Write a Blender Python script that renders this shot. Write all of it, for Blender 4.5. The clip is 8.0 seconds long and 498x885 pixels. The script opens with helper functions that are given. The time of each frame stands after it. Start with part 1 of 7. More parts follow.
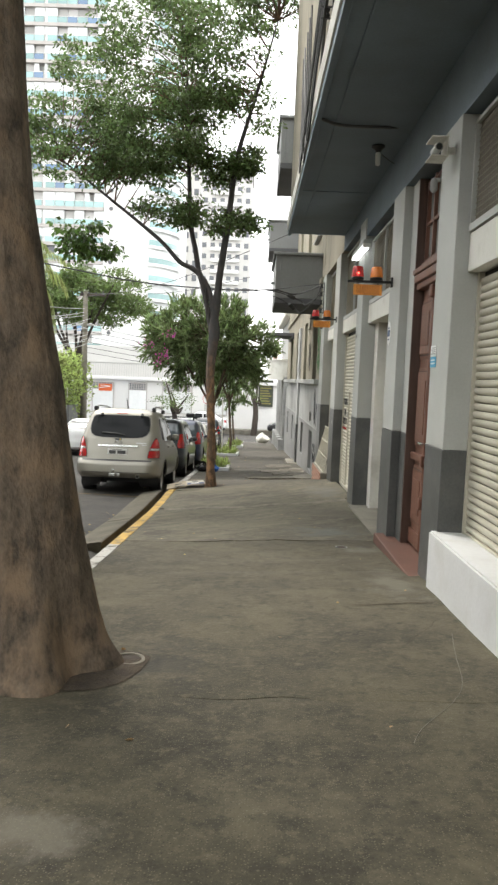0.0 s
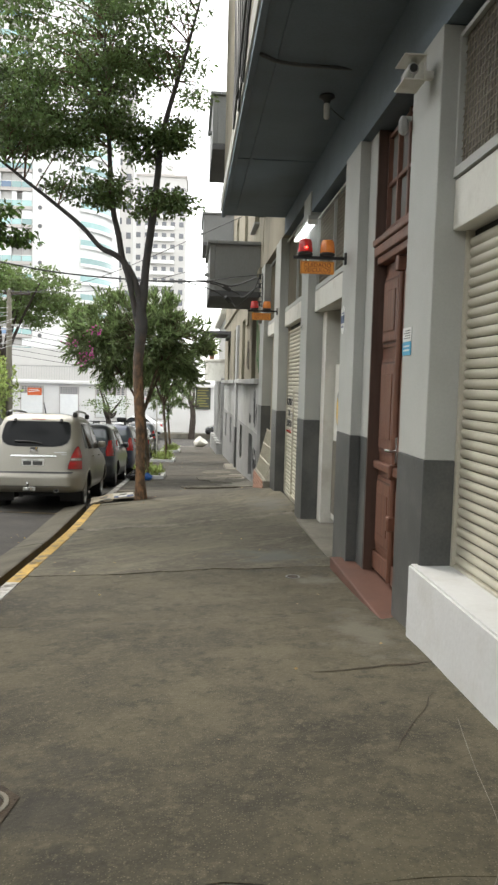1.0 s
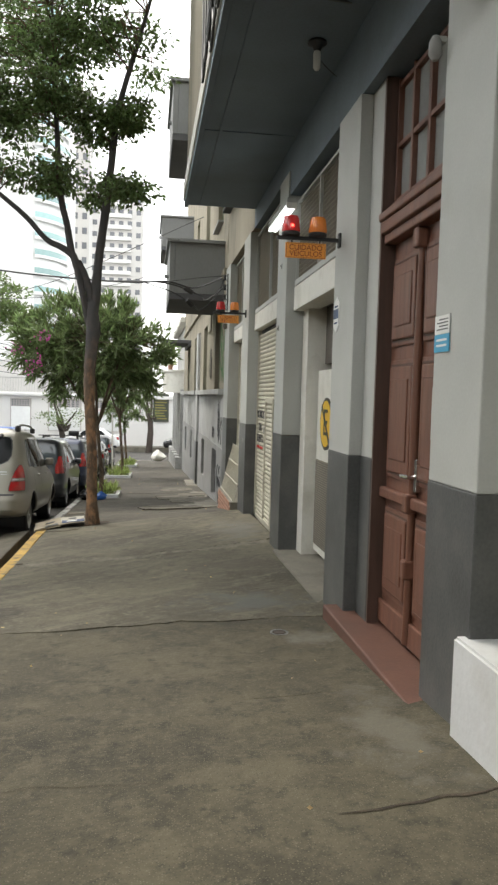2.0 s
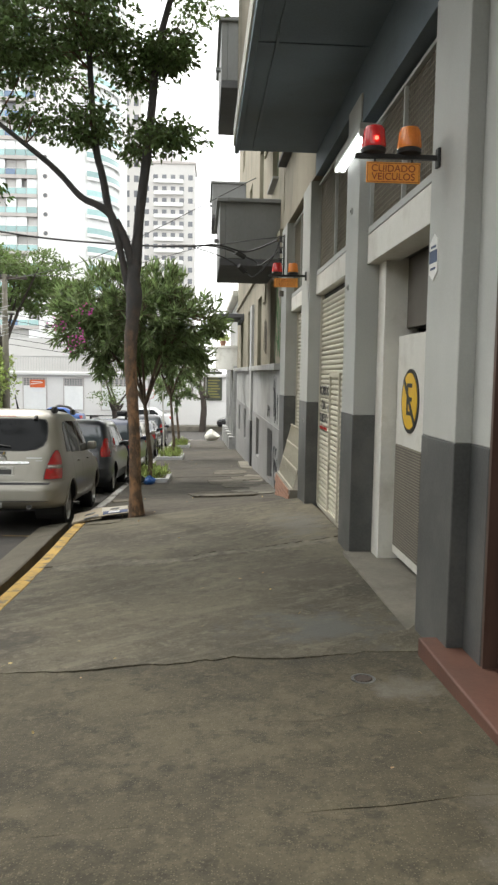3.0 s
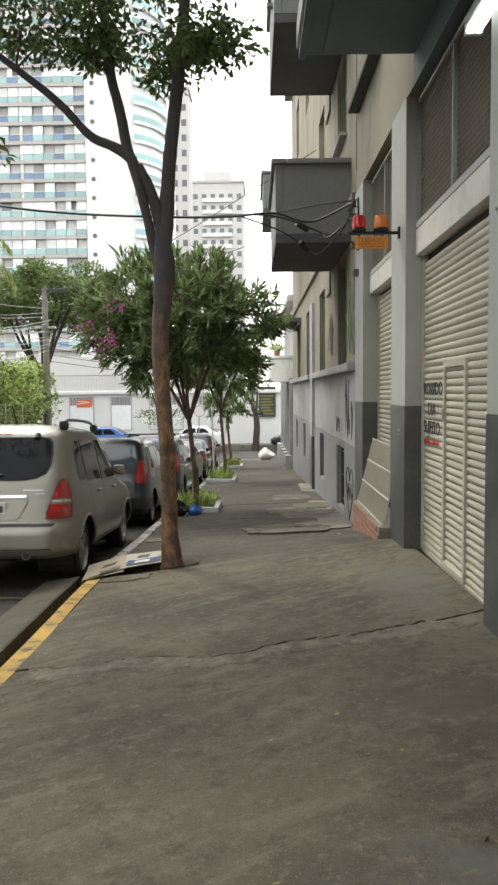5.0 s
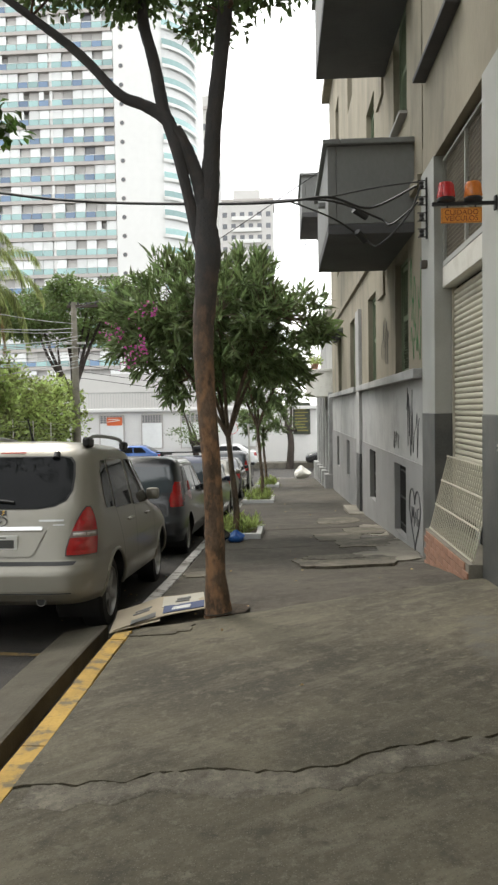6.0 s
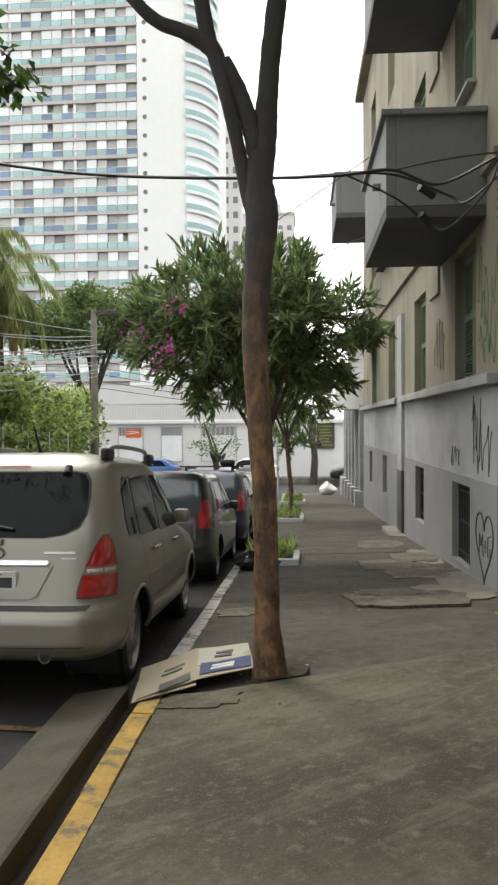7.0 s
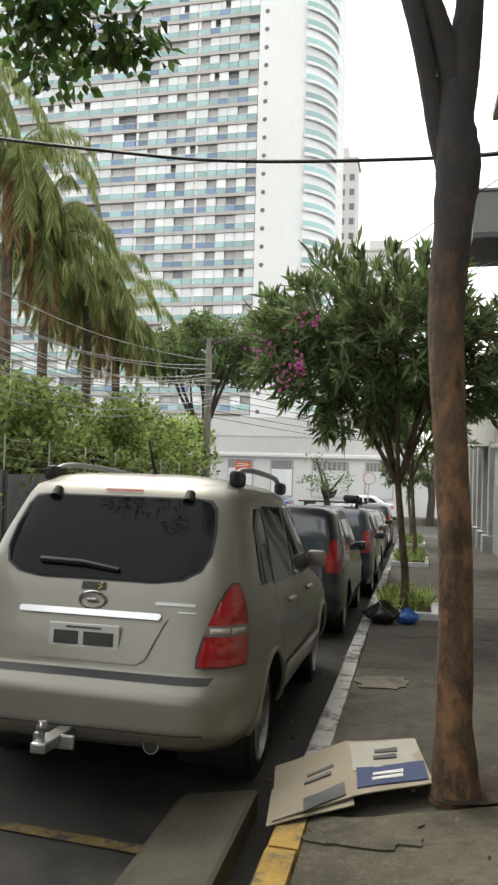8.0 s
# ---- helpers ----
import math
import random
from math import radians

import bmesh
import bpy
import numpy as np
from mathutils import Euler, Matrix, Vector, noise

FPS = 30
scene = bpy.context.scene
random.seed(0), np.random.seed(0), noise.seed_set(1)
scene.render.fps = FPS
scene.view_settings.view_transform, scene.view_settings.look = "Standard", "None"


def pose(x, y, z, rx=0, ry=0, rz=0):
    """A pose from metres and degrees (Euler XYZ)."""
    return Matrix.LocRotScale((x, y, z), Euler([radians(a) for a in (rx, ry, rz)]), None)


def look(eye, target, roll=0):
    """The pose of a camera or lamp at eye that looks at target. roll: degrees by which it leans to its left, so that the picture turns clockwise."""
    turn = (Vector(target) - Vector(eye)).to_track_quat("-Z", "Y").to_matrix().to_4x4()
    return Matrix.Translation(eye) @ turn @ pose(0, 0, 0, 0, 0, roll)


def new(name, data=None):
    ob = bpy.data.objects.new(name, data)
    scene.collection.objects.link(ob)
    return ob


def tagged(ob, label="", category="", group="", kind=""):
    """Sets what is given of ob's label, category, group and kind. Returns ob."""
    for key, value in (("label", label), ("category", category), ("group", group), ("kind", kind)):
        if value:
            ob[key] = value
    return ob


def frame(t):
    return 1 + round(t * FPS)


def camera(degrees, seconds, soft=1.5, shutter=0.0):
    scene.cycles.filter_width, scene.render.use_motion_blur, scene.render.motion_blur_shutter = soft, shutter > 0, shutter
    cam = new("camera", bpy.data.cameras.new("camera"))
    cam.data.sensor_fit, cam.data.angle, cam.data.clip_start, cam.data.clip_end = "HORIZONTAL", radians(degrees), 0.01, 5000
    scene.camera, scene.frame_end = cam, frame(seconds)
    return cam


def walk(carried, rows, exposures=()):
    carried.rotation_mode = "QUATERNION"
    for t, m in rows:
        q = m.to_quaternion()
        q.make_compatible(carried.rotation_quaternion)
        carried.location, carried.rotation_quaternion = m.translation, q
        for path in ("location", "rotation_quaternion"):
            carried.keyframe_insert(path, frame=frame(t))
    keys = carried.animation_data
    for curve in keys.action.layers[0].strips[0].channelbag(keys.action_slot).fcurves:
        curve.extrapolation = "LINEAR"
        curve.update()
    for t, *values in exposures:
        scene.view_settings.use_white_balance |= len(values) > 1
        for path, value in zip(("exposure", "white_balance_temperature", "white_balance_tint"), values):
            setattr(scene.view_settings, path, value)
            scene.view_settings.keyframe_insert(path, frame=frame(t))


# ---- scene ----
cam = camera(37.5, 8.0, soft=2.5)
PATH = [
    (0, (0.061, 0.264, 1.45), (0.026, 2.256, 1.277), 2.2),
    (0.5, (0.089, 1.05, 1.387), (0.142, 3.042, 1.22), 0.3),
    (1, (0.124, 1.796, 1.386), (0.255, 3.786, 1.225), 1.5),
    (1.2, (0.118, 2.088, 1.347), (0.31, 4.073, 1.192), 1.2),
    (2.3, (0.076, 3.599, 1.345), (0.322, 5.58, 1.225), 1.6),
    (2.5, (0.102, 3.838, 1.359), (0.321, 5.821, 1.219), 1.0),
    (3, (0.145, 4.628, 1.301), (0.244, 6.617, 1.113), 0.8),
    (3.5, (0.143, 5.39, 1.272), (0.206, 7.383, 1.118), 0.9),
    (4, (0.127, 6.15, 1.216), (0.142, 8.144, 1.072), 0.8),
    (4.2, (0.141, 6.456, 1.187), (0.126, 8.45, 1.035), 0.5),
    (5.3, (-0.026, 7.992, 1.047), (-0.077, 9.988, 0.925), -0.8),
    (5.5, (-0.091, 8.303, 1.044), (-0.158, 10.299, 0.936), -0.9),
    (6, (-0.27, 8.965, 0.985), (-0.394, 10.959, 0.896), -1.0),
    (6.5, (-0.464, 9.662, 0.968), (-0.567, 11.658, 0.906), -1.6),
    (7, (-0.667, 10.321, 0.927), (-0.838, 12.313, 0.877), -0.4),
    (7.5, (-0.954, 11.011, 0.881), (-1.287, 12.983, 0.866), 0.9),
    (8, (-1.166, 11.546, 0.826), (-1.623, 13.492, 0.87), 1.5),
]
walk(cam, [(t, look(eye, target, roll)) for t, eye, target, roll in PATH],
     exposures=[(0.0, 1.48), (1.0, 1.32), (2.5, 1.28), (4.0, 1.2), (5.5, 1.05), (8.0, 0.82)])

# ---- world, sun ----
world = bpy.data.worlds.new("world")
scene.world = world
world.use_nodes = True
wt = world.node_tree
bg = wt.nodes["Background"]
sky = wt.nodes.new("ShaderNodeTexSky")
sky.sky_type = "NISHITA"
sky.sun_disc = False
sky.sun_elevation, sky.sun_rotation = radians(52), radians(-35)
sky.air_density, sky.dust_density = 1.0, 4.0
veil = wt.nodes.new("ShaderNodeMixRGB")
veil.inputs[0].default_value = 0.8
veil.inputs[2].default_value = (11.5, 11.6, 11.4, 1)
wt.links.new(sky.outputs[0], veil.inputs[1])
wt.links.new(veil.outputs[0], bg.inputs[0])
bg.inputs[1].default_value = 0.12
sun = bpy.data.lights.new("sun", "SUN")
sun.energy, sun.angle, sun.color = 0.9, radians(12), (1.0, 0.95, 0.86)
sun_ob = new("sun", sun)
sun_ob.matrix_world = look((-12, 20, 30), (0, 3, 0))


# ---- materials ----
def mat(name, col, rough=0.8, var=0.3, scale=1.2, fine=40.0, bump=0.15, metal=0.0, stain=None, amount=0.5,
        stain_scale=0.7, per_object=0.0, per_island=0.0, spec=0.5, stretch=(1, 1, 1), coat=0.0, see=0.0, edge=(0.48, 0.68)):
    m = bpy.data.materials.new(name)
    m.use_nodes = True
    nt = m.node_tree
    n, l = nt.nodes, nt.links
    b = n["Principled BSDF"]
    b.inputs["Roughness"].default_value = rough
    b.inputs["Metallic"].default_value = metal
    b.inputs["Specular IOR Level"].default_value = spec
    b.inputs["Coat Weight"].default_value = coat
    b.inputs["Transmission Weight"].default_value = see
    tc = n.new("ShaderNodeTexCoord")
    mp = n.new("ShaderNodeMapping")
    mp.inputs["Scale"].default_value = stretch
    l.new(tc.outputs["Object"], mp.inputs[0])
    big = n.new("ShaderNodeTexNoise")
    big.inputs["Scale"].default_value, big.inputs["Detail"].default_value = scale, 6
    small = n.new("ShaderNodeTexNoise")
    small.inputs["Scale"].default_value, small.inputs["Detail"].default_value = fine, 4
    l.new(mp.outputs[0], big.inputs[0])
    l.new(mp.outputs[0], small.inputs[0])
    add = n.new("ShaderNodeMath")
    add.operation = "MULTIPLY_ADD"
    add.inputs[1].default_value = 0.45
    l.new(small.outputs[0], add.inputs[0])
    l.new(big.outputs[0], add.inputs[2])
    ramp = n.new("ShaderNodeValToRGB")
    ramp.color_ramp.elements[0].position, ramp.color_ramp.elements[1].position = 0.42, 1.0
    lo, hi = 1 - var, 1 + var
    ramp.color_ramp.elements[0].color = (*[c * lo for c in col], 1)
    ramp.color_ramp.elements[1].color = (*[min(c * hi, 0.95) for c in col], 1)
    l.new(add.outputs[0], ramp.inputs[0])
    out = ramp.outputs[0]
    if stain:
        st = n.new("ShaderNodeTexNoise")
        st.inputs["Scale"].default_value, st.inputs["Detail"].default_value, st.inputs["Roughness"].default_value = stain_scale, 8, 0.65
        l.new(mp.outputs[0], st.inputs[0])
        sr = n.new("ShaderNodeValToRGB")
        sr.color_ramp.elements[0].position, sr.color_ramp.elements[1].position = edge
        sr.color_ramp.elements[1].color = (amount, amount, amount, 1)
        l.new(st.outputs[0], sr.inputs[0])
        mx = n.new("ShaderNodeMixRGB")
        mx.inputs[2].default_value = (*stain, 1)
        l.new(sr.outputs[0], mx.inputs[0])
        l.new(out, mx.inputs[1])
        out = mx.outputs[0]
    if per_object or per_island:
        src = n.new("ShaderNodeObjectInfo").outputs["Random"] if per_object else n.new("ShaderNodeNewGeometry").outputs["Random Per Island"]
        k = per_object or per_island
        mr = n.new("ShaderNodeMapRange")
        mr.inputs["To Min"].default_value, mr.inputs["To Max"].default_value = 1 - k, 1 + k
        l.new(src, mr.inputs[0])
        vm = n.new("ShaderNodeVectorMath")
        vm.operation = "SCALE"
        l.new(out, vm.inputs[0])
        l.new(mr.outputs[0], vm.inputs["Scale"])
        out = vm.outputs[0]
    l.new(out, b.inputs["Base Color"])
    if bump:
        bp = n.new("ShaderNodeBump")
        bp.inputs["Strength"].default_value, bp.inputs["Distance"].default_value = bump, 0.02
        l.new(add.outputs[0], bp.inputs["Height"])
        l.new(bp.outputs[0], b.inputs["Normal"])
    return m


def paving(name, col, light, dark, speck, streak=(1, 1, 1), patchy=0.5):
    """Old trodden concrete: broad stains, scuffed pale patches, exposed grit."""
    m = mat(name, col, 0.85, 0.38, 1.3, 42, 0.5, per_object=0.05)
    n, l = m.node_tree.nodes, m.node_tree.links
    b = n["Principled BSDF"]
    out = b.inputs["Base Color"].links[0].from_socket
    tc = next(x for x in n if x.type == "TEX_COORD")
    mp = n.new("ShaderNodeMapping")
    mp.vector_type = "TEXTURE"
    mp.inputs["Scale"].default_value = [1 / k for k in streak]
    mp.inputs["Rotation"].default_value = (0, 0, 0.6)
    l.new(tc.outputs["Object"], mp.inputs[0])
    for scale, lo, hi, colour, k, src in ((0.5, 0.44, 0.60, dark, 0.9, None), (1.9, 0.50, 0.64, light, patchy, mp), (0.23, 0.5, 0.6, light, 0.45, None), (6.5, 0.51, 0.64, dark, 0.72, None), (14, 0.53, 0.66, light, 0.72, None)):
        t = n.new("ShaderNodeTexNoise")
        t.inputs["Scale"].default_value, t.inputs["Detail"].default_value, t.inputs["Roughness"].default_value = scale, 10, 0.72
        l.new(src.outputs[0] if src else tc.outputs["Object"], t.inputs[0])
        r = n.new("ShaderNodeValToRGB")
        r.color_ramp.elements[0].position, r.color_ramp.elements[1].position = lo, hi
        r.color_ramp.elements[1].color = (k, k, k, 1)
        l.new(t.outputs[0], r.inputs[0])
        x = n.new("ShaderNodeMixRGB")
        x.inputs[2].default_value = (*colour, 1)
        l.new(r.outputs[0], x.inputs[0])
        l.new(out, x.inputs[1])
        out = x.outputs[0]
    # exposed grit, pale and dark
    for scale, limit, colour, k in ((95, 0.5, speck, 0.7), (85, 0.66, dark, 0.8), (48, 0.95, speck, 0.55), (17, 0.97, dark, 0.7)):
        v = n.new("ShaderNodeTexVoronoi")
        v.inputs["Scale"].default_value = scale
        l.new(tc.outputs["Object"], v.inputs[0])
        r = n.new("ShaderNodeValToRGB")
        r.color_ramp.elements[0].position, r.color_ramp.elements[1].position = 0.08, 0.38
        r.color_ramp.elements[0].color, r.color_ramp.elements[1].color = (k, k, k, 1), (0, 0, 0, 1)
        l.new(v.outputs["Distance"], r.inputs[0])
        sep = n.new("ShaderNodeSeparateColor")
        l.new(v.outputs["Color"], sep.inputs[0])
        gt = n.new("ShaderNodeMath")
        gt.operation = "GREATER_THAN"
        gt.inputs[1].default_value = limit
        l.new(sep.outputs[0], gt.inputs[0])
        mu = n.new("ShaderNodeMath")
        mu.operation = "MULTIPLY"
        l.new(r.outputs[0], mu.inputs[0])
        l.new(gt.outputs[0], mu.inputs[1])
        x = n.new("ShaderNodeMixRGB")
        x.inputs[2].default_value = (*colour, 1)
        l.new(mu.outputs[0], x.inputs[0])
        l.new(out, x.inputs[1])
        out = x.outputs[0]
    l.new(out, b.inputs["Base Color"])
    return m


def spots(m, rows):
    """Old spills on a paving: rows of (x, y, rx, ry, colour, amount), with ragged rims."""
    n, l = m.node_tree.nodes, m.node_tree.links
    b = n["Principled BSDF"]
    out = b.inputs["Base Color"].links[0].from_socket
    tc = next(x for x in n if x.type == "TEX_COORD")
    for x0, y0, rx, ry, colour, k in rows:
        warp = n.new("ShaderNodeTexNoise")
        warp.inputs["Scale"].default_value, warp.inputs["Detail"].default_value, warp.inputs["Roughness"].default_value = 3.5, 9, 0.72
        l.new(tc.outputs["Object"], warp.inputs[0])
        mp = n.new("ShaderNodeMapping")
        mp.inputs["Location"].default_value = (-x0 / rx, -y0 / ry, 0)
        mp.inputs["Scale"].default_value = (1 / rx, 1 / ry, 0)
        l.new(tc.outputs["Object"], mp.inputs[0])
        ln = n.new("ShaderNodeVectorMath")
        ln.operation = "LENGTH"
        l.new(mp.outputs[0], ln.inputs[0])
        ad = n.new("ShaderNodeMath")
        ad.operation = "MULTIPLY_ADD"
        ad.inputs[1].default_value = 3.6
        l.new(warp.outputs[0], ad.inputs[0])
        l.new(ln.outputs["Value"], ad.inputs[2])
        r = n.new("ShaderNodeMapRange")
        r.inputs["From Min"].default_value, r.inputs["From Max"].default_value = 1.95, 2.6
        r.inputs["To Min"].default_value, r.inputs["To Max"].default_value = k, 0
        l.new(ad.outputs[0], r.inputs[0])
        x = n.new("ShaderNodeMixRGB")
        x.inputs[2].default_value = (*colour, 1)
        l.new(r.outputs[0], x.inputs[0])
        l.new(out, x.inputs[1])
        out = x.outputs[0]
    l.new(out, b.inputs["Base Color"])
    return m


CONCRETE = paving("pavement_concrete", (0.057, 0.049, 0.028), (0.104, 0.09, 0.055), (0.021, 0.018, 0.0105), (0.17, 0.15, 0.1), patchy=0.6)
spots(CONCRETE, ((1.3, 6.75, 0.3, 0.8, (0.13, 0.12, 0.092), 0.65), (-0.75, 2.75, 0.35, 0.3, (0.16, 0.145, 0.11), 0.6), (-0.5, 4.6, 0.5, 0.6, (0.022, 0.02, 0.016), 0.6), (1.25, 8.55, 0.35, 0.25, (0.15, 0.14, 0.115), 0.6)))
CEMENT = paving("cement_ramp", (0.084, 0.074, 0.048), (0.155, 0.138, 0.096), (0.041, 0.036, 0.024), (0.18, 0.16, 0.118), (0.6, 2.6, 1), 0.6)
spots(CEMENT, ((0.95, 9.75, 0.75, 0.5, (0.09, 0.092, 0.084), 0.8), (-1.25, 9.75, 0.35, 0.45, (0.032, 0.028, 0.02), 0.8), (1.25, 13.7, 0.5, 1.2, (0.105, 0.102, 0.09), 0.7), (0.9, 11.3, 0.8, 0.6, (0.068, 0.058, 0.041), 0.6)))
OLD_SLAB = paving("darker_old_concrete", (0.058, 0.05, 0.036), (0.108, 0.095, 0.072), (0.028, 0.023, 0.016), (0.13, 0.12, 0.1), patchy=0.5)
spots(OLD_SLAB, ((1.2, 19.2, 0.55, 1.3, (0.2, 0.19, 0.165), 0.8), (1.1, 22.0, 0.35, 1.6, (0.17, 0.16, 0.14), 0.7)))
MORTAR = paving("pale_mortar_fill", (0.115, 0.103, 0.076), (0.21, 0.19, 0.145), (0.042, 0.036, 0.025), (0.2, 0.18, 0.14), patchy=0.8)
PALE = mat("pale_concrete", (0.19, 0.175, 0.14), 0.85, 0.25, 2.0, 40, 0.3, stain=(0.1, 0.09, 0.073), amount=0.8, stain_scale=1.9, per_object=0.08)
BED = mat("dark_soil", (0.045, 0.033, 0.021), 0.95, 0.6, 9, 70, 1.0)
APRON = mat("mossy_gutter_concrete", (0.095, 0.085, 0.062), 0.9, 0.35, 2.5, 45, 0.5, stain=(0.06, 0.052, 0.036), amount=0.85, stain_scale=2.4)
ASPHALT = mat("asphalt", (0.036, 0.033, 0.03), 0.85, 0.6, 0.9, 110, 0.9, stain=(0.052, 0.047, 0.038), amount=0.8, stain_scale=2.2, edge=(0.46, 0.62))
KERB_YEL = mat("yellow_kerb_paint", (0.42, 0.265, 0.055), 0.75, 0.3, 4, 40, 0.4, stain=(0.14, 0.115, 0.07), amount=0.95, stain_scale=7, edge=(0.5, 0.62))
ROAD_YEL = mat("worn_yellow_road_line", (0.17, 0.115, 0.04), 0.8, 0.3, 5, 60, 0.4, stain=(0.045, 0.042, 0.038), amount=1.0, stain_scale=7, edge=(0.44, 0.54))
KERB_WHT = mat("white_kerb_paint", (0.42, 0.41, 0.38), 0.75, 0.25, 4, 40, 0.35, stain=(0.1, 0.09, 0.075), amount=0.95, stain_scale=4, edge=(0.5, 0.58))
LIGHT_GREY = mat("light_grey_paint", (0.4, 0.407, 0.38), 0.6, 0.1, 1.5, 60, 0.08, stain=(0.36, 0.355, 0.32), amount=0.5, stain_scale=1.2)
DARK_GREY = mat("dark_grey_paint", (0.078, 0.08, 0.078), 0.42, 0.4, 2.0, 50, 0.15, stain=(0.135, 0.128, 0.115), amount=0.5, stain_scale=2.0)
SOFFIT = mat("blue_grey_soffit_paint", (0.135, 0.17, 0.2), 0.7, 0.2, 1.0, 40, 0.08, stain=(0.1, 0.115, 0.125), amount=0.5, stain_scale=0.8)
CREAM = mat("weathered_cream_plaster", (0.275, 0.245, 0.182), 0.85, 0.16, 1.0, 30, 0.2, stain=(0.15, 0.135, 0.105), amount=0.8, stain_scale=1.1, stretch=(1, 1, 0.3))
GREY_PLASTER = mat("grey_plaster", (0.38, 0.38, 0.365), 0.85, 0.12, 1.2, 30, 0.2, stain=(0.22, 0.215, 0.21), amount=0.6, stain_scale=1.1)
DADO = mat("dark_plaster_dado", (0.26, 0.258, 0.25), 0.8, 0.15, 1.5, 30, 0.2, stain=(0.28, 0.27, 0.26), amount=0.5, stain_scale=1.6)
BALCONY = mat("grey_balcony_plaster", (0.225, 0.23, 0.228), 0.85, 0.15, 1.0, 25, 0.25, stain=(0.17, 0.165, 0.155), amount=0.6, stain_scale=0.9, stretch=(1, 1, 0.5))
SHUTTER = mat("cream_shutter_paint", (0.49, 0.465, 0.375), 0.45, 0.08, 2.0, 50, 0.05, stain=(0.42, 0.39, 0.32), amount=0.5, stain_scale=2.2, per_object=0.05)
WHITE = mat("white_paint", (0.66, 0.645, 0.585), 0.5, 0.08, 2.0, 40, 0.06, stain=(0.4, 0.375, 0.315), amount=0.6, stain_scale=2.0)
PLINTH_WHITE = mat("whitewashed_plinth", (0.55, 0.555, 0.55), 0.75, 0.08, 2.0, 30, 0.3, stain=(0.46, 0.45, 0.42), amount=0.5, stain_scale=2.5)
HEADER = mat("brown_grey_header_sheet", (0.11, 0.098, 0.08), 0.7, 0.2, 1.5, 60, 0.1)
MESH_GREY = mat("dusty_wire_mesh", (0.13, 0.115, 0.093), 0.7, 0.15, 2.0, 120, 0.3)
GRILLE = mat("perforated_vent_sheet", (0.22, 0.195, 0.145), 0.6, 0.15, 2.0, 150, 0.4)
# Near-black for sheets that stand for unlit rooms and shade between slats
SHADE_BLACK = mat("dark_interior", (0.03, 0.028, 0.025), 0.9, 0.2)
WOOD = mat("red_brown_varnished_wood", (0.15, 0.066, 0.042), 0.42, 0.3, 3.0, 30, 0.12, stretch=(6, 6, 0.6), stain=(0.11, 0.052, 0.036), amount=0.6)
WOOD_DARK = mat("dark_brown_wood", (0.075, 0.042, 0.031), 0.5, 0.3, 3.0, 30, 0.12, stretch=(6, 6, 0.6))
RED_STEP = mat("red_cement_step", (0.11, 0.05, 0.034), 0.6, 0.2, 3.0, 40, 0.15, stain=(0.085, 0.045, 0.034), amount=0.6, stain_scale=2.0)
BRICK = mat("worn_terracotta_brick", (0.3, 0.16, 0.105), 0.85, 0.25, 5, 60, 0.3, stain=(0.18, 0.13, 0.1), amount=0.6, stain_scale=4, per_object=0.15)
GREEN_WOOD = mat("faded_green_shutter", (0.16, 0.2, 0.125), 0.7, 0.2, 3, 40, 0.15, per_object=0.06)
BLACK = mat("black_metal", (0.022, 0.022, 0.022), 0.5, 0.2, 5, 60, 0.05)
RUBBER = mat("black_rubber", (0.022, 0.022, 0.022), 0.75, 0.2, 8, 80, 0.1)
STEEL = mat("galvanised_steel", (0.45, 0.45, 0.44), 0.4, 0.12, 5, 60, 0.05, metal=0.9)
CHROME = mat("chrome", (0.6, 0.6, 0.6), 0.22, 0.03, 5, 60, 0, metal=1.0)
RED_LENS = mat("red_plastic_lens", (0.62, 0.035, 0.035), 0.2, 0.15, 8, 60, 0.05, coat=0.5)
AMBER = mat("amber_plastic_lens", (0.75, 0.24, 0.04), 0.25, 0.15, 8, 60, 0.05, coat=0.4)
ORANGE = mat("orange_sign_paint", (0.85, 0.36, 0.06), 0.5, 0.08, 5, 40, 0.03)
RED_PAINT = mat("red_lettering", (0.32, 0.045, 0.02), 0.6, 0.1)
YELLOW = mat("yellow_sign_paint", (0.72, 0.44, 0.02), 0.45, 0.08, 5, 40, 0.03)
BLUE = mat("blue_print", (0.035, 0.06, 0.13), 0.5, 0.1)
CYAN = mat("light_blue_print", (0.06, 0.33, 0.52), 0.5, 0.1)
PAPER = mat("white_paper", (0.7, 0.7, 0.67), 0.6, 0.05)
GRAFFITI = mat("black_spray_paint", (0.05, 0.05, 0.052), 0.8, 0.3)
GRAFFITI_GREEN = mat("green_spray_paint", (0.1, 0.22, 0.1), 0.8, 0.3)
CARD_WHITE = mat("printed_white_card", (0.42, 0.4, 0.34), 0.8, 0.12, 4, 80, 0.1)
CARD_BLUE = mat("blue_carton_print", (0.03, 0.05, 0.13), 0.6, 0.15)
CARDBOARD = mat("cardboard", (0.35, 0.3, 0.22), 0.85, 0.1, 4, 80, 0.1)
GLASS_DARK = mat("tinted_glass", (0.012, 0.013, 0.014), 0.03, 0.1, 2, 20, 0, spec=0.1)
GLASS_SKY = mat("clear_car_glass", (0.05, 0.06, 0.068), 0.04, 0.1, 2, 20, 0, spec=0.7)
GLASS_WIN = mat("window_glass", (0.26, 0.27, 0.26), 0.15, 0.1, 2, 20, 0, spec=0.8)
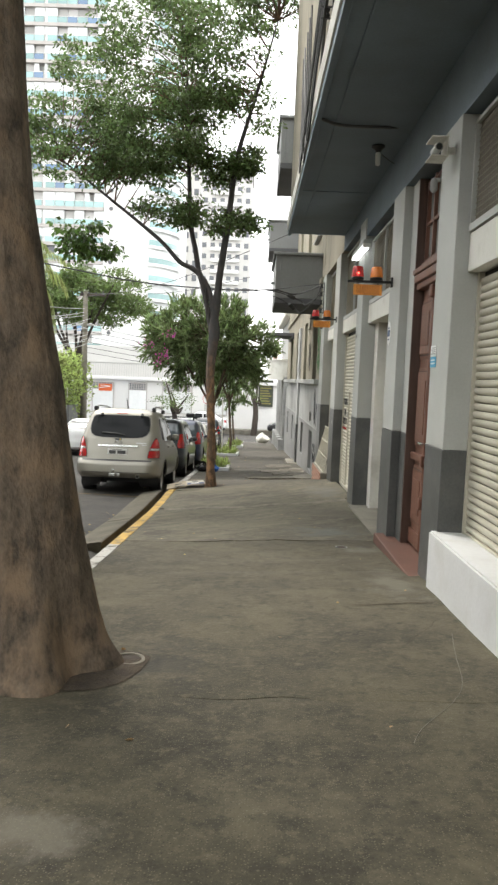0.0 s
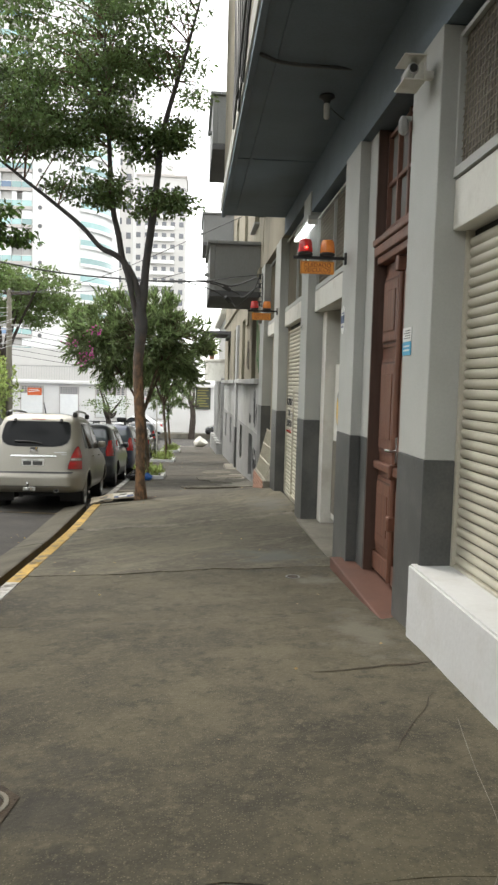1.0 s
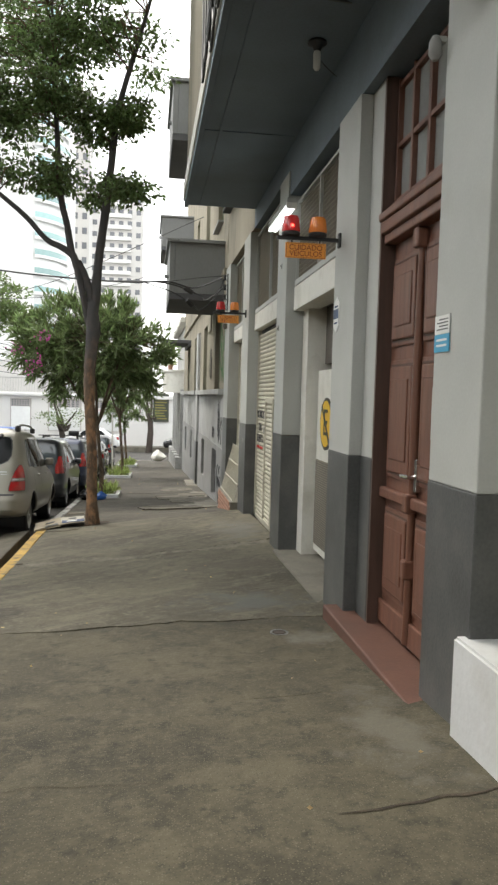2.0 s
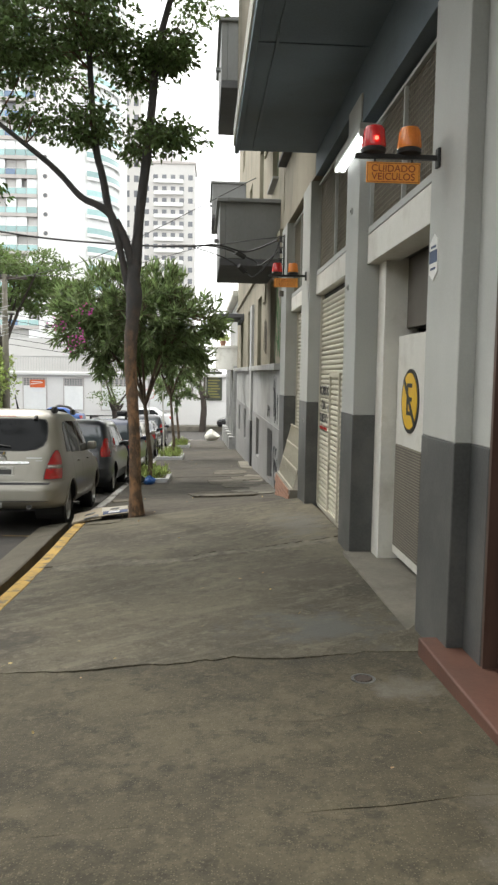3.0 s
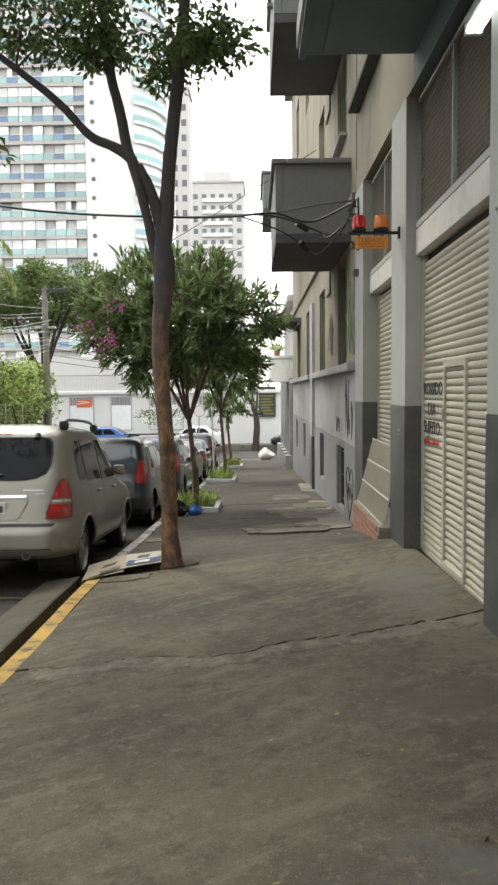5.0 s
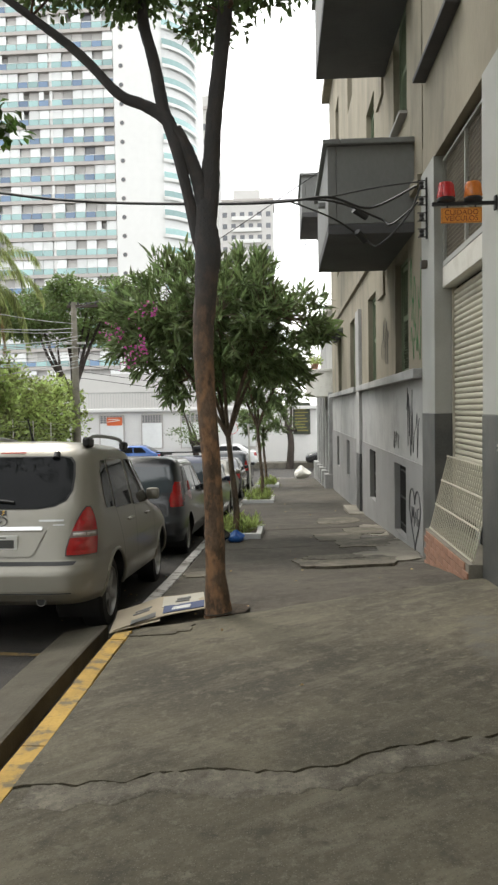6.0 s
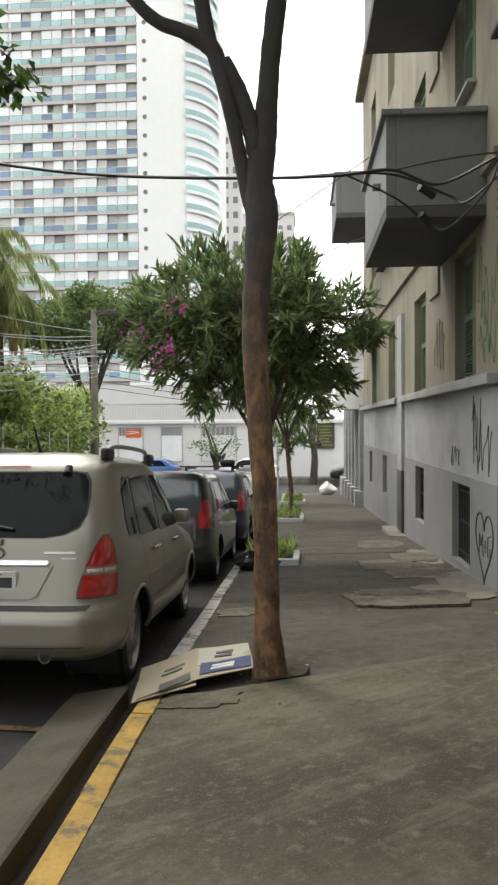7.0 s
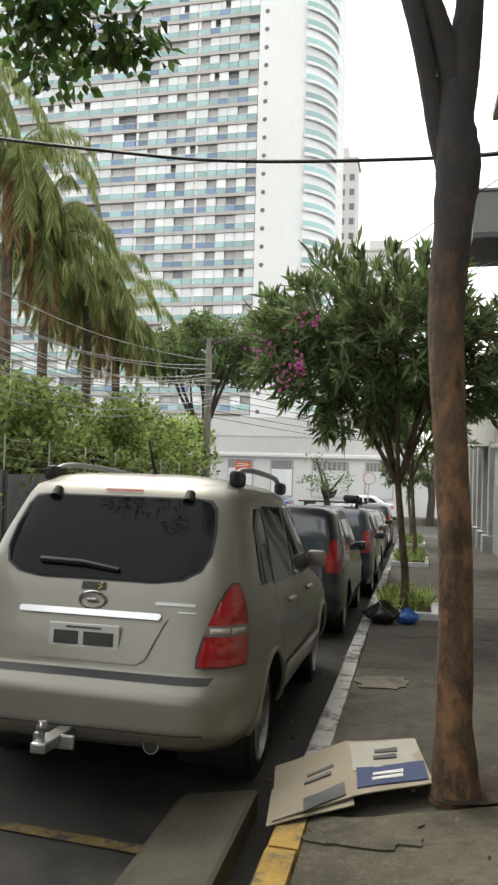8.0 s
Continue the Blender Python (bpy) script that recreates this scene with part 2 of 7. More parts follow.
BARK_GREY = mat("grey_brown_bark", (0.105, 0.08, 0.056), 0.95, 0.75, 5.0, 30, 1.0, stretch=(2, 2, 1.1), stain=(0.22, 0.15, 0.092), amount=0.8, stain_scale=2.4, edge=(0.48, 0.64))
BARK_RED = mat("flaking_reddish_bark", (0.1, 0.065, 0.046), 0.95, 0.45, 4.0, 30, 1.0, stretch=(2, 2, 0.8), stain=(0.25, 0.125, 0.065), amount=0.9, stain_scale=4.5)
BARK_YOUNG = mat("bark_grey_by_height", (0.12, 0.08, 0.052), 0.95, 0.6, 6.0, 40, 1.0, stretch=(1.6, 1.6, 0.9), stain=(0.33, 0.18, 0.092), amount=0.85, stain_scale=6.5, edge=(0.46, 0.62))
_n, _l = BARK_YOUNG.node_tree.nodes, BARK_YOUNG.node_tree.links
_b = _n["Principled BSDF"]
_src = _b.inputs["Base Color"].links[0].from_socket
# mixes the bark towards dark grey between z 1.1 and 2.3
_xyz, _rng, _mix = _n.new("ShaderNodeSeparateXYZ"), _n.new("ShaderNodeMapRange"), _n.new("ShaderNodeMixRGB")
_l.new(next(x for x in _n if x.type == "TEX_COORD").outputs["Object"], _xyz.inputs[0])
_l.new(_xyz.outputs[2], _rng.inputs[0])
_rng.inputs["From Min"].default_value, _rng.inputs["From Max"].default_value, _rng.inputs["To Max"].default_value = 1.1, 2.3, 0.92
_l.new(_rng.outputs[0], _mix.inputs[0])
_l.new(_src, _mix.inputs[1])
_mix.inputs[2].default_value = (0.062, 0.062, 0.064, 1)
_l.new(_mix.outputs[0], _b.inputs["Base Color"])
# Balcony grey darkened: the shade under slabs is put into the colour
UNDERSIDE_SHADE = mat("dark_stained_underside", (0.1, 0.1, 0.105), 0.85, 0.2, 1.0, 30, 0.1, stain=(0.05, 0.05, 0.052), amount=0.6)
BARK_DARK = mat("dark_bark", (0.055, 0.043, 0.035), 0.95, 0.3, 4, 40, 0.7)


def leaf_mat(name, col, k=0.35, thru=0.35):
    m = bpy.data.materials.new(name)
    m.use_nodes = True
    n, l = m.node_tree.nodes, m.node_tree.links
    b = n["Principled BSDF"]
    b.inputs["Roughness"].default_value = 0.45
    g = n.new("ShaderNodeNewGeometry")
    hs = n.new("ShaderNodeHueSaturation")
    hs.inputs["Color"].default_value = (*col, 1)
    mr = n.new("ShaderNodeMapRange")
    mr.inputs["To Min"].default_value, mr.inputs["To Max"].default_value = 1 - k, 1 + k
    mh = n.new("ShaderNodeMapRange")
    mh.inputs["To Min"].default_value, mh.inputs["To Max"].default_value = 0.48, 0.515
    l.new(g.outputs["Random Per Island"], mr.inputs[0])
    l.new(g.outputs["Random Per Island"], mh.inputs[0])
    l.new(mr.outputs[0], hs.inputs["Value"])
    l.new(mh.outputs[0], hs.inputs["Hue"])
    l.new(hs.outputs[0], b.inputs["Base Color"])
    tr = n.new("ShaderNodeBsdfTranslucent")
    l.new(hs.outputs[0], tr.inputs[0])
    mx = n.new("ShaderNodeMixShader")
    mx.inputs[0].default_value = thru
    l.new(b.outputs[0], mx.inputs[1])
    l.new(tr.outputs[0], mx.inputs[2])
    l.new(mx.outputs[0], n["Material Output"].inputs[0])
    return m


LEAF = leaf_mat("fine_green_leaf", (0.115, 0.17, 0.058), 0.55, 0.5)
LEAF_OLEANDER = leaf_mat("oleander_leaf", (0.165, 0.225, 0.09), 0.55, 0.5)
LEAF_PALM = leaf_mat("palm_frond", (0.28, 0.32, 0.115), 0.6, 0.55)
LEAF_DRY = leaf_mat("dry_palm_frond", (0.38, 0.27, 0.13), 0.4, 0.5)
LEAF_BROAD = leaf_mat("broad_glossy_leaf", (0.075, 0.13, 0.03), 0.6, 0.5)
LEAF_HEDGE = leaf_mat("hedge_leaf", (0.3, 0.37, 0.12), 0.65, 0.55)
LEAF_FAR = leaf_mat("far_tree_leaf", (0.115, 0.165, 0.05), 0.45, 0.45)
PETAL = leaf_mat("pink_petal", (0.6, 0.12, 0.38), 0.2)


# ---- mesh helpers ----
def smooth(me, angle=40):
    for p in me.polygons:
        p.use_smooth = True
    me.set_sharp_from_angle(angle=radians(angle))


def part(name, bm, material, parent=None, label="", m=None, soft=False):
    me = bpy.data.meshes.new(name)
    bm.normal_update()
    bm.to_mesh(me)
    bm.free()
    me.materials.append(material)
    if soft:
        smooth(me)
    ob = new(name, me)
    if parent is not None:
        ob.parent = parent
    if m is not None:
        ob.matrix_basis = m
    if label:
        ob["label"] = label
    return ob


def same(name, ob, parent, m, material=None):
    """Another object on the mesh of ob."""
    o = new(name, ob.data)
    o.parent = parent
    o.matrix_basis = m
    return o


def thing(name, m=None, label="", category="", group="", kind=""):
    e = new(name)
    e.empty_display_size = 0.2
    e.matrix_basis = m if m is not None else Matrix()
    return tagged(e, label, category, group, kind)


def box(bm, x0, x1, y0, y1, z0, z1, bevel=0.0, m=None):
    vs = [bm.verts.new((x, y, z)) for z in (z0, z1) for y in (y0, y1) for x in (x0, x1)]
    fs = [bm.faces.new([vs[i] for i in f]) for f in ((0, 2, 3, 1), (4, 5, 7, 6), (0, 1, 5, 4), (2, 6, 7, 3), (0, 4, 6, 2), (1, 3, 7, 5))]
    if bevel:
        es = list({e for f in fs for e in f.edges})
        r = bmesh.ops.bevel(bm, geom=es, offset=bevel, segments=2, profile=0.5, affect="EDGES")
        vs = list({v for f in r["faces"] for v in f.verts} | {v for v in vs if v.is_valid})
    if m is not None:
        bmesh.ops.transform(bm, matrix=m, verts=vs)
    return bm


def bx(*a, **k):
    return box(bmesh.new(), *a, **k)


def tube(bm, pts, radii, seg=8, cap=True, wobble=0.0, seed=0):
    """A tapered tube through pts."""
    rng = random.Random(seed)
    pts = [Vector(p) for p in pts]
    if not hasattr(radii, "__len__"):
        radii = [radii] * len(pts)
    rings, side = [], None
    for i, p in enumerate(pts):
        d = (pts[min(i + 1, len(pts) - 1)] - pts[max(i - 1, 0)]).normalized()
        if side is None:
            side = d.orthogonal().normalized()
        side = (side - d * side.dot(d)).normalized()
        up = d.cross(side)
        ring = []
        for k in range(seg):
            a = 2 * math.pi * k / seg
            r = radii[i] * (1 + (rng.uniform(-wobble, wobble) if wobble else 0))
            ring.append(bm.verts.new(p + (side * math.cos(a) + up * math.sin(a)) * r))
        rings.append(ring)
    for a, b in zip(rings, rings[1:]):
        for k in range(seg):
            bm.faces.new((a[k], a[(k + 1) % seg], b[(k + 1) % seg], b[k]))
    if cap:
        bm.faces.new(rings[0][::-1])
        bm.faces.new(rings[-1])
    return bm


def spline(pts, n=6):
    """Points along a smooth curve through pts."""
    pts = [Vector(p) for p in pts]
    out = []
    for i in range(len(pts) - 1):
        p0, p1, p2, p3 = pts[max(i - 1, 0)], pts[i], pts[i + 1], pts[min(i + 2, len(pts) - 1)]
        for k in range(n):
            t = k / n
            out.append(0.5 * (2 * p1 + (p2 - p0) * t + (2 * p0 - 5 * p1 + 4 * p2 - p3) * t * t + (3 * p1 - p0 - 3 * p2 + p3) * t ** 3))
    return out + [pts[-1]]


def lathe(bm, prof, seg=24, m=None):
    """prof: (radius, height) rows, turned about z."""
    rings = []
    for r, z in prof:
        rings.append([bm.verts.new((r * math.cos(2 * math.pi * k / seg), r * math.sin(2 * math.pi * k / seg), z)) for k in range(seg)])
    for a, b in zip(rings, rings[1:]):
        for k in range(seg):
            bm.faces.new((a[k], a[(k + 1) % seg], b[(k + 1) % seg], b[k]))
    bm.faces.new(rings[0][::-1])
    bm.faces.new(rings[-1])
    if m is not None:
        bmesh.ops.transform(bm, matrix=m, verts=[v for r in rings for v in r])
    return bm


def prism(bm, outline, d0, d1, axis="x"):
    """A flat outline of (a, b) pairs made thick from d0 to d1 along an axis."""
    put = {"x": lambda a, b, d: (d, a, b), "y": lambda a, b, d: (a, d, b), "z": lambda a, b, d: (a, b, d)}[axis]
    lo = [bm.verts.new(put(a, b, d0)) for a, b in outline]
    hi = [bm.verts.new(put(a, b, d1)) for a, b in outline]
    n = len(outline)
    bm.faces.new(lo[::-1])
    bm.faces.new(hi)
    for k in range(n):
        bm.faces.new((lo[k], lo[(k + 1) % n], hi[(k + 1) % n], hi[k]))
    bmesh.ops.recalc_face_normals(bm, faces=bm.faces)
    return bm


def words(name, text, size, material, parent, m, label="", space=1.0, align="CENTER", depth=0.001):
    cu = bpy.data.curves.new(name, "FONT")
    cu.body, cu.size, cu.align_x, cu.align_y, cu.space_line, cu.extrude = text, size, align, "CENTER", space, depth
    tmp = bpy.data.objects.new("tmp", cu)
    me = bpy.data.meshes.new_from_object(tmp)
    bpy.data.objects.remove(tmp)
    me.materials.clear()
    me.materials.append(material)
    ob = new(name, me)
    ob.parent = parent
    ob.matrix_basis = m
    if label:
        ob["label"] = label
    return ob


# ---- ground heights ----
KERB_Y = [-12, -6, 0, 4, 8, 12.3, 14.7, 16, 18, 22, 28, 47, 80]
KERB_Z = [0.58, 0.28, -0.05, -0.28, -0.52, -0.78, -0.83, -0.90, -1.06, -1.32, -1.68, -2.6, -3.0]
WALL_Y = [-12, -6, 0, 6.7, 9, 10.5, 12.5, 15, 16.3, 17.3, 18.5, 20, 24, 28, 47, 80]
WALL_Z = [0.64, 0.34, 0.0, -0.33, -0.48, -0.5, -0.53, -0.57, -0.64, -0.82, -0.98, -1.10, -1.35, -1.6, -2.55, -2.95]


def soft_interp(y, ys, zs):
    return sum(w * float(np.interp(y + d, ys, zs)) for d, w in ((-0.5, 0.2), (-0.25, 0.2), (0, 0.2), (0.25, 0.2), (0.5, 0.2)))


def kerb_x(y):
    return float(np.interp(y, [-12, 8, 14.7, 21.8, 34, 47], [-1.66, -1.70, -1.78, -1.91, -2.0, -2.1]))


def ground(x, y, rough=1.0):
    a = (x + 1.77) / 3.3
    a = min(max(a, 0), 1.1)
    z = soft_interp(y, KERB_Y, KERB_Z) * (1 - a) + soft_interp(y, WALL_Y, WALL_Z) * a
    return z + rough * 0.018 * noise.noise(Vector((x * 0.7, y * 0.7, 3))) + rough * 0.006 * noise.noise(Vector((x * 2.5, y * 2.5, 7)))


def road_z(x, y):
    return soft_interp(y, KERB_Y, KERB_Z) - 0.17 + 0.02 * min(max(-1.8 - x, 0), 3)


FACADE = pose(1.62, 7, 0, 0, 0, 0.9) @ pose(0, -7, 0)

# ---- ground: road sheet, kerbs, slabs ----
def sheet(bm, xs, ys, fn):
    rows = [[bm.verts.new((x, y, fn(x, y))) for x in xs] for y in ys]
    for a, b in zip(rows, rows[1:]):
        for k in range(len(xs) - 1):
            bm.faces.new((a[k], a[k + 1], b[k + 1], b[k]))
    return bm


def far_ground(x, y):
    return road_z(x, min(max(y, -12), 80)) - 0.0


tagged(part("ground", sheet(bmesh.new(), [-900, -300, -80, -30, -14, -9, -6, -4, -3, -2.4, -2.0, -1.2, 3, 12, 40, 120, 400, 900],
       [-300, -60, -20, -12, -8, -4, 0, 2, 4, 6, 8, 10, 11, 12, 13, 14, 15, 16, 17, 18, 20, 22, 24, 26, 28, 32, 36, 40, 44, 48, 54, 60, 80, 140, 400, 1500],
       lambda x, y: far_ground(x, y) - (0.25 if x > -1.5 and y < 47 else 0)), ASPHALT, soft=True),
       "dark patched asphalt street running downhill", "road", kind="structure")


def crack1(x):
    return 9.12 + 0.04 * x + 0.07 * noise.noise(Vector((x * 2.2, 1, 0))) + 0.045 * noise.noise(Vector((x * 9, 1, 0))) + 0.025 * noise.noise(Vector((x * 23, 1, 0)))


def crack2(x):
    return 12.27 + (0.12 if x > 0 else 0.02) * x + 0.17 * max(x + 0.2, 0) + 0.1 * noise.noise(Vector((x * 2, 5, 0))) + 0.06 * noise.noise(Vector((x * 8, 5, 0))) + 0.03 * noise.noise(Vector((x * 23, 5, 0)))


def joint(y0, wob=0.02, slope=0.0, seed=0):
    return lambda x: y0 + slope * x + wob * noise.noise(Vector((x * 3, seed, 9)))


EDGES = [joint(-10), joint(-7.0, 0.02), joint(-4.0), joint(-1.0), joint(1.3, 0.03, 0.02, 2), joint(4.02, 0.05, 0.02, 3), joint(7.3, 0.03, 0.08, 4), crack1, crack2,
         joint(15.45, 0.06, 0.3, 5), joint(18.6, 0.08, 0.05, 6), joint(20.4, 0.1, 0.1, 7), joint(23.2, 0.1, 0, 8), joint(26.5, 0.1, 0, 9), joint(30, 0.1, 0, 10),
         joint(34, 0.08, 0, 11), joint(38, 0.05, 0, 12), joint(42, 0.05, 0, 13), joint(47, 0.0)]
LIFT = [0, 0, 0, 0, 0, 0, 0.0, 0.014, 0.012, -0.035, 0, 0.0, 0.004, 0, 0, 0, 0, 0]
GAP = [0.003, 0.003, 0.003, 0.003, 0.002, 0.003, 0.003, 0.0038, 0.002, 0.004, 0.004, 0.006, 0.006, 0.006, 0.006, 0.006, 0.005, 0.005, 0.0]

pavement = thing("pavement", label="cracked patched concrete pavement sloping down beside the buildings", category="pavement", kind="structure")
bed = bmesh.new()
sheet(bed, [-1.72, -0.9, 0, 0.8, 1.72], [y * 0.5 for y in range(-20, 95)], lambda x, y: ground(x, y, 0) - 0.05)
part("bed", bed, BED, pavement)


def gap(k, x):
    """Joints open and close along their length."""
    return GAP[k] * (0.1 + 2.4 * max(0.0, 0.35 + noise.noise(Vector((x * 1.7, k * 3.1, 4))) + 0.4 * noise.noise(Vector((x * 7, k * 3.1, 8)))))


def slab(k, y_step):
    bm = bmesh.new()
    xs = [i / 72 for i in range(73)] if k in (6, 7, 8) else [i / 30 for i in range(31)]
    lo, hi = EDGES[k], EDGES[k + 1]
    n = max(3, int((hi(0) - lo(0)) / y_step))
    rows = []
    for j in range(n + 1):
        row = []
        for u in xs:
            xa = -1.6 + 3.3 * u
            y = (lo(xa) + gap(k, xa)) * (1 - j / n) + (hi(xa) - gap(k + 1, xa)) * j / n
            x = kerb_x(y) + 0.15 + u * (1.60 + 0.13 - kerb_x(y) - 0.15 - 0.0157 * (y - 7))
            edge = min(j, n - j)
            z = ground(x, y) + LIFT[k] * (0.45 + 0.9 * noise.noise(Vector((xa * 1.3, k, 2))) if k == 7 else 1) * (1 - j / n) ** 2 - (0.004 if edge == 0 else 0)
            row.append(bm.verts.new((x, y, z)))
        rows.append(row)
    for a, b in zip(rows, rows[1:]):
        for i in range(len(xs) - 1):
            bm.faces.new((a[i], a[i + 1], b[i + 1], b[i]))
    for row, flip in ((rows[0], False), (rows[-1], True)):
        low = [bm.verts.new(v.co - Vector((0, 0, 0.09))) for v in row]
        for i in range(len(row) - 1):
            f = (low[i], low[i + 1], row[i + 1], row[i])
            bm.faces.new(f[::-1] if flip else f)
    return bm


for k in range(len(EDGES) - 1):
    near = EDGES[k](0) < 24
    part("slab", slab(k, 0.12 if near else 0.4), CEMENT if k in (7, 8) else OLD_SLAB if k >= 9 else CONCRETE, pavement, soft=True)

# rough mortar fill along the near side of the second crack
bm = bmesh.new()
rows = []
for i in range(111):
    x = -1.5 + 3.02 * i / 110
    far_y = crack2(x) - 0.012
    near_y = far_y - 0.2 - 0.07 * noise.noise(Vector((x * 2.6, 3, 1))) - 0.025 * noise.noise(Vector((x * 14, 3, 1)))
    rows.append([bm.verts.new((x, near_y + (far_y - near_y) * t, ground(x, near_y + (far_y - near_y) * t) + h + 0.004 * noise.noise(Vector((x * 18, t * 5, 2))))) for t, h in ((0, 0.001), (0.04, 0.006), (0.3, 0.009), (0.65, 0.01), (0.9, 0.016), (1, -0.02))])
for a, b in zip(rows, rows[1:]):
    for i in range(5):
        bm.faces.new((a[i], b[i], b[i + 1], a[i + 1]))
part("mortar_fill", bm, MORTAR, pavement, "rough mortar fill along a crack", soft=True)

# kerb stones, each with a small gap
kerb = thing("kerb", label="concrete kerb with worn yellow and white paint", category="kerb", kind="structure")
y = -9.0
while y < 47:
    ln = 0.98 if y > 7.0 else 1.2
    bm = bmesh.new()
    n = 4
    rows = []
    jit = random.uniform(-0.008, 0.008)
    for j in range(n + 1):
        yy = y + 0.006 + (ln - 0.012) * j / n
        kx, gz = kerb_x(yy) + jit, ground(-1.7, yy, 0) + jit * 0.5
        rows.append([bm.verts.new(p) for p in ((kx - 0.01, yy, gz - 0.2), (kx, yy, gz - 0.012), (kx + 0.012, yy, gz + 0.004), (kx + 0.135, yy, gz + 0.004), (kx + 0.145, yy, gz - 0.02), (kx + 0.145, yy, gz - 0.2))])
    for a, b in zip(rows, rows[1:]):
        for i in range(5):
            bm.faces.new((a[i], a[i + 1], b[i + 1], b[i]))
    bm.faces.new(rows[0][::-1])
    bm.faces.new(rows[-1])
    paint = KERB_YEL if 8.3 < y < 15.0 else KERB_WHT
    part("kerbstone", bm, paint, kerb)
    y += ln

# concrete gutter apron beside the yellow kerb, with an open channel between
apron = thing("gutter_apron", label="raised concrete apron slab along an open gutter", category="gutter", kind="structure")
for y0, y1 in ((9.2, 11.4), (11.43, 15.35)):
    bm = bmesh.new()
    ys = [y0 + (y1 - y0) * k / 10 for k in range(11)]
    rows = []
    for yy in ys:
        kx, gz = kerb_x(yy), road_z(-2.2, yy)
        rows.append([bm.verts.new(p) for p in ((kx - 0.17, yy, gz - 0.05), (kx - 0.17, yy, gz + 0.105), (kx - 0.19, yy, gz + 0.115), (kx - 0.56, yy, gz + 0.05), (kx - 0.64, yy, gz - 0.02))])
    for a, b in zip(rows, rows[1:]):
        for i in range(4):
            bm.faces.new((b[i], b[i + 1], a[i + 1], a[i]))
    bm.faces.new(rows[0])
    bm.faces.new(rows[-1][::-1])
    part("slab", bm, APRON, apron)

# ---- building with the garage ----
wall = thing("wall_garage", FACADE, "light grey street front with dark painted base and pilasters", "building front", kind="structure")
PIL = [(6.62, 7.24), (8.93, 9.58), (11.9, 12.5), (15.15, 15.92), (18.06, 18.85)]
TOP = 3.72


def base_z(y):
    return float(np.interp(y, WALL_Y, WALL_Z)) - 0.25


for i, (a, b) in enumerate(PIL):
    p = part("pilaster", bx(0.0, 0.34, a, b, 0.9, TOP if i < 2 else 4.0, bevel=0.008), LIGHT_GREY, wall)
    part("painted_base", bx(-0.004, 0.35, a - 0.004, b + 0.004, base_z((a + b) / 2), 0.9, bevel=0.008), DARK_GREY, p, "dark grey painted base")
p = part("pilaster", bx(0.10, 0.4, 8.64, 8.926, 0.9, TOP, bevel=0.008), LIGHT_GREY, wall)
part("painted_base", bx(0.096, 0.41, 8.636, 8.922, base_z(8.5), 0.9, bevel=0.008), DARK_GREY, p, "dark grey painted base")
part("jamb", bx(0.10, 0.4, 8.605, 8.637, -0.36, TOP), WOOD_DARK, wall, "dark brown wooden door jamb")
# inner wall behind the openings and above them
part("back_wall", bx(0.75, 0.95, -8, 18.85, -1.5, 12), LIGHT_GREY, wall)
part("beam", bx(0.12, 0.36, -8, 6.615, 2.42, 2.74, bevel=0.006), WHITE, wall, "white painted lintel beam")
part("beam", bx(0.10, 0.36, 9.585, 11.895, 2.38, 2.66, bevel=0.006), WHITE, wall, "white painted lintel beam")
part("beam", bx(0.10, 0.36, 12.505, 15.145, 2.42, 2.68, bevel=0.006), WHITE, wall, "white painted lintel beam")
part("beam", bx(0.10, 0.36, 15.925, 18.055, 2.42, 2.66, bevel=0.006), WHITE, wall, "white painted lintel beam")
part("beam", bx(0.02, 0.5, 14.9, 18.85, 4.0, 4.35), CREAM, wall, "weathered cream plaster band")
part("upper_wall", bx(0.03, 0.4, 14.9, 18.85, 4.35, 9.6), CREAM, wall, "weathered cream plaster upper wall")
part("roof", bx(-0.1, 6, 14.92, 18.9, 9.6, 9.75), BALCONY, wall, "flat roof edge")
# jettied upper storey with its soffit
# beams in the soffit colour: blue-grey paint plus the canopy's shade on them
part("head_beam", bx(0.02, 0.74, -8, 12.34, 3.725, 4.3), SOFFIT, wall, "blue-grey painted beam under the canopy, its shade in the colour too")
part("head_beam", bx(0.024, 0.5, 12.345, 14.895, 4.0, 4.3), SOFFIT, wall, "blue-grey painted beam under the canopy, its shade in the colour too")
part("soffit", bx(-1.06, 0.74, -8, 14.9, 4.3, 4.6), SOFFIT, wall, "blue-grey painted canopy soffit")
part("drip_edge", bx(-1.09, -1.03, -8, 14.915, 4.26, 4.36, bevel=0.005), SOFFIT, wall)
part("batten", bx(-0.86, -0.83, -8, 14.85, 4.285, 4.3), SOFFIT, wall)
part("cross_seam", bx(-1.02, 0.0, 11.6, 11.63, 4.29, 4.3), SOFFIT, wall)
part("fascia", bx(-1.11, -1.0, -8, 14.92, 4.36, 4.6, bevel=0.01), WHITE, wall, "dirty white fascia band")
part("upper_wall", bx(-1.06, 0.74, -8, 14.905, 4.6, 10.6), CREAM, wall, "weathered cream plaster upper wall")


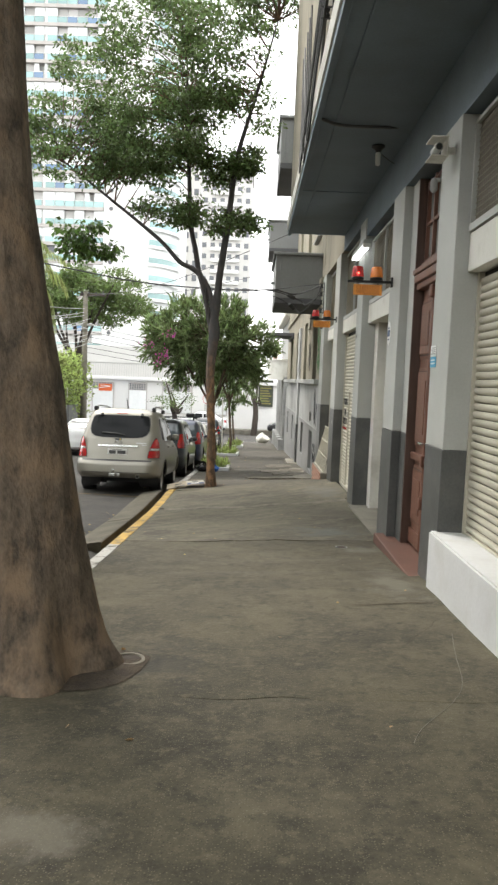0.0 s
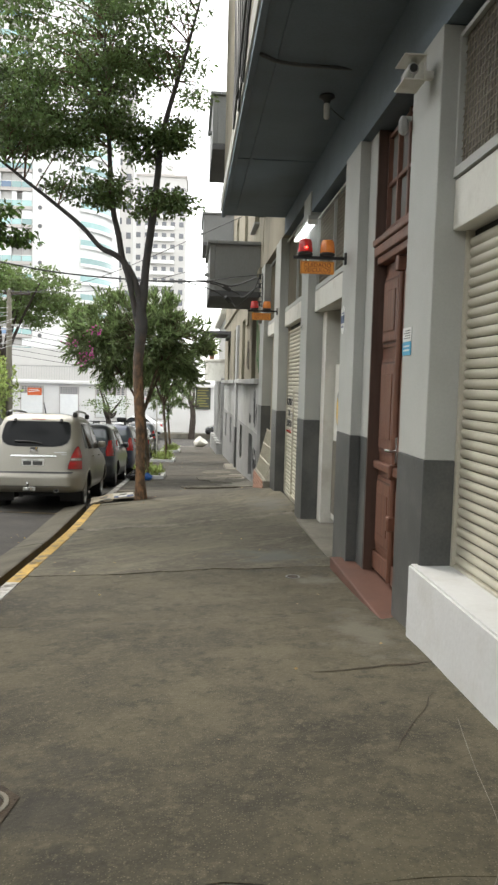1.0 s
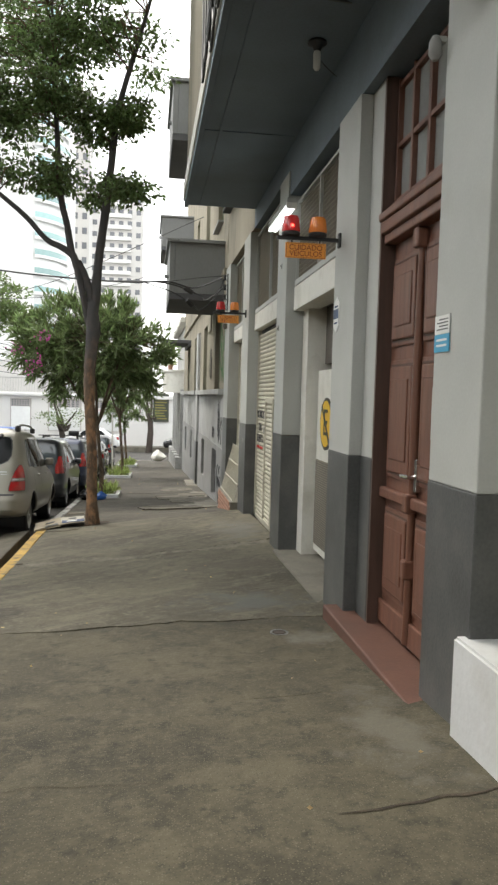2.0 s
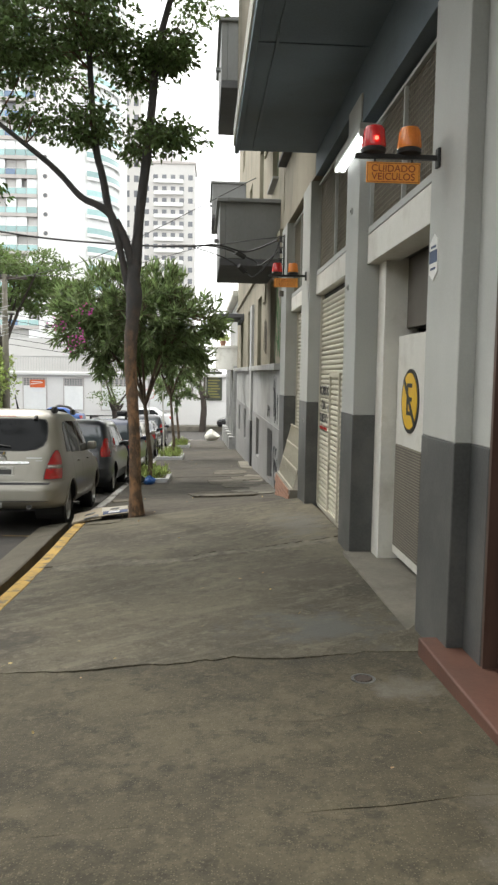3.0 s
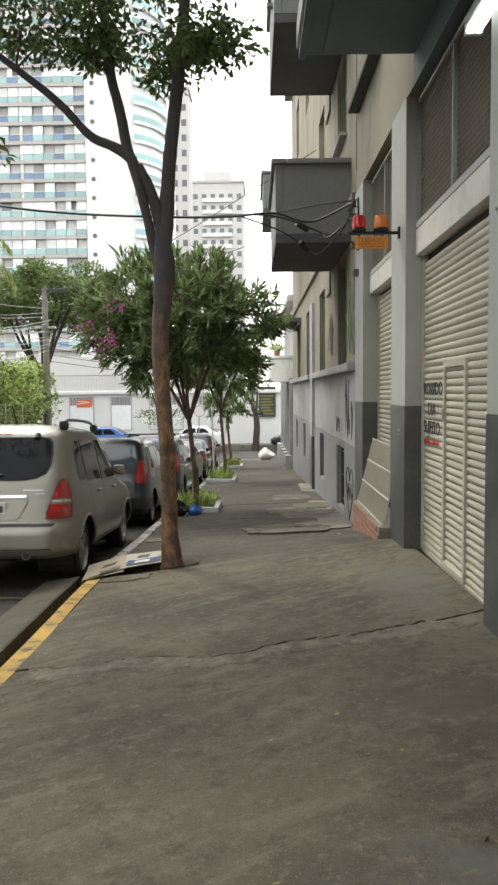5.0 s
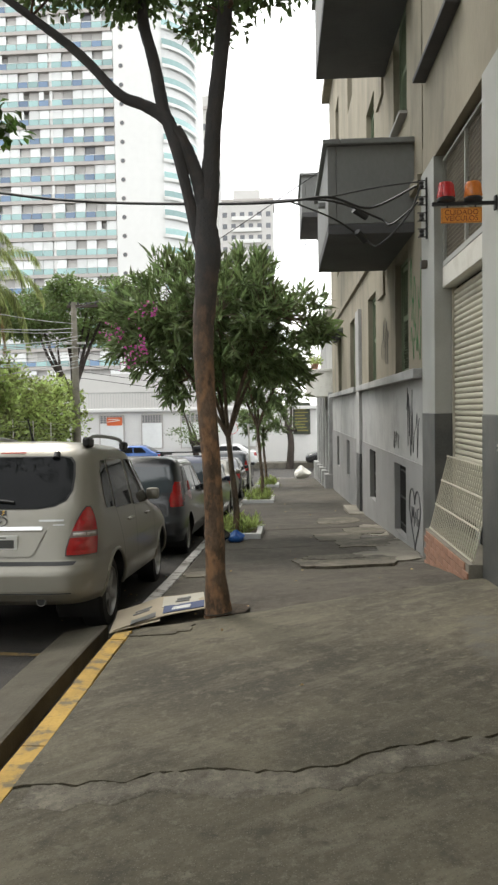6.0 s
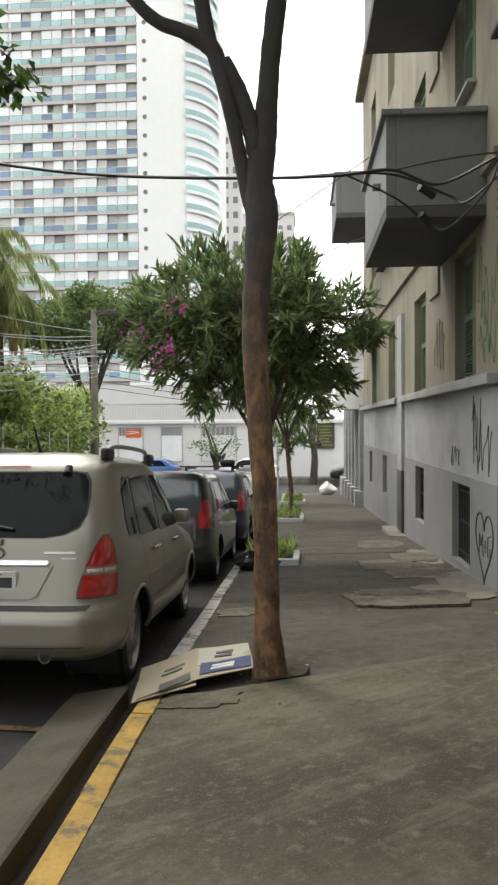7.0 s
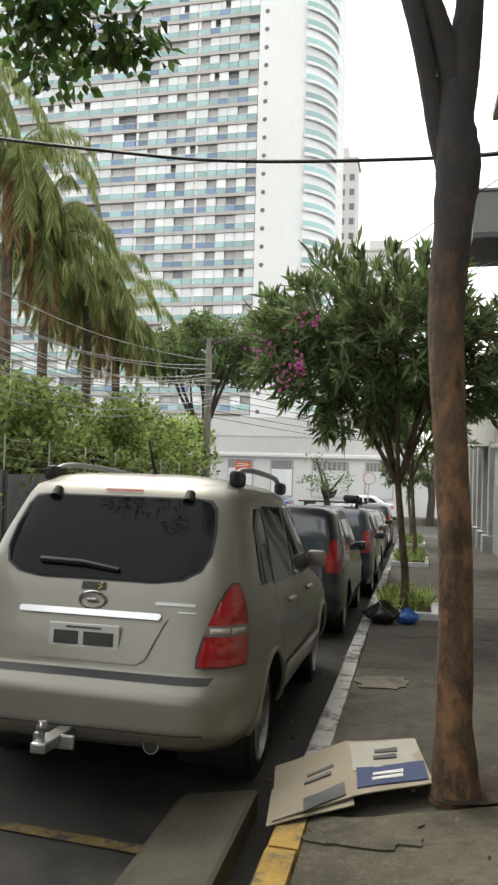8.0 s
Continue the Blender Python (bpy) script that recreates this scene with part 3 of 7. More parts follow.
def mesh_light(y0, y1, z0, z1, n):
    """A wire-mesh fanlight in a thin white frame."""
    w = thing("mesh_window", FACADE @ pose(0.13, y0, z0), "dusty wire mesh fanlight in a thin pale frame", "window", "fanlights")
    part("mesh", bx(0.02, 0.04, 0, y1 - y0, 0, z1 - z0), MESH_GREY, w)
    for a in range(n + 1):
        yy = (y1 - y0) * a / n
        part("mullion", bx(-0.02, 0.03, yy - 0.016, yy + 0.016, 0.03, z1 - z0), LIGHT_GREY, w)
    part("rail", bx(-0.03, 0.03, 0, y1 - y0, -0.03, 0.03), LIGHT_GREY, w)
    part("rail", bx(-0.02, 0.03, 0, y1 - y0, z1 - z0 - 0.03, z1 - z0), LIGHT_GREY, w)
    # fine wires
    wires = bmesh.new()
    k = 0.0
    while k < y1 - y0:
        box(wires, 0.012, 0.018, k, k + 0.006, 0, z1 - z0)
        k += 0.05
    k = 0.0
    while k < z1 - z0:
        box(wires, 0.010, 0.016, 0, y1 - y0, k, k + 0.006)
        k += 0.05
    tagged(part("wires", wires, GRILLE, w), kind="stuff")


mesh_light(3.5, 6.6, 2.78, 3.66, 2)
mesh_light(9.6, 11.88, 2.7, 3.66, 2)
mesh_light(12.52, 15.13, 2.72, 3.95, 2)
mesh_light(15.94, 18.04, 2.7, 3.95, 2)


def shutter(y0, y1, z0, z1, depth=0.24, label="closed cream roller shutter with horizontal slats"):
    s = thing("roller_shutter", FACADE @ pose(depth, y0, z0), label, "roller shutter", "roller shutters")
    L, pitch = y1 - y0, 0.066
    bm = bmesh.new()
    prof = [(0.012, 0.0), (-0.002, 0.009), (-0.011, 0.024), (-0.011, 0.045), (-0.004, 0.058), (0.012, 0.062)]
    a = [bm.verts.new((x, 0.0, z)) for x, z in prof]
    b = [bm.verts.new((x, L, z)) for x, z in prof]
    for k in range(len(prof) - 1):
        bm.faces.new((a[k], b[k], b[k + 1], a[k + 1]))
    first = part("slat", bm, SHUTTER, s, soft=True)
    n = int((z1 - z0) / pitch)
    for k in range(1, n):
        same("slat", first, s, pose(0, 0, k * pitch))
    # near-black sheet gives the slat gaps their shade
    part("backing", bx(0.02, 0.03, 0, L, 0, z1 - z0), SHADE_BLACK, s, "dark gaps between slats")
    part("bottom_bar", bx(-0.02, 0.02, 0, L, -0.05, 0.0, bevel=0.004), SHUTTER, s)
    for yy in (0.0, L):
        part("guide", bx(-0.03, 0.04, yy - 0.02, yy + 0.02, -0.02, z1 - z0), SHUTTER, s, "cream steel guide rail")
    return s


shutter(3.0, 6.6, 0.2, 2.42)
sh2 = shutter(12.53, 15.12, -0.55, 2.42, 0.2, "closed cream roller shutter with stencilled lettering and a wicket door")
sh3 = shutter(15.95, 18.03, -0.25, 2.42, 0.24)

# whitewashed plinth
bm = bmesh.new()
prism(bm, [(-8, -0.4), (6.68, -0.75), (6.68, 0.18), (-8, 0.2)], -0.06, 0.5, "x")
bmesh.ops.bevel(bm, geom=list(bm.edges), offset=0.015, segments=2, affect="EDGES")
tagged(part("plinth", bm, PLINTH_WHITE, None, m=FACADE), "thick whitewashed plinth below a roller shutter", "plinth", kind="structure")

# ---- wooden street door ----
door = thing("door_1", FACADE @ pose(0.23, 7.24, -0.36), "tall red-brown panelled double street door with a glazed transom", "door", kind="structure")
part("frame", bx(-0.06, 0.1, 0.004, 0.095, 0, 4.08, bevel=0.01), WOOD_DARK, door)
part("frame", bx(-0.05, 0.1, 1.365, 1.40, 0, 4.08, bevel=0.01), WOOD_DARK, door)
for d, z0, z1 in ((-0.14, 2.93, 3.02), (-0.11, 2.86, 2.93), (-0.16, 3.02, 3.08), (-0.07, 3.08, 3.16)):
    part("transom_rail", bx(d, 0.1, 0.095, 1.36, z0, z1, bevel=0.012), WOOD, door, "moulded transom rail")
for y0, y1 in ((0.1, 0.725), (0.735, 1.36)):
    leaf = part("leaf", bx(-0.02, 0.06, y0, y1, 0.03, 2.86, bevel=0.006), WOOD, door)
    part("rail", bx(-0.075, -0.02, y0 - 0.005, y1, 0.98, 1.06, bevel=0.014), WOOD, leaf)
    part("kick_rail", bx(-0.05, -0.02, y0, y1, 0.03, 0.2, bevel=0.01), WOOD, leaf)
    for z0, z1 in ((0.26, 0.92), (1.14, 2.0), (2.1, 2.74)):
        part("moulding", bx(-0.037, -0.019, y0 + 0.04, y1 - 0.04, z0, z1, bevel=0.008), WOOD, leaf)
        # dark brown plate round each panel paints the shade of a recess
        part("recess", bx(-0.0395, -0.036, y0 + 0.07, y1 - 0.07, z0 + 0.03, z1 - 0.03), WOOD_DARK, leaf)
        part("panel", bx(-0.056, -0.039, y0 + 0.085, y1 - 0.085, z0 + 0.045, z1 - 0.045, bevel=0.014), WOOD, leaf)
    for i, (z0, z1) in enumerate(((0.3, 0.88), (1.18, 1.96), (2.14, 2.7))):
        part("raised_field", bx(-0.064, -0.055, y0 + 0.14, y1 - 0.14, z0 + 0.1, z1 - 0.1, bevel=0.008), WOOD, leaf)
    part("transom_glass", bx(0.0, 0.015, y0, y1, 3.16, 4.0), GLASS_WIN, door, "dark glass pane")
    for k in range(3):
        yy = y0 + (y1 - y0) * k / 2
        part("glazing_bar", bx(-0.04, 0.02, yy - 0.018, yy + 0.018, 3.1, 4.06, bevel=0.004), WOOD, door)
    for z in (3.18, 3.58, 4.02):
        part("glazing_bar", bx(-0.035, 0.02, y0, y1, z - 0.018, z + 0.018, bevel=0.004), WOOD, door)
part("meeting_stile", lathe(bmesh.new(), [(0.001, -0.09), (0.034, -0.09), (0.03, 0.0), (0.026, 0.9), (0.034, 1.5), (0.022, 2.6), (0.001, 2.61)], 10, pose(-0.05, 0.73, 0.14)), WOOD, door, soft=True)
for z in (0.5, 0.95, 2.72):
    part("stile_block", bx(-0.105, -0.02, 0.69, 0.77, z, z + 0.13, bevel=0.015), WOOD, door)
h = part("door_handle", tube(bmesh.new(), [(-0.03, 0.66, 1.2), (-0.11, 0.66, 1.2), (-0.12, 0.76, 1.2)], 0.014, 8), CHROME, door, "chrome lever handle", soft=True)
part("lock_plate", bx(-0.062, -0.018, 0.64, 0.68, 1.1, 1.32, bevel=0.004), CHROME, h)

bm = bx(-0.12, 0.55, 7.10, 9.12, -0.75, -0.36, bevel=0.012)
tagged(part("door_step", bm, RED_STEP, None, m=FACADE), "worn red cement threshold step under the street door", "step", kind="structure")

# ---- garage gate ----
gate = thing("garage_gate", FACADE @ pose(0.34, 9.7, -0.45), "white metal garage gate with perforated vent sheets and yellow no-parking signs", "garage gate")
part("jamb", bx(-0.12, 0.2, 1.92, 2.19, -0.1, 2.86, bevel=0.008), WHITE, gate, "scuffed white jamb")
# near-black sheet paints the darkness inside the garage
part("dark_gap", bx(0.3, 0.34, -0.1, 2.2, -0.1, 2.86), SHADE_BLACK, gate, "dark garage interior above the gate")
part("header_box", bx(0.1, 0.3, -0.1, 1.92, 2.2, 2.86), HEADER, gate, "grey-brown header sheet")
for y0, y1 in ((0.0, 0.93), (0.96, 1.9)):
    wing = part("wing", bx(0.02, 0.07, y0, y1, 0.03, 2.12, bevel=0.006), WHITE, gate)
    part("vent_sheet", bx(0.008, 0.02, y0 + 0.06, y1 - 0.06, 0.12, 1.1), GRILLE, wing, "perforated grey vent sheet")
    slots = bmesh.new()
    for k in range(38):
        z = 0.13 + k * 0.0255
        box(slots, 0.002, 0.008, y0 + 0.07, y1 - 0.07, z, z + 0.012)
    tagged(part("vent_rib", slots, MESH_GREY, wing), kind="stuff")
    bm = bmesh.new()
    cy = (y0 + y1) / 2
    ell = lambda r, s: [(cy + r * math.cos(2 * math.pi * k / 40), 1.52 + s * math.sin(2 * math.pi * k / 40)) for k in range(40)]
    prism(bm, ell(0.27, 0.29), 0.010, 0.02, "x")
    sign = part("no_parking_sign", bm, BLACK, wing, "oval yellow sign with black letter and border")
    part("disc", prism(bmesh.new(), ell(0.235, 0.255), 0.005, 0.011, "x"), YELLOW, sign)
    words("letter", "E", 0.42, BLACK, sign, pose(0.003, cy, 1.52) @ pose(0, 0, 0, 90, 0, -90))
    bm = bmesh.new()
    prism(bm, [(cy - 0.2, 1.34), (cy - 0.165, 1.30), (cy + 0.2, 1.70), (cy + 0.165, 1.74)], 0.0025, 0.004, "x")
    part("stroke", bm, BLACK, sign)
bm = bmesh.new()
prism(bm, [(9.58, -0.9), (11.92, -0.9), (11.92, -0.49), (9.58, -0.478)], -0.06, 0.8, "x")
tagged(part("garage_threshold", bm, PALE, None, m=FACADE), "pale worn concrete threshold before the garage gate", "threshold", kind="structure")

# ---- plain building with balconies ----
def holed(bm, y0, y1, z0, z1, d0, d1, holes):
    """A thick wall in the facade plane with openings (y0, y1, z0, z1) through it."""
    ys = sorted({y0, y1, *[v for h in holes for v in h[:2] if y0 < v < y1]})
    zs = sorted({z0, z1, *[v for h in holes for v in h[2:] if z0 < v < z1]})
    for a, b in zip(ys, ys[1:]):
        for c, d in zip(zs, zs[1:]):
            if not any(h[0] - 1e-6 <= a and b <= h[1] + 1e-6 and h[2] - 1e-6 <= c and d <= h[3] + 1e-6 for h in holes):
                box(bm, d0, d1, a, b, c, d)
    bmesh.ops.remove_doubles(bm, verts=bm.verts, dist=1e-5)
    return bm


WIN = [(20.0, 21.25), (23.75, 25.05), (28.0, 29.3), (32.3, 33.6)]
BASEMENT = [(20.22, 21.36, -1.05, 0.07), (23.86, 24.84, -0.93, 0.1), (29.6, 30.5, -0.95, 0.07), (33.4, 34.3, -0.95, 0.05)]
END2 = 36.6
wall2 = thing("wall_flats", FACADE, "weathered cream and grey plastered front of an old block of flats", "building front", kind="structure")
part("dado", holed(bmesh.new(), 18.87, END2, -2.6, 0.2, 0.0, 0.4, [b if b[3] < 0.2 else b for b in BASEMENT]), DADO, wall2, "dark grey plaster dado")
part("lower_wall", holed(bmesh.new(), 18.87, END2, 0.2, 1.42, 0.015, 0.4, []), GREY_PLASTER, wall2, "grey plaster lower wall")
holes = [(a, b, 1.5, 3.3) for a, b in WIN] + [(a, b, 5.3, 7.2) for a, b in WIN] + [(a, b, 8.9, 10.7) for a, b in WIN]
part("upper_wall", holed(bmesh.new(), 18.87, END2, 1.42, 12.2, 0.02, 0.4, holes), CREAM, wall2, "weathered cream plaster")
part("sill_band", bx(-0.12, 0.1, 18.87, 26.38, 1.37, 1.5, bevel=0.01), GREY_PLASTER, wall2)
part("sill_band", bx(-0.12, 0.1, 27.12, END2, 1.37, 1.5, bevel=0.01), GREY_PLASTER, wall2)
part("pilaster", bx(-0.06, 0.2, 26.4, 27.1, -0.1, 3.3, bevel=0.01), GREY_PLASTER, wall2)
part("pilaster_base", bx(-0.065, 0.2, 26.39, 27.11, -2.4, -0.1, bevel=0.01), DARK_GREY, wall2)
part("string_course", bx(-0.05, 0.2, 18.87, END2, 3.9, 4.05, bevel=0.01), CREAM, wall2)
# near-black wall paints the unlit rooms behind the openings
part("back_wall", bx(0.6, 0.7, 18.87, END2, -2.6, 12.2), SHADE_BLACK, wall2)
part("cornice", bx(-0.25, 1.5, 18.8, END2 + 0.1, 12.2, 12.45, bevel=0.02), CREAM, wall2)
part("threshold", bx(-0.35, 0.1, 26.0, 27.6, -2.4, -1.46, bevel=0.02), PALE, wall2, "pale worn door step")


def louvre_window(y0, y1, z0, z1, ajar=0.0):
    w = thing("louvred_window", FACADE @ pose(0.14, y0, z0), "window closed by faded green louvred wooden shutters", "window", "louvred windows")
    L, H = y1 - y0, z1 - z0
    part("frame", bx(-0.02, 0.1, 0, 0.05, 0, H), GREEN_WOOD, w)
    part("frame", bx(-0.02, 0.1, L - 0.05, L, 0, H), GREEN_WOOD, w)
    part("frame", bx(-0.02, 0.1, 0.05, L - 0.05, H - 0.05, H), GREEN_WOOD, w)
    one = None
    for k in range(2):
        a = 0.05 + k * (L - 0.1) / 2
        b = a + (L - 0.1) / 2 - 0.01
        leaf = part("shutter_leaf", holed(bmesh.new(), a, b, 0.01, H - 0.06, 0.0, 0.035, [(a + 0.06, b - 0.06, 0.1, H * 0.48), (a + 0.06, b - 0.06, H * 0.53, H - 0.14)]), GREEN_WOOD, w)
        for z0_, z1_ in ((0.1, H * 0.48), (H * 0.53, H - 0.14)):
            z = z0_ + 0.02
            while z < z1_:
                if one is None:
                    bm = bmesh.new()
                    box(bm, -0.004, 0.03, 0, b - a - 0.12, 0.0, 0.008, m=pose(0, 0, 0, 0, 35, 0))
                    one = part("louvre", bm, GREEN_WOOD, leaf, m=pose(0, a + 0.06, z))
                else:
                    same("louvre", one, leaf, pose(0, a + 0.06, z))
                z += 0.045
    part("sill", bx(-0.24, 0.06, -0.05, L + 0.05, -0.05, 0.0, bevel=0.006), GREY_PLASTER, w)


for a, b in WIN:
    louvre_window(a, b, 1.5, 3.3)
for a, b in WIN[:3]:
    louvre_window(a, b, 5.3, 7.2)

for y0, y1, z0, z1 in BASEMENT:
    g = thing("basement_grille", FACADE @ pose(0.1, y0, z0), "rusty dark iron bars over a basement window", "window grille", "basement grilles")
    first = None
    n = int((y1 - y0) / 0.11)
    for k in range(n + 1):
        m = pose(0, 0.03 + k * (y1 - y0 - 0.06) / n, 0)
        if first is None:
            first = part("bar", tube(bmesh.new(), [(0, 0, 0), (0, 0, z1 - z0)], 0.009, 6), BLACK, g, m=m)
        else:
            same("bar", first, g, m)
    for z in (0.12, (z1 - z0) / 2, z1 - z0 - 0.12):
        part("crossbar", bx(-0.008, 0.008, 0, y1 - y0, z - 0.015, z + 0.015), BLACK, g)


def balcony(y0, y1, z0):
    b = thing("balcony", FACADE @ pose(0.02, y0, z0), "boxy weathered grey plaster balcony with solid parapet", "balcony", "boxy balconies")
    L = y1 - y0
    # this slab's colour carries the shade of its underside
    part("floor_slab", bx(-1.2, 0, 0, L, 0, 0.14, bevel=0.01), UNDERSIDE_SHADE, b, "dark stained underside slab")
    part("front_parapet", bx(-1.2, -1.08, 0, L, 0.143, 1.22, bevel=0.008), BALCONY, b)
    part("side_parapet", bx(-1.077, 0, 0, 0.12, 0.143, 1.22, bevel=0.008), BALCONY, b)
    part("side_parapet", bx(-1.077, 0, L - 0.12, L, 0.143, 1.22, bevel=0.008), BALCONY, b)
    part("coping", bx(-1.26, -1.02, -0.06, L + 0.06, 1.223, 1.3, bevel=0.012), BALCONY, b)
    part("coping", bx(-1.017, 0, -0.06, 0.18, 1.223, 1.3, bevel=0.012), BALCONY, b)
    part("coping", bx(-1.017, 0, L - 0.18, L + 0.06, 1.223, 1.3, bevel=0.012), BALCONY, b)
    bm = bx(-1.3, -1.19, 0.6, 0.72, 0.55, 0.62, bevel=0.01)
    part("water_spout", bm, BALCONY, b)


for z in (3.42, 6.8):
    balcony(19.45, 22.3, z)
    if z > 5:
        balcony(31.6, 34.6, z)
porch = thing("porch_canopy", FACADE @ pose(0.02, 31.6, 3.32), "thin stained concrete canopy slab over a window, shade put into its colour", "canopy")
part("slab", bx(-1.15, 0, 0, 2.6, 0, 0.13, bevel=0.012), UNDERSIDE_SHADE, porch)
part("fillet", bx(-0.12, 0, 0, 2.6, -0.12, -0.003, bevel=0.02), UNDERSIDE_SHADE, porch)
# projecting bay behind the balcony side
for z in (3.42, 6.95):
    tagged(part("soffit_shade", bx(-0.02, 0.015, 22.4, 23.2, z - 0.4, z + 0.2), CREAM, None, m=FACADE), "cream plaster wall patch under the balcony", "wall", kind="structure")

# ---- last house before the corner ----
wall3 = thing("wall_corner_house", FACADE, "white painted corner house with pilasters and a rounded balcony", "building front", kind="structure")
part("wall", bx(0.1, 0.5, END2 + 0.02, 46.6, -3.2, 4.6), GREY_PLASTER, wall3)
for k, y0 in enumerate((36.9, 38.9, 40.9, 42.9, 44.9, 46.1)):
    part("pilaster", bx(-0.12, 0.12, y0, y0 + 0.45, -3.0, 1.6, bevel=0.015), GREY_PLASTER, wall3)
    part("pilaster_foot", bx(-0.3, 0.1, y0 - 0.08, y0 + 0.53, -3.0, -1.5 - 0.03 * k, bevel=0.03), GREY_PLASTER, wall3)
for y0 in (37.5, 39.5, 41.5, 43.5):
    part("shop_front", bx(0.06, 0.11, y0, y0 + 1.2, -2.8, 1.2), MESH_GREY, wall3, "closed grey shop shutter")
part("cornice", bx(-0.2, 0.5, END2 + 0.02, 46.7, 4.6, 4.85, bevel=0.02), WHITE, wall3)
bal = thing("rounded_balcony", FACADE @ pose(0.1, 38.6, 1.45), "white rounded masonry balcony with plant pots", "balcony")
arc = [(0.0, -1.6)] + [(-1.0 * math.cos(a) if True else 0, 1.6 * math.sin(a)) for a in [(-math.pi / 2) + math.pi * k / 16 for k in range(17)]] + [(0.0, 1.6)]
part("drum", prism(bmesh.new(), arc, 0.0, 0.95, "z"), WHITE, bal, soft=True)
part("rim", prism(bmesh.new(), [(a * 1.06, b * 1.05) for a, b in arc], 0.95, 1.05, "z"), WHITE, bal)
for k in range(4):
    pt = thing("plant_pot", FACADE @ pose(-0.55, 37.6 + 0.5 * k, 2.5), "terracotta pot with a small green plant", "plant pot", "balcony pots")
    part("pot", lathe(bmesh.new(), [(0.08, 0), (0.12, 0.2), (0.13, 0.22)], 12), BRICK, pt)
    bm = bmesh.new()
    rng = random.Random(k)
    for _ in range(40):
        d = Vector((rng.gauss(0, 1), rng.gauss(0, 1), rng.uniform(0.2, 1.6))).normalized() * rng.uniform(0.1, 0.35)
        c = Vector((0, 0, 0.22)) + d
        s = d.orthogonal().normalized() * 0.035
        bm.faces.new([bm.verts.new(p) for p in (c - d * 0.3, c + s, c + d * 0.3, c - s)])
    part("leaves", bm, LEAF_HEDGE, pt)

# ---- warning beacons ----
def beacons(y, z):
    b = thing("warning_beacon", FACADE @ pose(0, y, z), "red and amber warning beacons on an arm above an orange sign", "warning light", "garage beacons")
    part("arm", bx(-0.55, 0.0, -0.015, 0.015, -0.015, 0.015, bevel=0.003), BLACK, b)
    part("wall_plate", bx(-0.02, 0.0, -0.03, 0.03, -0.06, 0.06, bevel=0.004), BLACK, b)
    for x, mt, lb in ((-0.43, RED_LENS, "red plastic beacon"), (-0.2, AMBER, "amber plastic beacon")):
        base = part("lamp_base", lathe(bmesh.new(), [(0.05, 0.012), (0.075, 0.02), (0.08, 0.04), (0.07, 0.05)], 20, pose(x, 0, 0)), BLACK, b, soft=True)
        bm = lathe(bmesh.new(), [(0.074, 0.05), (0.076, 0.06), (0.062, 0.165), (0.056, 0.178), (0.02, 0.182)], 20, pose(x, 0, 0))
        part("lens", bm, mt, base, lb, soft=True)
        ribs = bmesh.new()
        for k in range(20):
            a = 2 * math.pi * k / 20
            tube(ribs, [(x + 0.0755 * math.cos(a), 0.0755 * math.sin(a), 0.06), (x + 0.0625 * math.cos(a), 0.0625 * math.sin(a), 0.163)], 0.003, 4)
        part("lens_rib", ribs, mt, base)
    sign = part("sign_plate", bx(-0.475, -0.125, -0.008, 0.0, -0.165, -0.035, bevel=0.003), ORANGE, b, "orange sign reading cuidado veiculos")
    words("lettering", "CUIDADO\nVEÍCULOS", 0.062, RED_PAINT, sign, pose(-0.30, -0.0095, -0.102, 90, 0, 0), space=0.82)
    for x in (-0.42, -0.18):
        part("hook", bx(x - 0.006, x + 0.006, -0.006, 0.004, -0.04, -0.01), BLACK, b)
    rim = bmesh.new()
    for a in ((-0.468, -0.132, -0.045, -0.042), (-0.468, -0.132, -0.159, -0.156), (-0.468, -0.465, -0.159, -0.042), (-0.135, -0.132, -0.159, -0.042)):
        box(rim, a[0], a[1], -0.0095, -0.0075, a[2], a[3])
    part("sign_border", rim, RED_PAINT, sign)


beacons(9.42, 2.69)
beacons(15.45, 2.72)

# glowing red bulb inside the first beacon
glow = bpy.data.materials.new("red_glow")
glow.use_nodes = True
gb = glow.node_tree.nodes["Principled BSDF"]
gb.inputs["Base Color"].default_value = (0.8, 0.05, 0.03, 1)
gb.inputs["Emission Color"].default_value = (1.0, 0.05, 0.03, 1)
gb.inputs["Emission Strength"].default_value = 4.0
tagged(part("indicator_bulb", lathe(bmesh.new(), [(0.002, -0.012), (0.012, -0.006), (0.012, 0.006), (0.002, 0.012)], 10), glow, None, m=FACADE @ pose(-0.43, 9.42 - 0.078, 2.69 + 0.09)), "small glowing red bulb on the beacon", "bulb")

# ---- fluorescent tube lamp ----
tube_light = bpy.data.materials.new("lit_tube")
tube_light.use_nodes = True
tb = tube_light.node_tree.nodes["Principled BSDF"]
tb.inputs["Emission Color"].default_value = (0.93, 0.97, 1.0, 1)
tb.inputs["Emission Strength"].default_value = 2.4
lamp = thing("fluorescent_lamp", FACADE @ pose(-0.06, 11.52, 3.5), "lit twin-tube fluorescent fitting under the canopy", "lamp")
part("housing", bx(-0.03, 0.09, 0, 1.28, 0.03, 0.1, bevel=0.01), LIGHT_GREY, lamp)
for x in (-0.01, 0.06):
    part("tube", tube(bmesh.new(), [(x, 0.04, 0.0), (x, 1.24, 0.0)], 0.018, 10), tube_light, lamp, "lit white tube", soft=True)
for y in (0.0, 1.24):
    part("end_cap", bx(-0.03, 0.09, y, y + 0.04, -0.02, 0.05, bevel=0.005), WHITE, lamp)
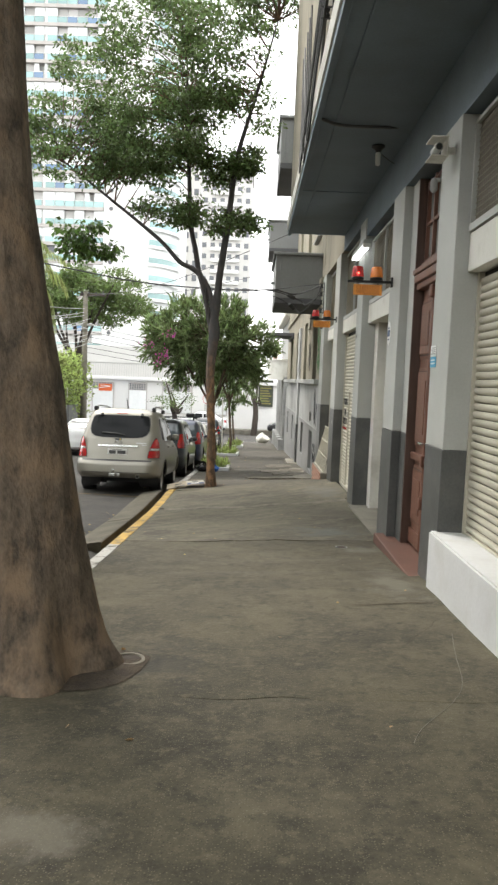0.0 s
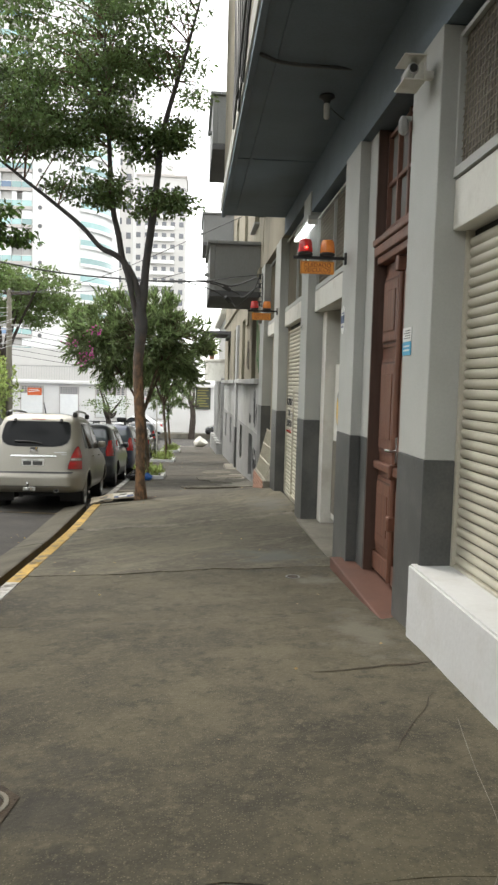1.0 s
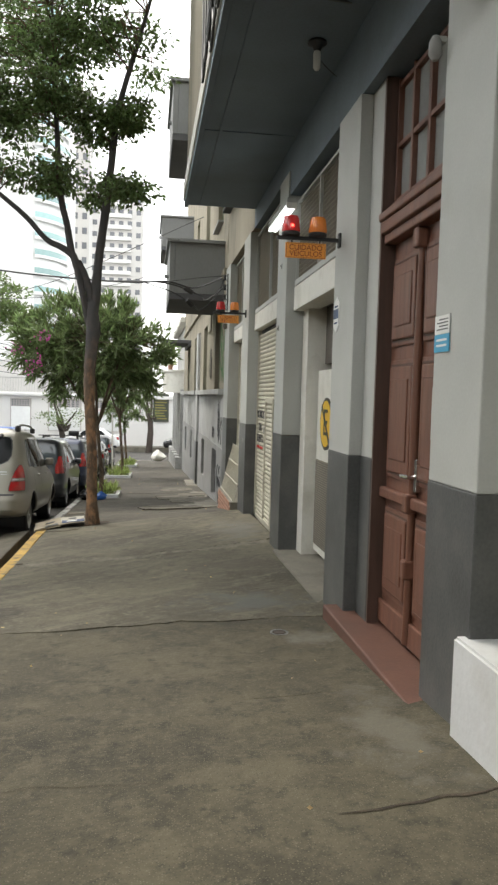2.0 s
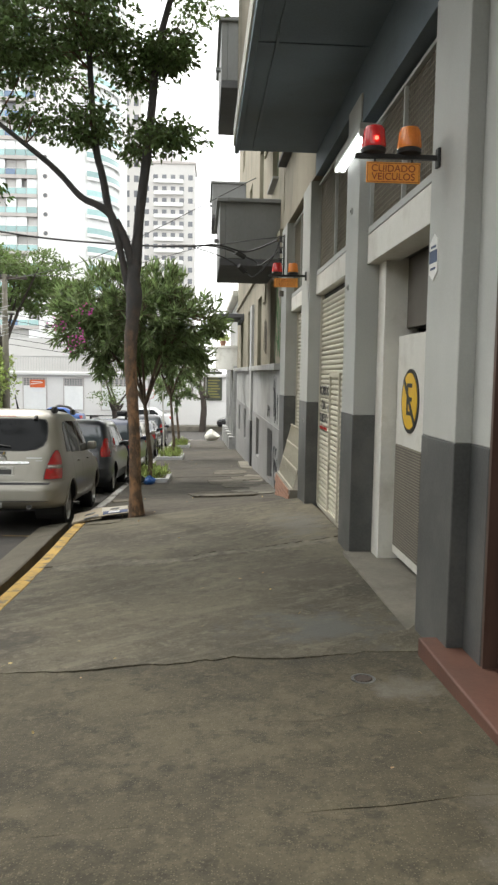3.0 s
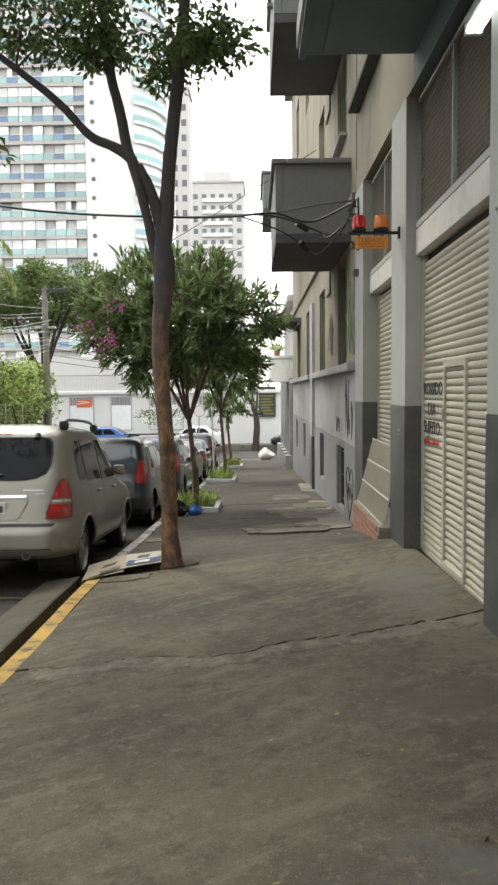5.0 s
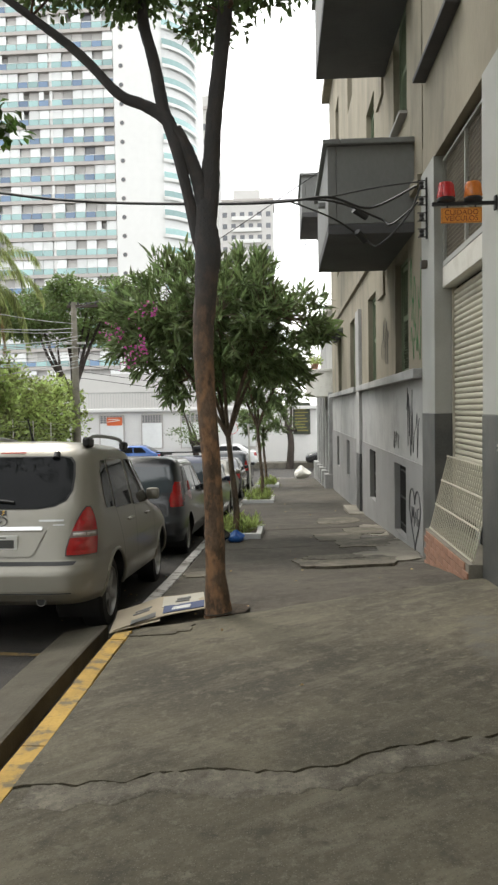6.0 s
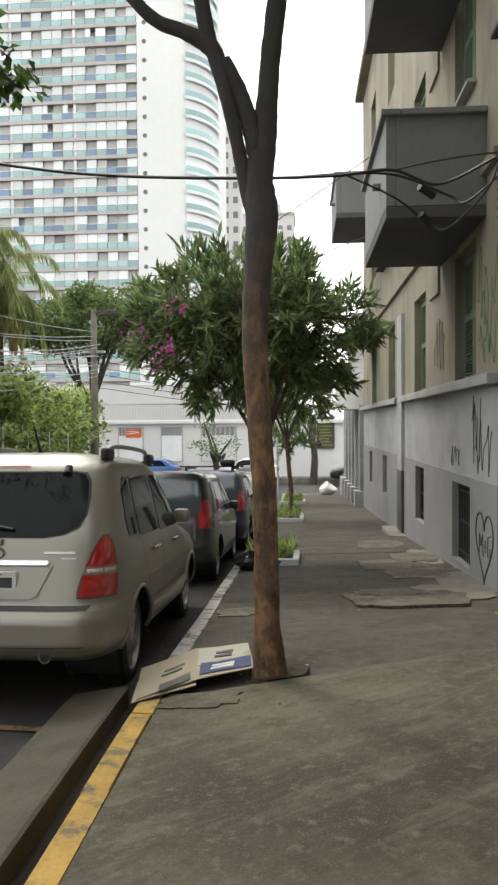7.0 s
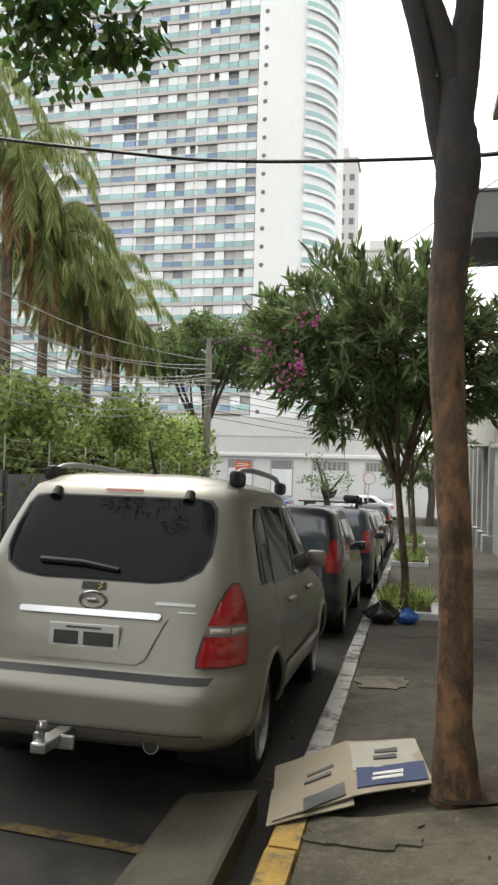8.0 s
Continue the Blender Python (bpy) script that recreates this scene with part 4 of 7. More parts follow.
part("bracket", bx(0.0, 0.12, 0.6, 0.66, 0.1, 0.16), STEEL, lamp)
part("bracket", bx(0.085, 0.13, 0.6, 0.66, 0.1, 0.28), STEEL, lamp)

# ---- security camera box and bulb on the canopy ----
cctv = thing("security_camera", FACADE @ pose(-0.16, 6.8, 3.46) @ Matrix.Diagonal((0.68, 0.68, 0.68, 1)), "white boxed security camera on a bracket", "security camera")
part("hood", bx(-0.1, 0.12, -0.16, 0.18, 0.13, 0.145, bevel=0.004), WHITE, cctv)
part("tray", bx(-0.1, 0.12, -0.16, 0.18, -0.1, -0.085, bevel=0.004), WHITE, cctv)
part("back_plate", bx(0.1, 0.12, -0.14, 0.18, -0.083, 0.128), WHITE, cctv)
part("barrel", lathe(bmesh.new(), [(0.05, -0.13), (0.055, -0.12), (0.055, 0.12), (0.02, 0.14)], 18, pose(0, 0, 0.02, -90, 0, 0) @ pose(0, 0, 0)), LIGHT_GREY, cctv, soft=True)
part("lens", lathe(bmesh.new(), [(0.035, -0.145), (0.04, -0.13)], 18, pose(0, 0, 0.02, -90, 0, 0)), BLACK, cctv)
part("bracket", bx(0.12, 0.26, -0.02, 0.05, -0.02, 0.05), WHITE, cctv)
bulb = thing("bare_bulb", FACADE @ pose(-0.26, 9.4, 4.3) @ Matrix.Diagonal((1.35, 1.35, 1.35, 1)), "bare energy-saving bulb hanging from the canopy", "lamp")
part("rose", lathe(bmesh.new(), [(0.055, 0.0), (0.06, -0.015), (0.03, -0.035), (0.02, -0.06)], 16), BLACK, bulb, soft=True)
part("glass", lathe(bmesh.new(), [(0.02, -0.06), (0.024, -0.075), (0.022, -0.16), (0.012, -0.172)], 12), PAPER, bulb, "white glass bulb", soft=True)
sensor = thing("sensor_lamp", FACADE @ pose(-0.06, 7.26, 3.28), "small grey sensor lamp on the pilaster", "sensor")
part("dome", lathe(bmesh.new(), [(0.02, 0.08), (0.035, 0.05), (0.038, -0.02), (0.015, -0.05)], 14), DADO, sensor, soft=True)
part("stem", bx(-0.01, 0.06, -0.015, 0.015, 0.05, 0.08), LIGHT_GREY, sensor)

# conduit and cables along the canopy
def cable(name, pts, r, label, material=BLACK, m=FACADE, cat="cable", n=8):
    o = part(name, tube(bmesh.new(), spline(pts, n), r, 6), material, None, m=m, soft=True)
    return tagged(o, label, cat)


CANOPY = FACADE @ pose(-1.62, 1.09, 1.38) @ Matrix.Diagonal((1.38, 1.38, 1.38, 1)) @ pose(1.62, -1.09, -1.38)
cable("conduit", [(-1.24, 5.6, 4.3), (-1.22, 6.4, 3.62), (-1.12, 6.5, 3.47), (-0.7, 6.6, 3.48), (-0.35, 6.75, 3.55), (0.0, 6.9, 3.6)], 0.012, "grey conduit running under the canopy", DARK_GREY, m=CANOPY)
rng = random.Random(4)
for k in range(6):
    y0, dz = 7.7 + 0.28 * k, rng.uniform(-0.12, 0.12)
    cable("loose_cable", [(-1.13, 5.2 + 0.2 * k, 5.6), (-1.15, 7.1, 4.75 + 0.12 * k), (-1.17, y0, 4.45 + dz), (-1.18, y0 + 0.55, 4.05 + dz), (-1.17, y0 + 0.9, 4.2 + dz), (-1.15, y0 + 1.2, 4.75 + dz), (-1.13, y0 + 1.7 + rng.uniform(0, 0.4), 5.9)], 0.011, "loose black cable hanging on the upper wall")
cable("loose_cable", [(-0.6, 7.3, 3.5), (-0.4, 7.45, 3.44), (-0.2, 7.5, 3.5), (0.0, 7.6, 3.3)], 0.003, "thin black cable under the canopy", m=CANOPY)

# cable rack with insulators on the last pilaster
def rack(y, z, d):
    r = thing("insulator_rack", FACADE @ pose(d, y, z), "black steel cable rack with four insulators", "cable rack", "cable racks")
    part("bar", bx(-0.02, 0.0, -0.02, 0.02, 0, 0.76, bevel=0.003), BLACK, r)
    for k in range(4):
        part("insulator", lathe(bmesh.new(), [(0.02, 0), (0.035, 0.02), (0.022, 0.045), (0.035, 0.07), (0.02, 0.09)], 12, pose(-0.07, 0, 0.03 + k * 0.2)), BLACK, r, soft=True)
        part("arm", bx(-0.12, 0.0, -0.01, 0.01, 0.02 + k * 0.2, 0.03 + k * 0.2), BLACK, r)
        part("arm", bx(-0.12, 0.0, -0.01, 0.01, 0.12 + k * 0.2, 0.13 + k * 0.2), BLACK, r)


rack(18.45, 3.1, 0.0)
rack(7.2, 4.68, -1.06)
rack(7.2, 5.55, -1.06)
W = Matrix()
cable("street_cable", [(-13, 18.0, 5.6), (-7, 18.2, 4.35), (-4.1, 18.3, 3.84), (-2.84, 18.3, 3.67), (-1.4, 18.3, 3.59), (-0.43, 18.3, 3.58), (0.2, 18.3, 3.62), (0.75, 18.7, 3.58), (1.3, 18.4, 3.75)], 0.017, "thick black street cable strung across the road", m=W)
cable("street_cable", [(-0.9, 18.32, 3.585), (0.15, 18.35, 3.60), (0.85, 18.6, 3.42), (1.0, 18.45, 3.3), (1.32, 18.4, 3.55)], 0.014, "thinner black street cable looping to the wall", m=W)
cable("street_cable", [(-0.3, 18.3, 3.59), (0.3, 18.9, 3.5), (0.75, 19.3, 3.3), (0.9, 18.9, 3.15), (1.2, 18.4, 3.4), (1.35, 18.4, 3.75)], 0.012, "black cable drooping in a loop below the balcony", m=W)
cable("street_cable", [(0.15, 18.3, 3.61), (0.8, 18.3, 3.72), (1.32, 18.4, 3.8)], 0.009, "thin black cable to the wall rack", m=W)
for p, q in (((0.55, 18.75, 3.58), (0.72, 18.85, 3.5)), ((0.62, 19.15, 3.38), (0.74, 19.25, 3.28))):
    tagged(part("splice_box", tube(bmesh.new(), [p, q], 0.05, 8), BLACK, None), "black cable splice sleeve", "cable splice")

# ---- notices ----
st = thing("notice_sticker", FACADE @ pose(-0.006, 7.02, 1.62), "white and blue paper notice stuck on the pilaster", "notice")
part("paper", bx(-0.002, 0.002, 0, 0.2, 0.1, 0.2), PAPER, st)
part("print", bx(-0.002, 0.002, 0, 0.2, 0, 0.097), CYAN, st, "light blue printed half")
for k in range(4):
    part("line", bx(-0.0035, -0.002, 0.02, 0.17 - 0.03 * (k % 2), 0.12 + 0.018 * k, 0.127 + 0.018 * k), DARK_GREY, st)
for k in range(2):
    part("line", bx(-0.0035, -0.002, 0.03, 0.17, 0.03 + 0.03 * k, 0.042 + 0.03 * k), PAPER, st)
hexa = thing("wall_plaque", FACADE @ pose(-0.008, 9.45, 2.07), "small white and blue six-sided enamel plaque", "plaque")
part("plate", prism(bmesh.new(), [(0, 0.15), (-0.08, 0.1), (-0.08, -0.1), (0, -0.15), (0.08, -0.1), (0.08, 0.1)], 0, 0.008, "x"), PAPER, hexa)
part("band", bx(-0.003, 0.0, -0.075, 0.075, -0.035, 0.045), BLUE, hexa, "blue middle band")
part("line", bx(-0.003, 0.0, -0.05, 0.05, 0.06, 0.075), BLUE, hexa)
part("line", bx(-0.003, 0.0, -0.05, 0.05, -0.08, -0.065), BLUE, hexa)
inter = thing("door_intercom", FACADE @ pose(0.06, 7.24, 1.13), "steel intercom panel with two columns of buttons", "intercom")
part("plate", bx(-0.055, 0.055, 0.0, 0.015, 0, 0.3, bevel=0.004), STEEL, inter)
for k in range(7):
    for j in (-0.025, 0.025):
        part("button", bx(j - 0.012, j + 0.012, 0.015, 0.021, 0.03 + k * 0.036, 0.05 + k * 0.036), BLACK, inter)

# stencilled lettering and wicket door on the second shutter
for text, z, size in (("PROIBIDO", 1.12, 0.18), ("DIA", 0.92, 0.18), ("SUJEITO", 0.74, 0.18)):
    words("stencil_lettering", text, size, GRAFFITI, sh2, pose(-0.016, 14.77 - 12.53, z + 0.5) @ pose(0, 0, 0, 90, 0, -90), "black stencilled lettering", align="CENTER", depth=0.002)
words("stencil_lettering", "ENTRADA E SAÍDA DE", 0.06, RED_LENS, sh2, pose(-0.016, 14.77 - 12.53, 0.6 + 0.5) @ pose(0, 0, 0, 90, 0, -90), "small red stencilled lettering", depth=0.002)
wick = part("wicket_frame", holed(bmesh.new(), 1.06, 1.77, 0.0, 1.87, -0.03, 0.0, [(1.11, 1.72, 0.04, 1.82)]), SHUTTER, sh2, "cream wicket door frame")
part("wicket_lock", bx(-0.045, -0.03, 1.72, 1.77, 1.35, 1.45, bevel=0.004), STEEL, wick)

# leaning lattice and brick base at the third shutter
lat = thing("lattice_screen", FACADE @ pose(-0.08, 15.98, -0.5) @ pose(0, 0, 0, 0, 14, 0), "cream metal lattice screen leaning on the shutter", "lattice screen")
fr = None
for k in range(26):
    m = pose(0, k * 0.08, 0)
    if fr is None:
        fr = part("bar", bx(-0.006, 0.006, -0.007, 0.007, 0, 0.92), SHUTTER, lat, m=m)
    else:
        same("bar", fr, lat, m)
fr = None
for k in range(4):
    m = pose(-0.01, 0, 0.01 + k * 0.3)
    if fr is None:
        fr = part("crossbar", bx(-0.006, 0.004, -0.01, 2.01, -0.009, 0.009), SHUTTER, lat, m=m)
    else:
        same("crossbar", fr, lat, m)
bw = thing("brick_base", FACADE @ pose(-0.14, 15.93, -0.98), "low worn terracotta brick base under the lattice", "brick base")
part("mortar", bx(0.01, 0.4, 0.0, 2.12, -0.2, 0.47), PALE, bw)
fb = None
for r in range(8):
    for c in range(9):
        m = pose(0, 0.01 + c * 0.236 - (0.118 if r % 2 else 0) + 0.0, -0.13 + r * 0.075)
        if m.translation.y < -0.02 or m.translation.y > 1.9:
            continue
        if fb is None:
            fb = part("brick", bx(-0.005, 0.1, 0, 0.225, 0, 0.066, bevel=0.004), BRICK, bw, m=m)
        else:
            same("brick", fb, bw, m)

# graffiti strokes on the grey wall
def scrawl(y, z, w, h, seed, material, n=14, label="black sprayed scrawl on the wall", r=0.0045):
    rng = random.Random(seed)
    pts = [(0.008, y + w * (k / n) + rng.uniform(-0.05, 0.05), z + h * (rng.random() if k % 2 else rng.random() * 0.5 + 0.5 * (k % 4 == 0))) for k in range(n)]
    o = part("graffiti", tube(bmesh.new(), spline(pts, 5), r, 5), material, None, m=FACADE)
    tagged(o, label, "graffiti")


scrawl(19.15, 0.25, 0.9, 0.75, 3, GRAFFITI)
scrawl(19.7, 0.35, 0.5, 0.9, 8, GRAFFITI)
scrawl(20.9, 0.3, 0.6, 0.3, 12, DARK_GREY)
scrawl(18.95, 1.7, 0.9, 1.5, 21, GRAFFITI_GREEN, 18, "green sprayed scrawl on the wall")
scrawl(18.95, 1.6, 0.8, 0.6, 22, GRAFFITI_GREEN, 14, "green sprayed scrawl on the wall")
scrawl(22.0, 1.7, 0.9, 0.9, 31, DARK_GREY, 16, "grey sprayed scrawl on the wall")
heart = [(0.0, 19.45 + 0.42 * math.sin(t) ** 3, -0.55 + 0.03 * (13 * math.cos(t) - 5 * math.cos(2 * t) - 2 * math.cos(3 * t) - math.cos(4 * t))) for t in [2 * math.pi * k / 40 for k in range(41)]]
tagged(part("graffiti", tube(bmesh.new(), heart, 0.014, 5), GRAFFITI, None, m=FACADE), "large black sprayed heart outline on the dado", "graffiti")
for k, pts in enumerate(([(19.7, -0.7), (19.67, -0.45), (19.6, -0.6), (19.53, -0.45), (19.5, -0.72)], [(19.45, -0.58), (19.35, -0.58)], [(19.4, -0.5), (19.4, -0.66)], [(19.15, -0.42), (19.27, -0.45), (19.28, -0.68), (19.17, -0.68), (19.18, -0.57)])):
    tagged(part("graffiti", tube(bmesh.new(), [(0.0, a, b) for a, b in pts], 0.011, 5), GRAFFITI, None, m=FACADE), "black sprayed mark inside the heart", "graffiti")
scrawl(15.3, 0.7, 0.45, 0.35, 41, GRAFFITI, 10, "black sprayed tag on the pilaster")

# iron covers in the pavement
cover = thing("drain_cover", pose(1.04, 8.74, ground(1.04, 8.74) - 0.004), "small round rusty iron cover set in the pavement", "drain cover")
part("disc", lathe(bmesh.new(), [(0.05, -0.02), (0.05, 0.008), (0.045, 0.012), (0.01, 0.013)], 20), BARK_DARK, cover)
part("ring", lathe(bmesh.new(), [(0.072, -0.02), (0.072, 0.009), (0.056, 0.009), (0.056, -0.01)], 20), DARK_GREY, cover)

# broken raised patches of concrete farther down
def patch(cx, cy, w, l, seed, lift=0.02, material=MORTAR, tilt=0.0, name="concrete_patch", label="broken raised pale concrete patch on the pavement"):
    rng = random.Random(seed)
    n = 40
    out = []
    for k in range(n):
        a = 2 * math.pi * k / n
        q = 0.9 + 0.3 * noise.noise(Vector((math.cos(a) * 1.8, math.sin(a) * 1.8, seed))) + 0.05 * rng.uniform(-1, 1)
        ca, sa = math.cos(a), math.sin(a)
        out.append((cx + w / 2 * q * (abs(ca) ** 0.6) * (1 if ca > 0 else -1), cy + l / 2 * q * (abs(sa) ** 0.6) * (1 if sa > 0 else -1)))
    bm = bmesh.new()
    c = bm.verts.new((cx, cy, ground(cx, cy) + lift))
    top = [bm.verts.new((x, y, ground(x, y) + lift * 0.8 - tilt * (y - cy))) for x, y in out]
    low = [bm.verts.new((x + 0.01, y + 0.01, ground(x, y) - 0.05)) for x, y in out]
    for k in range(n):
        bm.faces.new((c, top[k], top[(k + 1) % n]))
        bm.faces.new((top[k], low[k], low[(k + 1) % n], top[(k + 1) % n]))
    bmesh.ops.recalc_face_normals(bm, faces=bm.faces)
    tagged(part(name, bm, material, None), label, "concrete patch", "broken patches")


patch(0.4, 18.45, 1.5, 1.5, 1, 0.03, tilt=0.014)
patch(0.95, 18.9, 0.95, 1.5, 11, 0.02, PALE, tilt=0.008)
patch(0.25, 18.95, 0.9, 0.6, 12, 0.034, tilt=0.016)
patch(1.2, 20.2, 0.6, 1.9, 13, 0.012, PALE)
patch(1.15, 22.6, 0.5, 2.2, 14, 0.01, PALE)
patch(0.85, 20.6, 1.1, 1.1, 2, 0.014)
patch(0.45, 21.6, 0.9, 1.2, 3, 0.014)
patch(0.95, 22.4, 0.8, 1.4, 4, 0.018)
patch(0.6, 24.6, 1.0, 1.6, 5, 0.012)
patch(-1.45, 17.9, 0.5, 0.5, 6, 0.012)
patch(-1.38, 14.88, 0.56, 0.36, 7, 0.012, CEMENT)


# jagged hairline cracks in the slabs
def hairline(x0, y0, x1, y1, seed, w=0.0045):
    rng = random.Random(seed)
    n = max(6, int(math.hypot(x1 - x0, y1 - y0) / 0.09))
    bm = bmesh.new()
    prev = None
    dx, dy = (x1 - x0), (y1 - y0)
    L = math.hypot(dx, dy)
    px, py = -dy / L, dx / L
    o = 0.0
    for k in range(n + 1):
        t = k / n
        o += rng.uniform(-0.03, 0.03)
        x, y = x0 + dx * t + px * o, y0 + dy * t + py * o
        ww = w * (0.35 + 0.9 * rng.random()) * (0.2 if k in (0, n) else 1)
        q = [bm.verts.new((x + px * s * ww, y + py * s * ww, ground(x + px * s * ww, y + py * s * ww) + 0.004)) for s in (-0.5, 0.5)]
        if prev:
            bm.faces.new((prev[0], q[0], q[1], prev[1]))
        prev = q
    part("hairline_crack", bm, BED, pavement)


for k, c in enumerate(((0.82, 5.98, 1.58, 6.04), (-1.5, 6.3, 0.2, 6.45), (1.0, 4.9, 1.5, 5.6), (0.3, 8.2, 1.4, 8.35), 
                       (-1.2, 17.2, 0.3, 17.4), (-0.2, 19.4, 1.3, 19.9), (0.2, 20.0, 0.5, 22.8), (-0.9, 21.0, 1.2, 21.3), (-0.6, 24.0, 1.1, 23.4), (0.1, 25, 0.4, 28), (-1.4, 16.3, -0.9, 18.2),
                       (0.5, 8.75, 1.3, 8.9))):
    hairline(*c, k, 0.024 if k == 0 else 0.006)


# small wall fittings
fit_box = thing("outdoor_box", FACADE @ pose(0.0, 18.5, 2.74), "small grey junction box on the pilaster", "junction box")
part("case", bx(-0.07, 0.0, -0.05, 0.05, 0, 0.1, bevel=0.008), MESH_GREY, fit_box)
part("lid", bx(-0.078, -0.07, -0.04, 0.04, 0.01, 0.09, bevel=0.004), DARK_GREY, fit_box)
for y, z in ((12.2, 2.95), (12.3, 2.2), (15.4, 0.62)):
    b = thing("door_bell", FACADE @ pose(0.0, y, z), "tiny pale button fitting on the pilaster", "fitting", "pilaster fittings")
    part("case", bx(-0.014, 0.0, -0.02, 0.02, -0.03, 0.03, bevel=0.004), LIGHT_GREY, b)
    part("button", bx(-0.02, -0.014, -0.008, 0.008, -0.01, 0.01), DARK_GREY, b)

# ledges in the shade-darkened underside colour
part("window_ledge", bx(-0.13, 0.05, 16.8, 18.7, 5.13, 5.19, bevel=0.012), UNDERSIDE_SHADE, wall, "dark stained window ledge")
part("window_ledge", bx(-0.2, 0.05, 22.4, 23.7, 5.0, 5.12, bevel=0.012), UNDERSIDE_SHADE, wall2, "dark stained window ledge")
part("window_ledge", bx(-0.2, 0.05, 26.5, 30.5, 5.0, 5.12, bevel=0.012), UNDERSIDE_SHADE, wall2, "dark stained window ledge")

# ---- plants ----
def leaves(name, P, D, length, width, material, parent, seed=0, label="", fold=0.25, kind=""):
    """Many small folded leaves at points P along directions D."""
    rng = np.random.RandomState(seed)
    P, D = np.asarray(P, float), np.asarray(D, float)
    n = len(P)
    D /= np.linalg.norm(D, axis=1, keepdims=True) + 1e-9
    S = np.cross(D, rng.normal(size=(n, 3)))
    S /= np.linalg.norm(S, axis=1, keepdims=True) + 1e-9
    N = np.cross(S, D)
    k = rng.uniform(0.7, 1.25, (n, 1))
    L, Wd = length * k, width * k
    mid = P + D * L * 0.5
    V = np.stack([P, mid + S * Wd * 0.5 + N * Wd * fold, P + D * L, mid - S * Wd * 0.5 + N * Wd * fold], 1).reshape(-1, 3)
    me = bpy.data.meshes.new(name)
    q = np.arange(n) * 4
    F = np.stack([q, q + 1, q + 2, q, q + 2, q + 3], 1).reshape(-1, 3)
    me.from_pydata(V.tolist(), [], F.tolist())
    me.materials.append(material)
    ob = new(name, me)
    if parent is not None:
        ob.parent = parent
    if label:
        ob["label"] = label
    if kind:
        ob["kind"] = kind
    return ob


def ball(rng, n, flat=1.0):
    v = rng.normal(size=(n, 3))
    v /= np.linalg.norm(v, axis=1, keepdims=True)
    return v * (rng.uniform(0, 1, (n, 1)) ** 0.45) * np.array([1, 1, flat])


def clumps(rng, centre, radii, count, shell=0.35, gaps=True):
    out = []
    while len(out) < count:
        v = rng.normal(size=3)
        v /= np.linalg.norm(v)
        r = rng.uniform(shell, 1.0) ** 0.6
        p = np.array(centre) + v * r * np.array(radii)
        if not gaps or noise.noise(Vector((p[0] * 0.55, p[1] * 0.55, p[2] * 0.7 + 11))) > -0.12:
            out.append(p)
    return out


# big old street tree beside the start of the walk
gz = ground(-1.15, 4.35)
old = thing("old_tree", pose(-1.27, 4.46, gz), "thick leaning grey-brown trunk of an old street tree", "tree", "street trees")
bm = bmesh.new()
seg, rings = 90, []
rows = [(-0.1, 0.50, 0.0), (0.0, 0.485, 0.0), (0.06, 0.45, 0.0), (0.18, 0.405, -0.01), (0.4, 0.375, -0.02), (0.8, 0.345, -0.055), (1.2, 0.325, -0.10), (1.6, 0.315, -0.15), (2.2, 0.30, -0.25), (2.8, 0.29, -0.31), (3.4, 0.285, -0.345), (4.2, 0.27, -0.36), (5.2, 0.24, -0.3)]
HS = [k * 0.06 - 0.1 for k in range(90)]
rows = [(h, float(np.interp(h, [q[0] for q in rows], [q[1] for q in rows])), float(np.interp(h, [q[0] for q in rows], [q[2] for q in rows]))) for h in HS]
for h, r, lean in rows:
    ring = []
    for k in range(seg):
        a = 2 * math.pi * k / seg
        root = 0.07 * max(0, 1 - h / 0.5) * math.sin(5 * a + 1)
        q = r * (1 + 0.05 * math.sin(3 * a + h) + 0.045 * noise.noise(Vector((math.cos(a) * 2.5, math.sin(a) * 2.5, h * 1.1))) + 0.03 * noise.noise(Vector((math.cos(a) * 9, math.sin(a) * 9, h * 2.5))) + 0.012 * noise.noise(Vector((math.cos(a) * 26, math.sin(a) * 26, h * 9)))) + root
        ring.append(bm.verts.new((lean + q * math.cos(a), q * math.sin(a), h)))
    rings.append(ring)
for a, b in zip(rings, rings[1:]):
    for k in range(seg):
        bm.faces.new((a[k], a[(k + 1) % seg], b[(k + 1) % seg], b[k]))
part("trunk", bm, BARK_GREY, old, soft=True)
for k, pts in enumerate(([(-0.3, 0, 5.0), (-0.8, -0.6, 6.5), (-1.4, -1.5, 8)], [(-0.3, 0, 5.0), (0.3, 0.5, 6.6), (0.9, 0.6, 8.4)], [(-0.3, 0, 5.0), (-1.2, 0.6, 6.2), (-2.2, 0.7, 7.6)])):
    part("limb", tube(bmesh.new(), spline(pts, 5), [0.2 - 0.012 * j for j in range(11)], 10), BARK_GREY, old, soft=True)
# unseen crown, spread wide above the view to shade the pavement
rng = np.random.RandomState(5)
P, D = [], []
for c in clumps(rng, (-0.6, 0.2, 9.6), (6.0, 6.4, 2.0), 300, 0.1):
    o = ball(rng, 70, 0.6) * 0.8
    P.extend(c + o)
    D.extend(o + rng.normal(size=o.shape) * 0.4 - np.array([0, 0, 0.25]))
leaves("crown", P, D, 0.16, 0.08, LEAF, old, 5)
pit = bmesh.new()
edge = [(-1.75, 4.12), (-1.2, 4.02), (-0.8, 4.08), (-0.66, 4.2), (-0.6, 4.4), (-0.57, 4.66), (-0.66, 4.76), (-0.95, 4.8), (-1.4, 4.95), (-1.75, 4.9)]
